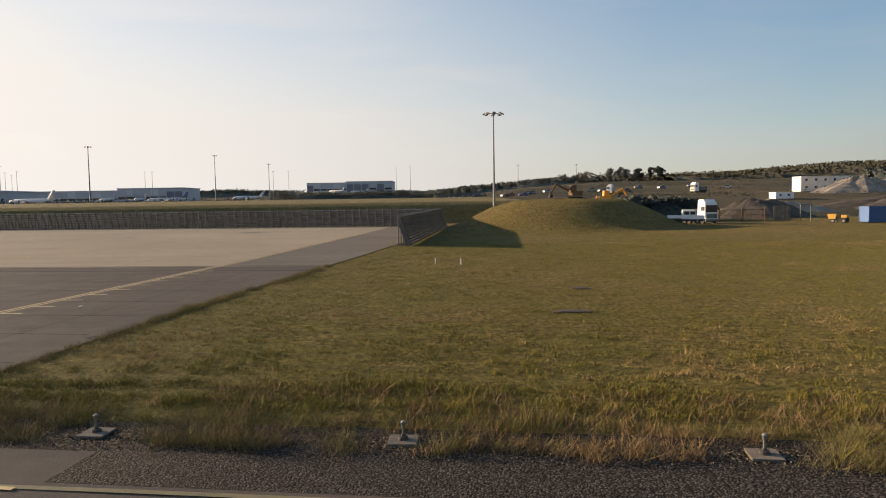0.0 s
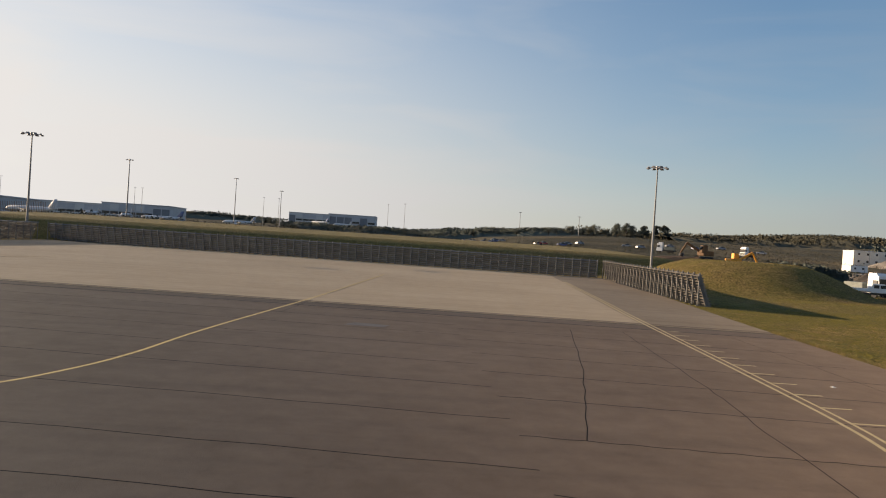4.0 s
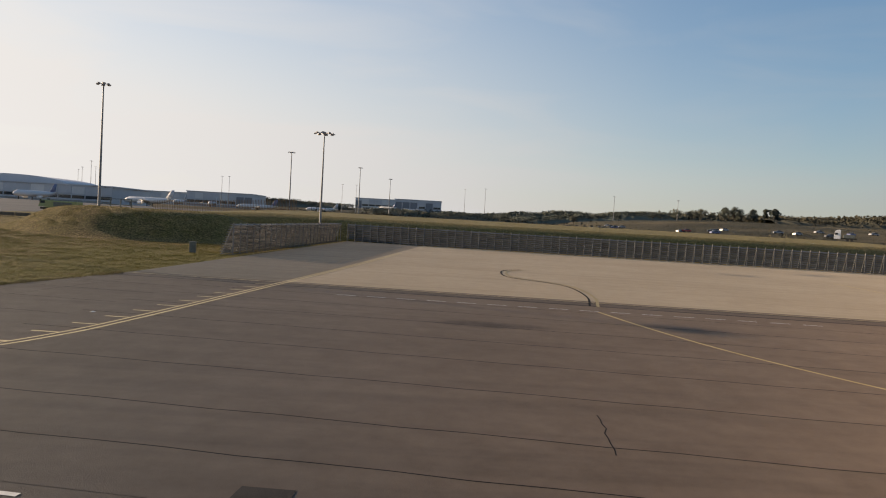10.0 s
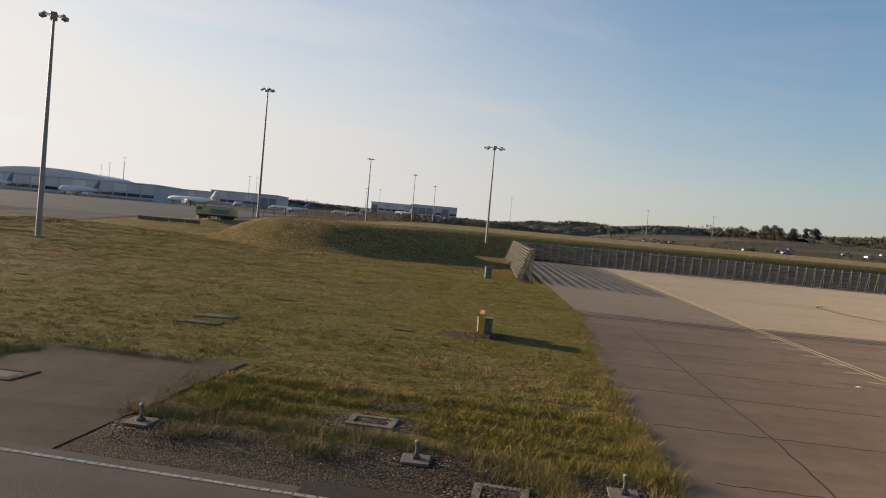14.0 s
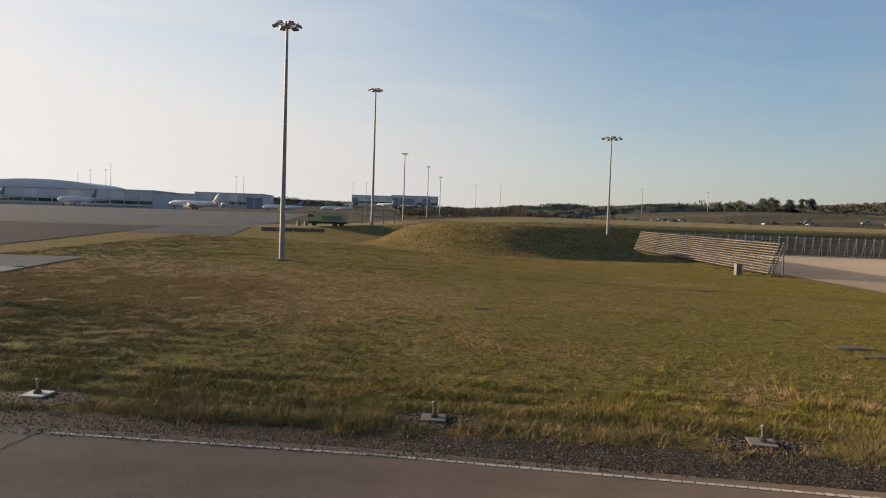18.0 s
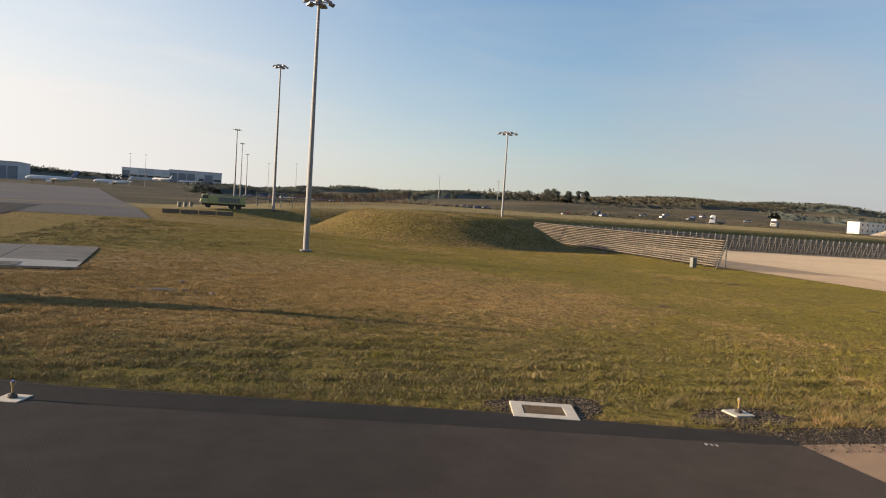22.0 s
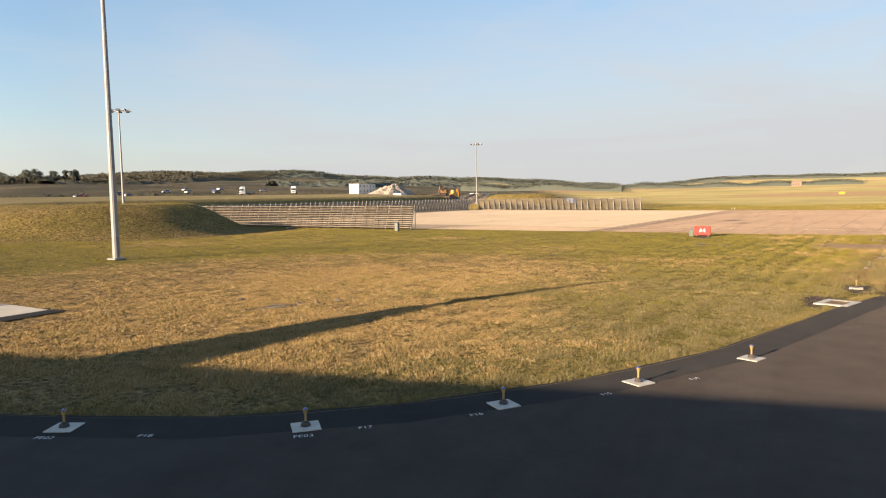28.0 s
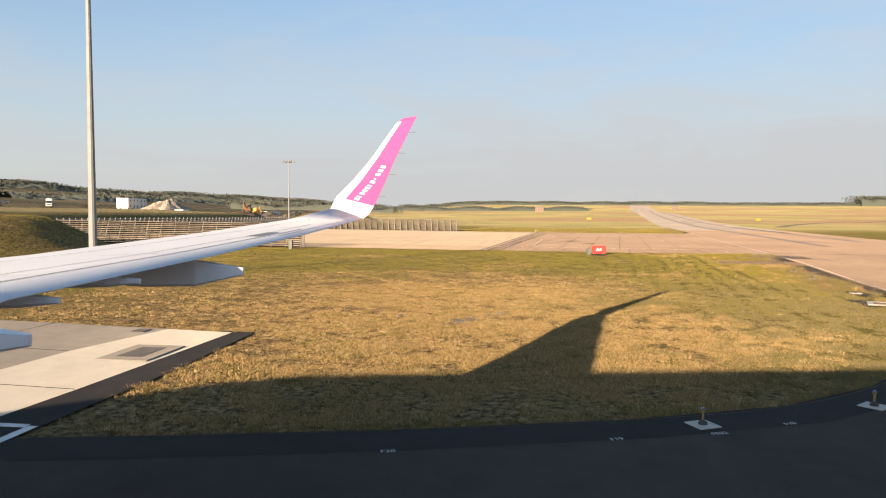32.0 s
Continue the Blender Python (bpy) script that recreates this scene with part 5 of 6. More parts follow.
def lorry(m, label):
    p = thing("lorry", m, label, "lorry")
    part("chassis", box_bm(1.1, 6.5, 0.3, 0.03, (0, -1.8, 0.85)), M_BLACK, p)
    cab = part("cab", wedge(2.45, 2.2, 2.9, 0.25, 0.0, (0, 1.2, 2.1)), M_WHITE, p)
    part("wind_deflector", wedge(2.2, 1.7, 0.5, 0.35, 0.0, (0, 0.95, 3.75)), M_WHITE, cab)
    part("windscreen", box_bm(2.15, 0.06, 1.15, 0.005, (0, 2.2, 2.5)), M_DARKGLASS, cab)
    part("grille", box_bm(1.9, 0.05, 0.75, 0.01, (0, 2.31, 1.3)), M_CABGREY, cab)
    part("bumper", box_bm(2.45, 0.3, 0.4, 0.05, (0, 2.25, 0.6)), M_CABGREY, p)
    for sx in (-1.2, 1.2):
        part("side_window", box_bm(0.03, 0.9, 0.7, 0.005, (sx * 0.99, 1.5, 2.5)), M_DARKGLASS, cab)
        part("mirror", box_bm(0.12, 0.15, 0.5, 0.02, (sx * 1.15, 2.1, 2.5)), M_BLACK, cab)
        part("headlight", box_bm(0.4, 0.05, 0.2, 0.02, (sx * 0.75, 2.41, 0.85)), M_CLEAR, p)
    part("body", box_bm(2.3, 3.6, 1.3, 0.04, (0, -2.6, 1.7)), M_CABGREY, p)
    wheels(p, [(1.0, 1.4), (-1.0, 1.4), (1.0, -2.2), (-1.0, -2.2), (1.0, -3.5), (-1.0, -3.5)], WHEEL_L, 0.5)
    return p


pickup(at_ground(37.0, 105.5, -105), "small white pickup truck with a dropside bed on gravel")
lorry(at_ground(43.2, 114.5, -165), "white lorry with a tall cab standing in the works yard")


def container(m, label, mat, length=6.06):
    c = thing("shipping_container", m, label, "container", "site containers")
    part("core", box_bm(length - 0.1, 2.3, 2.45, 0, (0, 0, 1.3)), mat, c)
    rib = mesh_of("rib", box_bm(0.14, 0.05, 2.3, 0.01), mat)
    n = int(length / 0.28)
    for k in range(n):
        shared("rib", rib, c, Matrix.Translation((-length / 2 + 0.2 + k * 0.28, -1.17, 1.3)))
    for sx in (-1, 1):
        for sy in (-1, 1):
            part("corner_post", box_bm(0.16, 0.16, 2.59, 0.01, (sx * (length / 2 - 0.08), sy * 1.14, 1.3)), mat, c)
    for z in (0.08, 2.52):
        part("rail", box_bm(length - 0.3, 0.1, 0.14, 0.01, (0, -1.17, z)), mat, c)
    return c


container(at_ground(70.8, 111.2, 3), "blue steel shipping container in the works yard", M_BLUE)
gate = thing("yard_gate", at_ground(52.5, 121, 2), "brown steel double gate with mesh leaves in the works yard", "gate")
for gx in (-4.1, 0.0, 4.1):
    part("post", box_bm(0.16, 0.16, 2.5, 0.02, (gx, 0, 1.2)), M_RUST, gate)
for gx in (-2.05, 2.05):
    leaf = part("leaf", merged(*[box_bm(3.8, 0.05, 0.07, 0.0, (gx, 0, gz)) for gz in (0.25, 1.15, 2.05)]), M_RUST, gate)
    for k in range(17):
        part("bar", box_bm(0.03, 0.03, 1.8, 0.0, (gx - 1.85 + 0.23 * k, 0, 1.15)), M_RUST, leaf)
hd = thing("timber_hoarding", at_ground(61.5, 125, 0), "pale brown timber hoarding panel in the works yard", "hoarding")
for k in range(8):
    part("board", box_bm(0.36, 0.05, 2.6, 0.01, (-1.45 + 0.4 * k, 0, 1.3)), M_WOOD, hd)
part("rail", box_bm(3.3, 0.06, 0.12, 0.01, (0, 0.06, 2.2)), M_WOOD, hd)
fr = thing("steel_frame", at_ground(62.6, 119, 0), "dark steel goalpost frame in the works yard", "frame")
for sx in (-0.9, 0.9):
    part("upright", box_bm(0.12, 0.12, 2.9, 0.01, (sx, 0, 1.45)), M_CABGREY, fr)
part("beam", box_bm(2.0, 0.12, 0.14, 0.01, (0, 0, 2.9)), M_CABGREY, fr)


M_RUST_SOIL = worn("rusty_soil", (0.10, 0.06, 0.035), (0.19, 0.115, 0.065), 0.3, 4, 0.95, bumpy=1.0, depth=0.3)


def heap(x, y, rx, ry, hgt, mat, label, rough=0.6):
    """An uneven heap of spoil."""
    nr, na = 12, 36
    v, f = [], []
    for i in range(nr + 1):
        t = i / nr
        for k in range(na):
            a = 2 * math.pi * k / na
            wob = 1 + 0.18 * math.sin(3 * a + x) + 0.1 * math.sin(7 * a)
            px, py = x + rx * t * wob * math.cos(a), y + ry * t * wob * math.sin(a)
            z = h1(px, py) - 0.1 + hgt * (1 - t ** 1.3) * (1 + 0.25 * noise.noise((px * 0.3, py * 0.3, 0))) + rough * noise.noise((px * 0.9, py * 0.9, 3)) * (1 - t)
            v.append((px, py, z))
    for i in range(nr):
        for k in range(na):
            a, b = i * na + k, i * na + (k + 1) % na
            f.append((a, b, b + na, a + na))
    return tagged(raw("soil_mound", v, f, mat), label, "heap", "heaps of spoil")


def excavator(m, label, mat, reach=1.0):
    e = thing("excavator", m, label, "excavator", "yellow diggers")
    for sx in (-0.95, 0.95):
        t = part("track", box_bm(0.5, 3.2, 0.75, 0.2, (sx, 0, 0.4)), M_BLACK, e)
    part("house", box_bm(2.3, 2.4, 1.0, 0.12, (0, -0.5, 1.45)), mat, e)
    cab = part("cab", wedge(1.0, 1.4, 1.5, 0.25, 0.05, (-0.62, 0.4, 2.3)), mat, e)
    part("window", box_bm(0.9, 0.03, 0.9, 0.005, (-0.62, 0.98, 2.4)), M_GLASS, cab)
    boom = box_bm(0.35, 3.4, 0.45, 0.08, (0, 0, 0))
    bmesh.ops.rotate(boom, cent=(0, 0, 0), matrix=Matrix.Rotation(radians(28), 3, "X"), verts=boom.verts)
    bmesh.ops.translate(boom, vec=(0.3, 2.2, 2.6), verts=boom.verts)
    part("boom", boom, mat, e)
    stick = box_bm(0.28, 2.6, 0.35, 0.06, (0, 0, 0))
    bmesh.ops.rotate(stick, cent=(0, 0, 0), matrix=Matrix.Rotation(radians(-58), 3, "X"), verts=stick.verts)
    bmesh.ops.translate(stick, vec=(0.3, 4.3 * reach, 2.3), verts=stick.verts)
    part("stick", stick, mat, e)
    part("bucket", box_bm(0.9, 0.8, 0.7, 0.15, (0.3, 4.8 * reach, 0.9)), M_IRON, e)
    return e


heap(31, 142, 12, 6, 2.6, M_RUST_SOIL, "rust-brown heap of spoil behind the grass bank", 0.5)
excavator(at_ground(33.5, 142.0, -80, 1.7), "orange excavator with lowered boom behind the grass bank", M_ORANGE)
excavator(at_ground(27.0, 142.5, 100, 1.5), "rust-brown excavator behind the grass bank", M_RUST)
excavator(at_ground(51.0, 152, -70), "orange excavator beside the rubble heap", M_ORANGE)
dz = thing("dumper", at_ground(63.6, 110.5, 40), "small yellow site dumper with a front skip", "dumper")
part("chassis", box_bm(1.2, 2.4, 0.4, 0.05, (0, 0, 0.6)), M_BLACK, dz)
part("skip", wedge(1.5, 1.1, 0.8, -0.2, -0.1, (0, 0.9, 1.0)), M_YELBOX, dz)
part("engine_cover", box_bm(1.0, 0.9, 0.5, 0.08, (0, -0.8, 1.0)), M_YELBOX, dz)
wheels(dz, [(0.65, 0.8), (-0.65, 0.8), (0.65, -0.8), (-0.65, -0.8)], WHEEL_S, 0.33)


heap(64, 141, 11, 7, 4.2, M_SOIL, "dark heap of soil in the works yard")
heap(140, 231, 18, 9, 5.2, M_RUBBLE, "large pale heap of broken rubble", 1.4)
heap(78, 165, 15, 8, 2.8, M_RUBBLE, "low pale heap of chalky rubble", 0.8)
heap(120, 172, 26, 10, 3.6, M_SOIL, "long low heap of brown earth", 0.8)


def cabins(m, label, length, floors, mat):
    c = thing("site_cabins", m, label, "building", "site cabins")
    hgt = 2.6 * floors
    part("wall", box_bm(length, 6.0, hgt, 0.03, (0, 0, hgt / 2)), mat, c)
    part("roof", box_bm(length + 0.2, 6.2, 0.16, 0.03, (0, 0, hgt + 0.08)), M_WHITE, c)
    for fl in range(floors):
        n = int(length / 3.4)
        for k in range(n):
            wx = -length / 2 + 1.9 + k * 3.4
            w = part("window", box_bm(1.0, 0.08, 0.95, 0.01, (wx, -3.02, 1.55 + 2.6 * fl)), M_WHITE, c)
            part("pane", box_bm(0.86, 0.05, 0.8, 0, (wx, -3.05, 1.55 + 2.6 * fl)), M_GLASS, w)
    for k in range(int(length / 6.0) + 1):
        part("seam", box_bm(0.08, 0.06, hgt, 0, (-length / 2 + k * 6.0, -3.02, hgt / 2)), M_CABGREY, c)
    return c


cabins(at_ground(135.5, 248, 2), "two-storey cream stacked site cabins with small dark windows", 17.5, 2, M_CREAM)
cabins(at_ground(99.5, 203, 0) @ Matrix.Scale(0.7, 4), "long low white site cabin beside the haul road", 7.5, 1, M_WHITE)


def house(m, label, w, d, hgt, mat, top=M_OLDBASE):
    o = thing("white_house", m, label, "house", "distant white houses")
    part("wall", box_bm(w, d, hgt, 0.02, (0, 0, hgt / 2)), mat, o)
    v = [(-w / 2 - 0.3, -d / 2 - 0.3, hgt), (w / 2 + 0.3, -d / 2 - 0.3, hgt), (w / 2 + 0.3, d / 2 + 0.3, hgt), (-w / 2 - 0.3, d / 2 + 0.3, hgt), (-w / 2, 0, hgt + d * 0.35), (w / 2, 0, hgt + d * 0.35)]
    raw("roof", v, [(0, 1, 5, 4), (2, 3, 4, 5), (1, 2, 5), (3, 0, 4), (3, 2, 1, 0)], top, o)
    for k in range(max(1, int(w / 2.6))):
        part("window", box_bm(0.9, 0.06, 1.1, 0, (-w / 2 + 1.4 + k * 2.4, -d / 2 - 0.02, hgt * 0.55)), M_GLASS, o)
    return o


lorry(at_ground(66, 268, 60), "white lorry parked on the waste ground")
lorry(at_ground(97, 264, 120), "white lorry parked on the waste ground")
cabins(at_ground(150, 183, -8), "long low white site cabin on the waste ground", 14, 1, M_PALEWALL)
house(at_ground(622, 37, -88), "small pale brick hut beside the runway", 9, 7, 4.2, M_BRICK)
house(at_ground(840, -160, -88), "white hut far along the runway", 8, 6, 3, M_BRICK)

# ---- the western apron, terminal and hangars ----
apron = sheet("west_apron", [(-162 - 0.12 * (y - 112), y) for y in range(112, 470, 12)], [(-800, y) for y in range(112, 470, 12)], paved("apron_grey", (0.14, 0.125, 0.11), (0.20, 0.18, 0.16), 7), 0.02, 14)
tagged(apron, "wide grey concrete apron before the terminal", "apron", kind="structure")


def hall(name, x0, x1, y, depth, base, top, mat, label, bays, arch=0.0, dark=()):
    w = x1 - x0
    o = thing(name, Matrix.Translation(((x0 + x1) / 2, y, base)), label, "building", "airport buildings")
    hgt = top - base
    part("wall", box_bm(w, depth, hgt, 0, (0, depth / 2, hgt / 2)), mat, o)
    if arch:
        n = 16
        ring = [(w / 2 * math.cos(math.pi * k / n), hgt + arch * math.sin(math.pi * k / n)) for k in range(n + 1)]
        v = [(px, 0, pz) for px, pz in ring] + [(px, depth, pz) for px, pz in ring]
        f = [(k, k + 1, n + 2 + k, n + 1 + k) for k in range(n)] + [tuple(range(n + 1)), tuple(range(n + 1, 2 * n + 2))]
        raw("roof", v, f, M_GREYWALL, o)
    else:
        part("roof", box_bm(w + 1.5, depth + 1.5, 0.8, 0.05, (0, depth / 2, hgt + 0.4)), M_GREYWALL, o)
    bw = w / bays
    for k in range(bays):
        cx = -w / 2 + bw * (k + 0.5)
        if k in dark:
            part("hangar_door", box_bm(bw * 0.9, 0.4, hgt * 0.8, 0, (cx, -0.15, hgt * 0.4)), M_DARKWALL, o)
        else:
            part("wall_panel", box_bm(bw * 0.96, 0.3, hgt * 0.36, 0, (cx, -0.12, hgt * 0.76)), M_PALEWALL if k % 3 == 1 else M_GREYWALL, o)
            wd = part("window", box_bm(bw * 0.9, 0.3, hgt * 0.16, 0, (cx, -0.13, hgt * 0.42)), M_GLASS, o)
            part("canopy", box_bm(bw * 0.8, 1.6, 0.3, 0, (cx, -0.8, hgt * 0.26)), M_PALEWALL, o)
    return o


hall("terminal_building", -520, -312, 486, 60, 3.0, 16.5, M_GREYWALL, "long grey terminal building with glazed strip and canopies", 22)
hall("terminal_building", -440, -356, 505, 50, 10.0, 17.5, M_GREYWALL, "grey terminal hall with a wide arched roof", 8, 5.5)
hall("cargo_building", -500, -398, 846, 60, 7.0, 24.0, M_PALEWALL, "pale grey cargo building beyond the apron", 10)
hall("cargo_building", -398, -318, 846, 60, 7.0, 26.5, M_GREYWALL, "grey cargo building with dark end doors", 8, 0.0, (6, 7))
hall("aircraft_hangar", -255, -180, 1300, 80, 22.0, 43.5, M_PALEWALL, "large pale aircraft hangar on the rise", 6, 0.0, (0,))
hall("aircraft_hangar", -182, -95, 1302, 80, 22.0, 45.5, M_GREYWALL, "large grey aircraft hangar with dark doors", 6, 0.0, (0, 1, 2, 4))


M_FIN = worn("blue_fin_paint", (0.10, 0.14, 0.26), (0.14, 0.18, 0.31), 1, 10, 0.5, bumpy=0)


def far_airliner(m, label):
    o = thing("parked_airliner", m, label, "aircraft", "airliners at the terminal")
    rings = []
    for a, r, zc in ((18, 0.3, 3.4), (17, 1.1, 3.6), (14.5, 1.9, 3.9), (6, 2.0, 4.0), (-8, 2.0, 4.0), (-14, 1.2, 4.6), (-18.5, 0.3, 5.2)):
        rings.append([(r * math.cos(q), a, zc + r * math.sin(q)) for q in [2 * math.pi * j / 12 for j in range(12)]])
    lofted("fuselage", rings, M_PALEWALL, o)
    for s in (-1, 1):
        lofted("wing", [[(s * 1.5, 4, 3.2), (s * 1.5, -2.5, 3.3), (s * 1.5, 0, 2.8)], [(s * 16.5, -4, 4.4), (s * 16.5, -5.6, 4.4), (s * 16.5, -5, 4.25)]], M_WINGWHITE, o)
        lofted("tailplane", [[(s * 0.4, -14, 5.2), (s * 0.4, -17, 5.2), (s * 0.4, -15.5, 5.0)], [(s * 5.8, -17, 5.6), (s * 5.8, -18.3, 5.6), (s * 5.8, -17.6, 5.5)]], M_WHITE, o)
        part("engine", (lambda b: (bmesh.ops.rotate(b, cent=(0, 0, 0), matrix=Matrix.Rotation(radians(90), 3, "X"), verts=b.verts), bmesh.ops.translate(b, vec=(s * 5.5, 2.5, 2.0), verts=b.verts), b)[2])(cyl(0.9, 1.05, -1.7, 1.7, 14)), M_WHITE, o)
    lofted("fin", [[(0.15, -12.5, 5.9), (-0.15, -12.5, 5.9), (-0.05, -17.5, 5.9), (0.05, -17.5, 5.9)], [(0.08, -16.5, 11.4), (-0.08, -16.5, 11.4), (-0.03, -18.8, 11.4), (0.03, -18.8, 11.4)]], M_FIN if random.random() < 0.5 else M_GREYWALL, o)
    for ax, ay in ((0, 13.5), (-3, -1), (3, -1)):
        part("gear_leg", cyl(0.35, 0.3, 0, 2.6, 8, (ax, ay)), M_BLACK, o)
    return o


for x, y, tn in ((-280, 470, 80), (-345, 452, 170), (-400, 450, 175), (-470, 452, 172), (-255, 640, 100), (-350, 800, 185), (-390, 805, 180), (-190, 1240, 60), (-150, 1245, 120), (-225, 800, 95)):
    far_airliner(at_ground(x, y, tn), "white parked airliner with a coloured fin near the terminal")

# fire-training rig at the apron edge
rig = thing("fire_engine", at_ground(-152.2, 140, 92) @ Matrix.Scale(0.8, 4), "lime green airport fire engine parked at the apron edge", "fire engine")
part("body", box_bm(2.9, 7.4, 1.7, 0.12, (0, -0.6, 1.75)), M_LIME, rig)
cab = part("cab", wedge(2.9, 2.0, 1.6, 0.5, 0.0, (0, 3.6, 1.9)), M_LIME, rig)
part("windscreen", box_bm(2.3, 0.05, 0.8, 0.005, (0, 4.45, 2.2)), M_GLASS, cab)
for s in (-1, 1):
    part("locker", box_bm(0.05, 4.2, 1.0, 0.01, (s * 1.46, -1.0, 1.75)), M_CABGREY, rig)
    part("side_window", box_bm(0.04, 1.0, 0.6, 0.005, (s * 1.4, 3.6, 2.2)), M_GLASS, cab)
part("monitor", merged(box_bm(0.5, 0.5, 0.5, 0.05, (0, 3.0, 2.95)), box_bm(0.14, 1.6, 0.14, 0.02, (0, 3.8, 3.15))), M_CABGREY, rig)
part("ladder", box_bm(0.7, 6.0, 0.15, 0.02, (0, -0.8, 2.75)), M_STEEL, rig)
part("chassis", box_bm(2.4, 8.6, 0.4, 0.05, (0, 0, 0.75)), M_BLACK, rig)
wheels(rig, [(1.2, 3.0), (-1.2, 3.0), (1.2, -1.6), (-1.2, -1.6), (1.2, -3.0), (-1.2, -3.0)], WHEEL_L, 0.5)
gan = thing("pipe_gantry", at_ground(-143.5, 143, 0), "grey steel pipe gantry beside the fire engine", "gantry")
for k in range(4):
    part("upright", box_bm(0.16, 0.16, 2.6, 0.01, (-3 + 2 * k, 0, 1.3)), M_CABGREY, gan)
for z in (2.5, 1.4):
    part("pipe", box_bm(6.4, 0.14, 0.14, 0.03, (0, 0, z)), M_CABGREY, gan)
tank = thing("water_tanks", at_ground(-160, 150, 0), "row of small grey tanks at the apron edge", "tank")
for k in range(3):
    part("tank", cyl(0.35, 0.35, 0, 0.9, 14, (1 + 1.0 * k, 2.4 * k)), M_CABGREY, tank)
pf = thing("palisade_fence", at_ground(-137, 152, 0), "brown palisade fence along the apron edge", "fence")
PALE = mesh_of("pale", box_bm(0.09, 0.04, 2.3, 0.008, (0, 0, 1.15)), M_RUST)
for k in range(90):
    shared("pale", PALE, pf, Matrix.Translation((-3 + 0.3 * k, 0.12 * k, h1(-140 + 0.3 * k, 152 + 0.12 * k) - h1(-137, 152))))
part("rail", box_bm(27, 0.06, 0.08, 0, (10.3, 5.35, 1.8)), M_RUST, pf).matrix_basis = Matrix.Identity(4)
bar = thing("concrete_barrier", at_ground(-160, 128, 0), "low pale concrete barrier along the apron", "barrier")
for k in range(4):
    part("block", box_bm(2.4, 0.5, 0.6, 0.06, (2.5 * k, 0.3 * k, 0.3)), M_OLDBASE, bar)

# ---- parked cars ----
CAR_PAINT = [worn("car_paint", a, b, 1, 10, 0.35, bumpy=0) for a, b in (((0.55, 0.56, 0.57), (0.62, 0.63, 0.64)), ((0.25, 0.26, 0.28), (0.3, 0.31, 0.33)), ((0.05, 0.055, 0.065), (0.07, 0.075, 0.085)), ((0.35, 0.03, 0.03), (0.42, 0.04, 0.04)), ((0.05, 0.08, 0.2), (0.07, 0.10, 0.25)))]


def car(paint, label, m):
    c = thing("parked_car", m, label, "car", "cars in the far car park")
    part("body", wedge(1.75, 4.3, 0.7, 0.1, 0.1, (0, 0, 0.65)), paint, c)
    part("cabin", wedge(1.6, 2.3, 0.62, 0.55, 0.4, (0, -0.2, 1.2)), M_GLASS, c)
    part("roof", box_bm(1.3, 1.2, 0.06, 0.02, (0, -0.25, 1.52)), paint, c)
    for x, y in ((0.8, 1.3), (-0.8, 1.3), (0.8, -1.3), (-0.8, -1.3)):
        shared("wheel", WHEEL_S, c, Matrix.Translation((x, y, 0.33)))
    return c


NAMES = ("silver", "dark grey", "black", "red", "blue")
first = []
for k, (pnt, nm) in enumerate(zip(CAR_PAINT, NAMES)):
    first.append(car(pnt, nm + " parked car in the distant car park", at_ground(-95 + 6 * k, 452, 90)))
rng = random.Random(5)
for k in range(48):
    x, y = rng.uniform(-130, 30), rng.choice((430, 440, 452, 464))
    copy_thing(first[rng.choice((0, 1, 1, 2, 2, 3, 4))], at_ground(x, y, rng.choice((88, 92, 178))))
for k in range(14):
    x, y = rng.uniform(10, 130), rng.choice((300, 312, 325, 340))
    copy_thing(first[rng.choice((0, 1, 1, 2, 3, 4))], at_ground(x, y, rng.uniform(60, 120)))

# ---- trees, woods and scrub ----
def leaf_cloud(name, pts, sizes, mat, parent=None, seed=1, flat=0.0):
    """Many small leaf clumps, each a bent four-cornered piece turned its own way."""
    rg = np.random.default_rng(seed)
    n = len(pts)
    a = rg.normal(size=(n, 3))
    a /= np.linalg.norm(a, axis=1)[:, None]
    b = np.cross(a, rg.normal(size=(n, 3)))
    b /= np.linalg.norm(b, axis=1)[:, None]
    c = np.cross(a, b)
    s = np.asarray(sizes)[:, None]
    q = np.stack([pts - a * s - b * s * 0.6, pts + a * s * 0.7 - b * s + c * s * 0.3, pts + a * s + b * s * 0.7, pts - a * s * 0.6 + b * s - c * s * 0.3], 1)
    me = bpy.data.meshes.new(name)
    me.vertices.add(n * 4)
    me.vertices.foreach_set("co", q.reshape(-1).astype(np.float32))
    me.loops.add(n * 4)
    me.loops.foreach_set("vertex_index", np.arange(n * 4, dtype=np.int32))
    me.polygons.add(n)
    me.polygons.foreach_set("loop_start", np.arange(0, n * 4, 4, dtype=np.int32))
    me.polygons.foreach_set("loop_total", np.full(n, 4, dtype=np.int32))
    me.update()
    me.materials.append(mat)
    ob = new(name, me)
    ob.parent = parent
    return ob


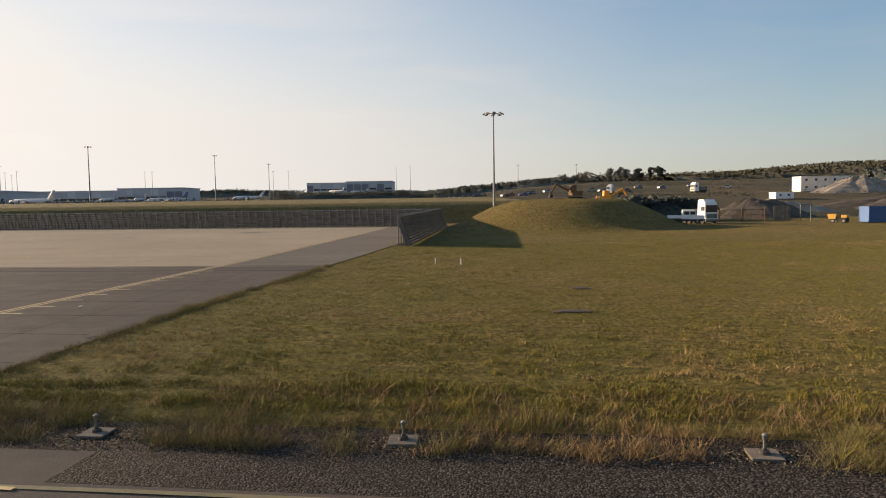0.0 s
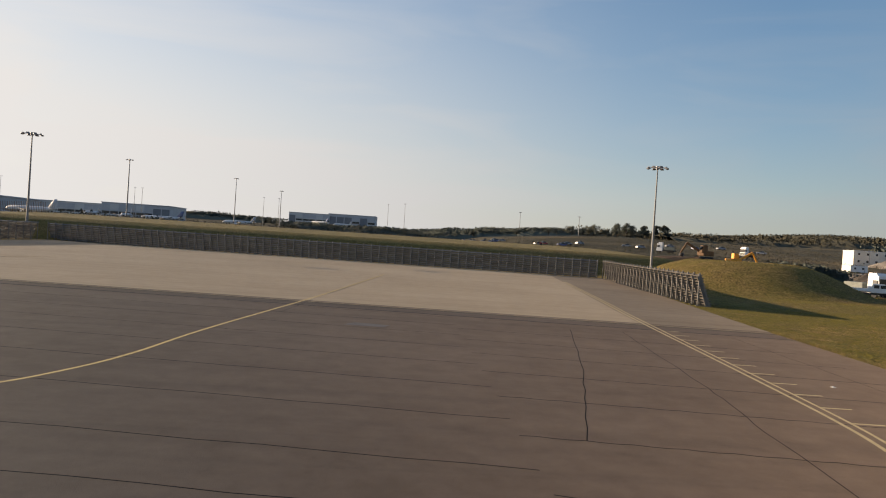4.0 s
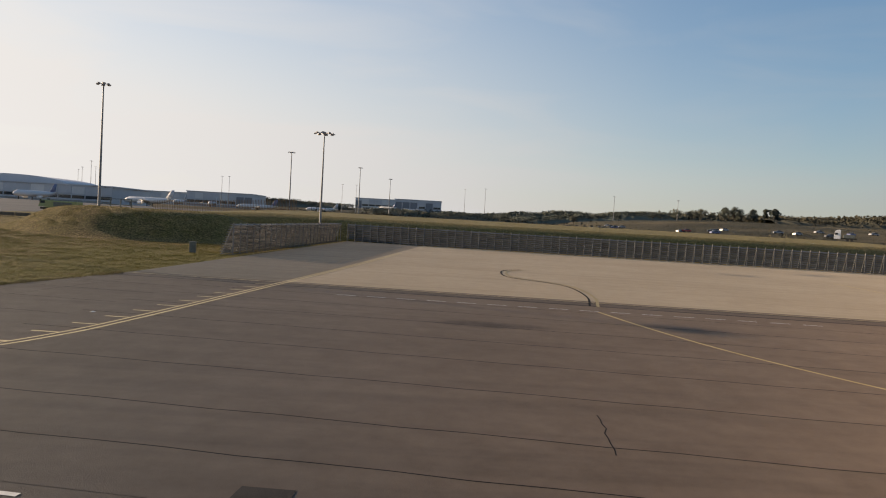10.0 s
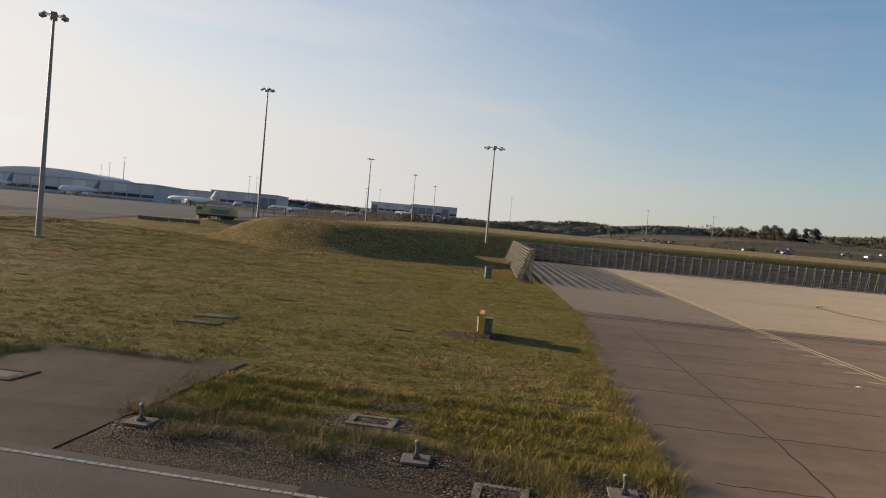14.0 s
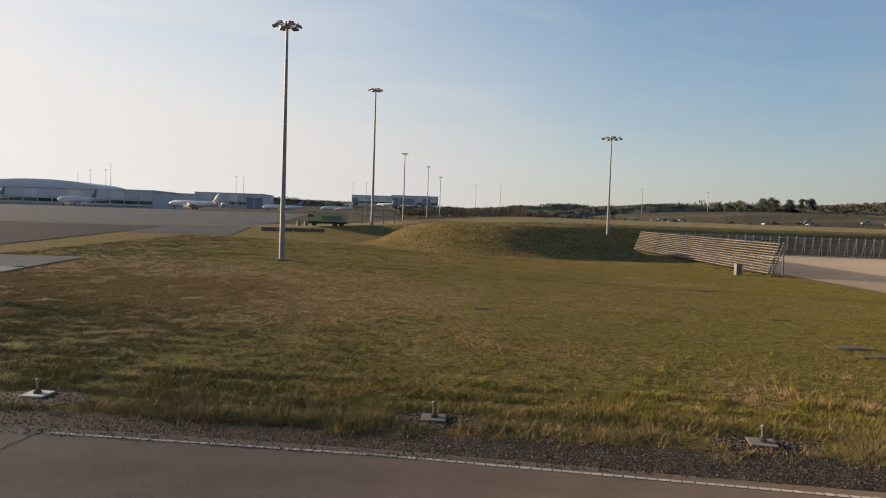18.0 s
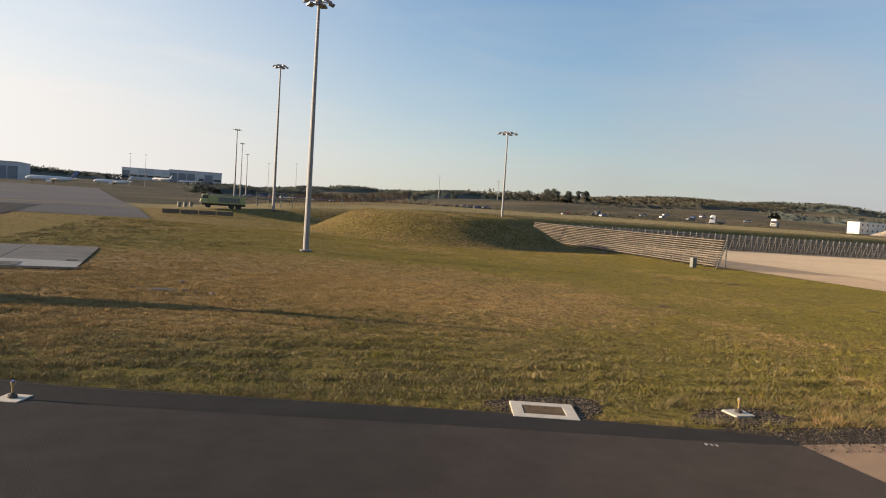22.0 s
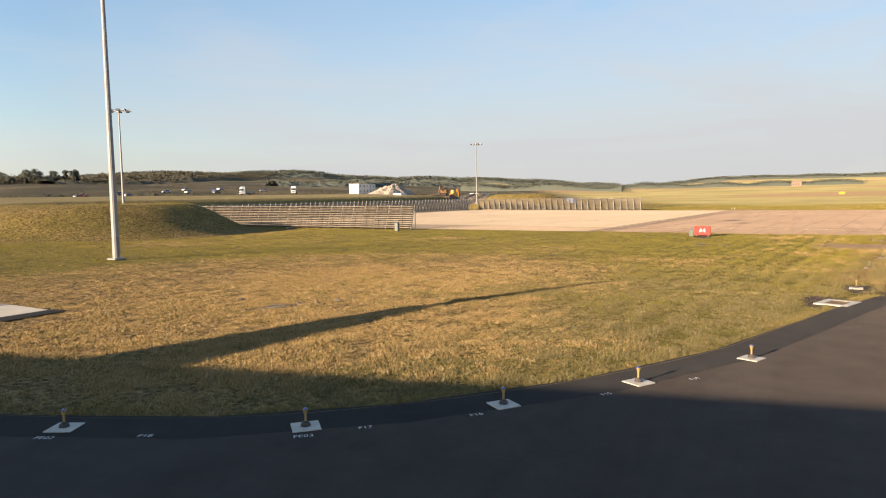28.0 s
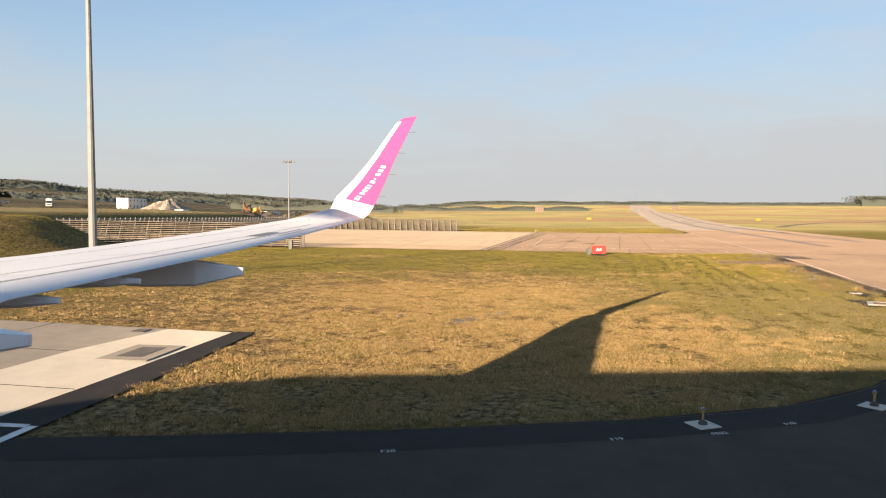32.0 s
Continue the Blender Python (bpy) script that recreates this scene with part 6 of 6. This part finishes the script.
def tree(x, y, hgt, wide, mat, label, seed, leaves=1500):
    rg = np.random.default_rng(seed)
    t = thing("tree", at_ground(x, y), label, "tree", "trees on the rise")
    bm = bmesh.new()
    tube(bm, 0.028 * hgt, 0.012 * hgt, -0.2, hgt * 0.62, 8)
    part("trunk", bm, M_BARK, t)
    lobes = []
    for k in range(9):
        a = rg.uniform(0, 2 * math.pi)
        z = hgt * rg.uniform(0.32, 0.86)
        r = wide * 0.5 * rg.uniform(0.2, 0.75) * (1.15 - abs(z / hgt - 0.5))
        lobes.append((r * math.cos(a), r * math.sin(a), z, rg.uniform(0.16, 0.27) * min(wide, hgt)))
        limb = cyl(0.011 * hgt, 0.004 * hgt, 0, 1.0, 6)
        tip_ = Vector((lobes[-1][0], lobes[-1][1], z - hgt * 0.30))
        mtx = tip_.to_track_quat("Z", "Y").to_matrix().to_4x4() @ Matrix.Diagonal((1, 1, tip_.length, 1))
        bmesh.ops.transform(limb, matrix=Matrix.Translation((0, 0, hgt * 0.30)) @ mtx, verts=limb.verts)
        part("limb", limb, M_BARK, t)
    lobes.append((0, 0, hgt * 0.84, 0.17 * wide))
    pts = []
    per = leaves // len(lobes)
    for cx, cy, cz, r in lobes:
        d = rg.normal(size=(per, 3))
        d /= np.linalg.norm(d, axis=1)[:, None]
        rad = r * rg.uniform(0.45, 1.12, size=(per, 1))
        pts.append(np.array([cx, cy, cz]) + d * rad * np.array([1, 1, 0.85]))
    pts = np.concatenate(pts)
    pts[:, 2] = np.clip(pts[:, 2], hgt * 0.1, hgt)
    leaf_cloud("crown", pts, rg.uniform(0.12, 0.32, len(pts)) * hgt / 10, mat, t, seed)
    return t


TREES = [(131, 540, 11, 13, 0), (140, 545, 11.5, 12, 0), (150, 536, 10, 9, 0), (156, 545, 11, 7, 1), (162, 541, 12, 7, 0), (167, 536, 12.5, 8, 0), (172, 542, 11, 6, 0),
         (95, 540, 7.5, 12, 1), (113, 540, 9.0, 12, 1), (108, 545, 8, 9, 1), (78, 545, 6, 9, 0), (122, 541, 6, 6, 0), (85, 548, 5.5, 7, 0), (103, 538, 6, 8, 1), (145, 548, 10, 10, 0),
         (20, 560, 8, 9, 1), (-35, 575, 8, 9, 0), (55, 560, 6, 8, 0)]
for k, (x, y, hh, ww, pale) in enumerate(TREES):
    tree(x, y, hh, ww, M_LEAFPALE if pale else M_LEAF, "pale leafy willow on the rise" if pale else "dark leafy tree on the rise", 40 + k)


def wood(name, line_pts, depth, hgt, count, mat, label, seed, size=0.9):
    """A belt of woodland along a line of points, uneven in height."""
    rg = np.random.default_rng(seed)
    p = np.array(line_pts, float)
    seg = np.r_[0, np.cumsum(np.linalg.norm(np.diff(p, axis=0), axis=1))]
    u = rg.uniform(0, seg[-1], count)
    x = np.interp(u, seg, p[:, 0]) + rg.uniform(-0.5, 0.5, count) * depth
    y = np.interp(u, seg, p[:, 1]) + rg.uniform(-0.5, 0.5, count) * depth
    k = 2 * math.pi / (hgt * 2.2)
    crown = 0.72 + 0.12 * np.sin(u * k + np.sin(u * k * 0.37) * 3) + 0.16 * np.sin(u * k * 0.23 + 1.3)
    z = height(x, y) + hgt * crown * rg.uniform(0.0, 1.0, count) ** 0.6
    ob = leaf_cloud(name, np.stack([x, y, z], 1), rg.uniform(0.4, 1.0, count) * size, mat, None, seed)
    # the closed canopy under the outer leaves
    us = np.arange(0, seg[-1], hgt * 0.3)
    v, f = [], []
    for i, w in enumerate(us):
        px, py = np.interp(w, seg, p[:, 0]), np.interp(w, seg, p[:, 1])
        d = np.array([np.interp(w + 1, seg, p[:, 0]) - np.interp(w - 1, seg, p[:, 0]), np.interp(w + 1, seg, p[:, 1]) - np.interp(w - 1, seg, p[:, 1])])
        d /= np.linalg.norm(d) + 1e-9
        top = hgt * (0.72 + 0.12 * math.sin(w * k + math.sin(w * k * 0.37) * 3) + 0.16 * math.sin(w * k * 0.23 + 1.3)) * rg.uniform(0.8, 0.98)
        for q, e in ((-0.6, 0.0), (-0.5, 0.62), (-0.2, 0.9), (0.2, 0.92), (0.5, 0.62), (0.6, 0.0)):
            cx, cy = px - d[1] * q * depth, py + d[0] * q * depth
            v.append((cx, cy, h1(cx, cy) + top * e * rg.uniform(0.85, 1.08) - 0.2))
        if i:
            f.extend(((i - 1) * 6 + c, (i - 1) * 6 + c + 1, i * 6 + c + 1, i * 6 + c) for c in range(5))
    raw("canopy", v, f, mat, ob, True)
    return tagged(ob, label, "woodland", kind="stuff")


wood("far_woods", [(-140, 640), (-60, 690), (40, 700), (140, 690), (200, 700)], 40, 9, 37400, M_LEAF, "belt of dark woodland beyond the airfield", 1, 0.75)
wood("far_woods", [(190, 690), (300, 720), (440, 760), (600, 800)], 130, 11, 37400, M_HEDGE, "wooded hill in the distance", 2, 0.99)
wood("far_woods", [(600, 800), (800, 700), (950, 560), (1050, 420)], 60, 12, 37400, M_LEAF, "distant belt of woods beyond the fields", 3, 1.16)
wood("far_woods", [(1050, 420), (1120, 200), (1160, 0), (1180, -300)], 50, 9, 30600, M_LEAF, "low distant woods along the skyline", 4, 1.16)
wood("far_woods", [(1180, -300), (1165, -430), (1140, -540)], 50, 7, 15300, M_LEAF, "low distant woods along the skyline", 23, 1.16)
wood("far_woods", [(1135, -540), (1120, -620), (1120, -800)], 50, 19, 15300, M_LEAF, "dark copse beyond the runway end", 5, 1.16)
wood("far_woods", [(-100, 1320), (60, 1250), (300, 1300), (600, 1350)], 60, 13, 23800, M_LEAF, "far wooded ridge", 6, 1.51)
wood("far_woods", [(-900, 1000), (-600, 1150), (-260, 1150)], 60, 12, 23800, M_LEAF, "far wooded ridge behind the terminal", 7, 1.39)
wood("hedge", [(372, 300), (390, 230), (402, 165)], 18, 8, 6800, M_LEAF, "dark hedgerow between stubble fields", 8, 0.58)
wood("hedge", [(560, 330), (600, 250), (640, 180)], 18, 9, 6800, M_LEAF, "belt of trees between pale fields", 21, 0.7)
wood("hedge", [(700, 190), (740, 60), (760, -30)], 16, 7, 6800, M_LEAF, "belt of trees between pale fields", 22, 0.7)
wood("hedge", [(260, 420), (330, 390), (420, 420), (520, 380)], 20, 6, 5100, M_LEAF, "dark hedgerow between stubble fields", 9, 0.7)
wood("hedge", [(34, 127), (42, 131), (51, 134)], 4, 5.0, 4420, M_LEAF, "dark overgrown hedge behind the works yard vehicles", 24, 0.26)
rg = np.random.default_rng(11)
n = 48000
sx, sy = rg.uniform(-136, 210, n), 152 + 330 * rg.uniform(0, 1, n) ** 1.6
keep = (np.sin(sx * 0.11 + np.sin(sy * 0.05) * 2) + np.sin(sy * 0.13 + sx * 0.03) + rg.uniform(-0.6, 0.6, n)) > 0.1
keep &= ~((sx > 14) & (sy < 215) & (sx < 125)) & (sy > 170)
sx, sy = sx[keep], sy[keep]
sz = height(sx, sy) + rg.uniform(0.02, 1.0, len(sx)) ** 2.0 * (0.7 + 0.7 * np.sin(sx * 0.3) * np.sin(sy * 0.21))
tagged(leaf_cloud("scrub", np.stack([sx, sy, sz], 1), rg.uniform(0.09, 0.24, len(sx)), M_HEDGE, None, 12), "brown and green scrub on the waste ground", "scrub", kind="stuff")

# ---- grass ----
def patchy(x, y, cell, seed):
    """Smooth random values between 0 and 1 over square cells."""
    g = np.random.default_rng(seed).uniform(0, 1, (512, 512))
    u, v = x / cell, y / cell
    i, j = np.floor(u).astype(int), np.floor(v).astype(int)
    a, b = u - i, v - j
    a, b = a * a * (3 - 2 * a), b * b * (3 - 2 * b)
    i, j, i1, j1 = i % 512, j % 512, (i + 1) % 512, (j + 1) % 512
    return (g[i, j] * (1 - a) + g[i1, j] * a) * (1 - b) + (g[i, j1] * (1 - a) + g[i1, j1] * a) * b


def dryness(x, y):
    r = ((x + 157) / 27) ** 2 + ((y - 59.5) / 18) ** 2
    return np.clip(1.15 - r, 0, 1) * 0.93 + 0.7 * (patchy(x, y, 9.0, 1) - 0.5) + 0.55 * (patchy(x, y, 2.2, 2) - 0.5) + 0.35 * (patchy(x, y, 0.7, 6) - 0.5) + 0.10 + np.where(x > -40, 0.06 + 0.55 * (patchy(x, y, 3.6, 17) - 0.45), 0.0) + 0.15 * np.clip((y - 75) / 25, 0, 1)


EDGE_X = np.array([p[0] for p in turnoff_edge[::-1]])
EDGE_Y = np.array([p[1] for p in turnoff_edge[::-1]])


def verge(x):
    """How far from the runway's axis the grass begins."""
    return np.interp(x, [-150, -134, -115, -109.4, -107.6, -104, -100, -10], [13.2, 13.0, 12.5, 12.5, 11.25, 11.2, 12.1, 11.9])


def paved_here(x, y):
    """Whether a place lies on pavement, so that no grass grows there."""
    n_ = x * math.sin(RUN) + y * math.cos(RUN)
    out = n_ < verge(x) + 0.22 * np.sin(x * 1.7) + 0.16 * np.sin(x * 4.1)
    left = np.interp(y, [24.5, 30, 38, 48, 57, 69, 80], [-105.6, -105, -104.2, -102.8, -101.3, -101.0, -101.6])
    right = np.interp(y, [13, 18, 29, 38, 46.8, 62, 71, 120], [-12.6, -12.4, -11.4, -10.2, -9, -7.2, -5.4, 1.0])
    ragged = 0.5 * (patchy(x, y, 0.6, 21) - 0.3)
    out |= (x > left + ragged) & (x < right - ragged)
    out |= (x < -146.0) & (y < np.interp(x, EDGE_X, EDGE_Y) + 0.15)
    out |= (x < -163.8) & (y > 62.7) & (y < 75.2)
    out |= (x < -176.2)
    rag = 0.22 * np.sin(x * 5.3 + y * 3.7) + 0.16 * np.sin(x * 11 - y * 7)
    out |= (x > -122.6 + (y - 28) * 0.12 + rag) & (x < -116.5 + (y - 28) * 0.12 + rag) & (y > 26) & (y < 35.0 - (x + 122) * 0.1 + rag)
    for cx, cy, rx, ry in BARE:
        out |= ((x - cx) / (rx * 0.85)) ** 2 + ((y - cy) / (ry * 0.85)) ** 2 < 1
    return out


def blades(name, x, y, hgt, wide, mat, label, seed, per=9, spread=0.15):
    """Tufts of narrow upright blades."""
    rg = np.random.default_rng(seed)
    n = len(x) * per
    bx = np.repeat(x, per) + rg.normal(0, spread, n)
    by = np.repeat(y, per) + rg.normal(0, spread, n)
    hh = np.repeat(hgt, per) * rg.uniform(0.5, 1.15, n)
    ww = np.repeat(wide, per)
    a = rg.uniform(0, 2 * math.pi, n)
    z = height(bx, by) - 0.03
    lean = rg.normal(0, 0.7, (n, 2)) * hh[:, None]
    q = np.empty((n, 3, 3))
    q[:, 0] = np.stack([bx - np.cos(a) * ww, by - np.sin(a) * ww, z], 1)
    q[:, 1] = np.stack([bx + np.cos(a) * ww, by + np.sin(a) * ww, z], 1)
    q[:, 2] = np.stack([bx + lean[:, 0], by + lean[:, 1], z + hh], 1)
    me = bpy.data.meshes.new(name)
    me.vertices.add(n * 3)
    me.vertices.foreach_set("co", q.reshape(-1).astype(np.float32))
    me.loops.add(n * 3)
    me.loops.foreach_set("vertex_index", np.arange(n * 3, dtype=np.int32))
    me.polygons.add(n)
    me.polygons.foreach_set("loop_start", np.arange(0, n * 3, 3, dtype=np.int32))
    me.polygons.foreach_set("loop_total", np.full(n, 3, dtype=np.int32))
    me.update()
    me.materials.append(mat)
    return tagged(new(name, me), label, "grass", kind="stuff")


def mown(x, y):
    """Wavering mown rows along the runway, fading inland."""
    n_ = x * math.sin(RUN) + y * math.cos(RUN)
    return np.sin(n_ * 4.6 + 2.6 * patchy(x, y, 3.5, 31) + 1.2 * patchy(x, y, 1.1, 32)) * np.clip((30 - n_) / 10, 0, 1)


def meadow(seed, x, y, per=9):
    """Grass at the given places where nothing is paved."""
    rg = np.random.default_rng(seed)
    ok = ~paved_here(x, y)
    x, y = x[ok], y[ok]
    clump = patchy(x, y, 0.5, 3) * 0.6 + patchy(x, y, 1.7, 4) * 0.4
    row = mown(x, y)
    # the thin dull turf of the west passes gradually into the rows of the east
    west = np.clip((-132.0 - 0.35 * (y - 45) - x + 14 * (patchy(x, y, 7.0, 5) - 0.5)) / 24.0, 0, 1)
    ok = clump + (0.24 - 0.18 * west) * row > rg.uniform(0.0, 1.0, len(x)) * (0.57 - 0.15 * west) + 0.05 + 0.15 * west
    x, y, clump, west = x[ok], y[ok], clump[ok], west[ok]
    dull = rg.uniform(0, 1, len(x)) < west
    n_ = x * math.sin(RUN) + y * math.cos(RUN)
    start = np.where(x < -146, np.interp(x, EDGE_X, EDGE_Y), (verge(x) - x * math.sin(RUN)) / math.cos(RUN))
    rank = np.exp(-((y - start) / 1.9) ** 2) * np.where(x < -148, 0.35, 1.0)
    rough = rank * rg.uniform(0, 1, len(x)) > 0.17
    rows = 0.95 + 0.36 * mown(x, y)
    big = rg.uniform(0, 1, len(x)) < 0.14
    hgt = (0.035 + 0.24 * clump ** 2.2 * rg.uniform(0.5, 1.2, len(x)) + 0.07 * big) * rows * (1 + np.where(x > -100, 2.3, 0.8) * rank * (0.4 + clump))
    wide = (1 - 0.45 * np.clip(rank * 2, 0, 1)) * np.where(dull, 0.011, 0.0075) + np.where(dull, 0.00024, 0.00014) * np.clip(n_ - 11.8 - 12 * dull, 0, 80)
    hgt = hgt * (0.92 - 0.4 * west)
    # the mown ground further in is shorter and more even
    inner = np.clip((n_ - 17.0) / 14.0, 0, 1) * (1 - west)
    hgt = hgt * (1 - 0.5 * inner)
    big &= rg.uniform(0, 1, len(x)) > inner
    d = dryness(x, y) + rg.normal(0, 1.0, len(x)) * (0.09 + 0.12 * west) - 0.20 * (rank > 0.15) * (x < -148)
    r = rg.uniform(0, 1, len(x))
    # dark weeds crowd the row troughs, partly standing in for tuft shade
    low = mown(x, y) < -0.1
    weed = np.where(dull, (patchy(x, y, 0.5, 9) < 0.42) & (r < 0.45), (patchy(x, y, 0.8, 9) < np.where(low, 0.46, 0.27)) & (r < np.where(low, 0.6, 0.4))) & ~big
    pale = (r > np.where(dull, 0.90, 0.985)) & (d > 0.3)
    green = (d < 0.42) & ~weed & ~pale
    dry = ~green & ~weed & ~pale
    for name, mat, label, sel in (("grass", M_BLADE, "green airfield grass in uneven tufts", green & ~dull & ~rough), ("grass", M_OLIVE, "dull olive grass in low uneven tufts", green & (dull | rough)), ("dry_grass", M_STRAW, "dry straw-coloured grass in uneven tufts", dry),
                                  ("weeds", M_WEED, "dark green low weeds among the grass", weed), ("bleached_grass", M_PALESTRAW, "bleached pale stalks among the grass", pale)):
        a, b = sel & ~big, sel & big
        seed += 10
        if a.any():
            blades(name, x[a], y[a], hgt[a], wide[a], mat, label, seed, per)
        if b.any():
            blades(name, x[b], y[b], hgt[b] * 1.15, wide[b], mat, label, seed + 5, per * 2, 0.07)


def strip_places(seed, s0, s1, deep, count, power=1.7):
    """Places between two stations along the runway, thickest beside it."""
    rg = np.random.default_rng(seed)
    s = rg.uniform(s0, s1, count)
    n_ = 11.8 + deep * rg.uniform(0, 1, count) ** power
    return -s * math.cos(RUN) + n_ * math.sin(RUN), s * math.sin(RUN) + n_ * math.cos(RUN)


def block_places(seed, x0, x1, y0, y1, count):
    rg = np.random.default_rng(seed)
    return rg.uniform(x0, x1, count) + rg.normal(0, 3.0, count), rg.uniform(y0, y1, count) + rg.normal(0, 2.5, count)


meadow(1, *strip_places(1, -48, 15, 62, 60000))
meadow(3, *strip_places(3, 100, 180, 76, 120000, 1.3))
meadow(5, *strip_places(5, -48, 15, 5, 10000, 1.0))
meadow(7, *strip_places(7, 104, 150, 6, 26000, 1.0), 12)
meadow(9, *block_places(9, -176, -146, 34, 63, 90000))
meadow(11, *block_places(11, -147, -102, 92, 131, 16000), 7)
meadow(13, *block_places(13, 0, 45, 88, 127, 12000), 7)


def edge_tufts(seed, line, count, tall, wander=0.16):
    """Ragged tussocks leaning over the edge of the pavement."""
    rg = np.random.default_rng(seed)
    k = rg.uniform(0, len(line) - 1.001, count)
    i = k.astype(int)
    p = np.array(line)
    x, y = (p[i] + (p[i + 1] - p[i]) * (k - i)[:, None]).T
    ok = patchy(x, y, 1.3, seed + 1) * 0.6 + patchy(x, y, 0.45, seed + 2) * 0.4 > rg.uniform(0.25, 0.75, count)
    x, y = x[ok] + rg.normal(0, wander, ok.sum()), y[ok] + rg.normal(0, wander, ok.sum())
    h = tall * (0.3 + 0.8 * patchy(x, y, 0.8, seed + 3)) * rg.uniform(0.5, 1.1, len(x))
    pick = rg.uniform(0, 1, len(x)) + 0.5 * (patchy(x, y, 1.9, seed + 4) - 0.5)
    for mat, label, sel in ((M_OLIVE, "dull olive tussocks over the pavement edge", pick < 0.5), (M_STRAW, "dry straw tussocks over the pavement edge", (pick >= 0.5) & (pick < 0.72)), (M_BLADE, "green tussocks over the pavement edge", pick >= 0.72)):
        blades("edge_tussocks", x[sel], y[sel], h[sel], np.full(sel.sum(), 0.006), mat, label, seed + 6, 12, 0.09)


edge_tufts(41, [(-12.45, 13.4), (-12.2, 18), (-11.7, 24), (-11.2, 29), (-10.6, 34), (-10.0, 38), (-9.0, 44), (-8.4, 50)], 2600, 0.34)
edge_tufts(51, [(-106.0, 25.2), (-105.2, 30), (-104.8, 34), (-104.3, 38), (-103.6, 43), (-102.9, 48), (-102.1, 53), (-101.4, 57)], 2400, 0.30)
edge_tufts(61, [(-122.5, 29.6), (-122.2, 32), (-121.8, 34.6), (-119.5, 34.5), (-117.0, 34.2), (-116.4, 32), (-116.6, 29)], 1100, 0.24)
edge_tufts(71, [(-147.6, 33.0), (-149.2, 33.8), (-153.5, 35.5), (-157, 36.8), (-161, 38.3), (-165.4, 40.9), (-169, 44), (-171.2, 47), (-172.7, 50.6), (-174, 55.2), (-175, 59.6)], 2600, 0.13)

edge_tufts(81, [(-106.5, 25.4), (-107.1, 25.5), (-107.7, 25.7), (-107.6, 26.4), (-107.9, 27.2)], 1300, 0.32, 0.22)

# rust-brown seed heads standing in drifts beside the runway
for seed, s0, s1, count in ((31, -46, 14, 5200), (33, 104, 148, 1700)):
    x, y = strip_places(seed, s0, s1, 4.2, count, 1.6)
    rg = np.random.default_rng(seed + 1)
    ok = ~paved_here(x, y) & (patchy(x, y, 2.4, 14) > 0.46) & (patchy(x, y, 0.6, 15) > 0.35)
    x, y = x[ok], y[ok]
    blades("seed_heads", x, y, rg.uniform(0.18, 0.38, len(x)), np.full(len(x), 0.008), M_SEED, "rust-brown grass seed heads beside the runway", seed, 7, 0.09)

# loose stones on the verge
rg = np.random.default_rng(77)
n = 15000
s = np.where(rg.uniform(0, 1, n) < 0.55, rg.uniform(104, 149, n), rg.uniform(-30, 14, n))
n_ = 11.62 + 1.5 * rg.uniform(0, 1, n) ** 1.4
sx, sy = -s * math.cos(RUN) + n_ * math.sin(RUN), s * math.sin(RUN) + n_ * math.cos(RUN)
for cx, cy, rx, ry in BARE:
    q = rg.normal(0, 0.4, (170, 2))
    sx, sy = np.r_[sx, cx + q[:, 0] * rx], np.r_[sy, cy + q[:, 1] * ry]
q = rg.normal(0, 0.5, (260, 2))
sx, sy = np.r_[sx, -150.4 + q[:, 0] * 1.9], np.r_[sy, 35.1 + q[:, 1] * 0.7]
keep = (sx < -105.9) | (sx > -12.3)
keep &= ~((sx > -122.7) & (sx < -116.2) & (sy > 27.6 - (sx + 122) * 0.12))
sx, sy = sx[keep], sy[keep]
M_STONE = leafy("verge_stones", (0.040, 0.033, 0.026), (0.135, 0.112, 0.090))
tagged(leaf_cloud("verge_stones", np.stack([sx, sy, 0.012 + rg.uniform(0, 0.02, len(sx))], 1), rg.uniform(0.008, 0.020, len(sx)), M_STONE, None, 78), "loose grey stones along the runway edge", "gravel", kind="stuff")
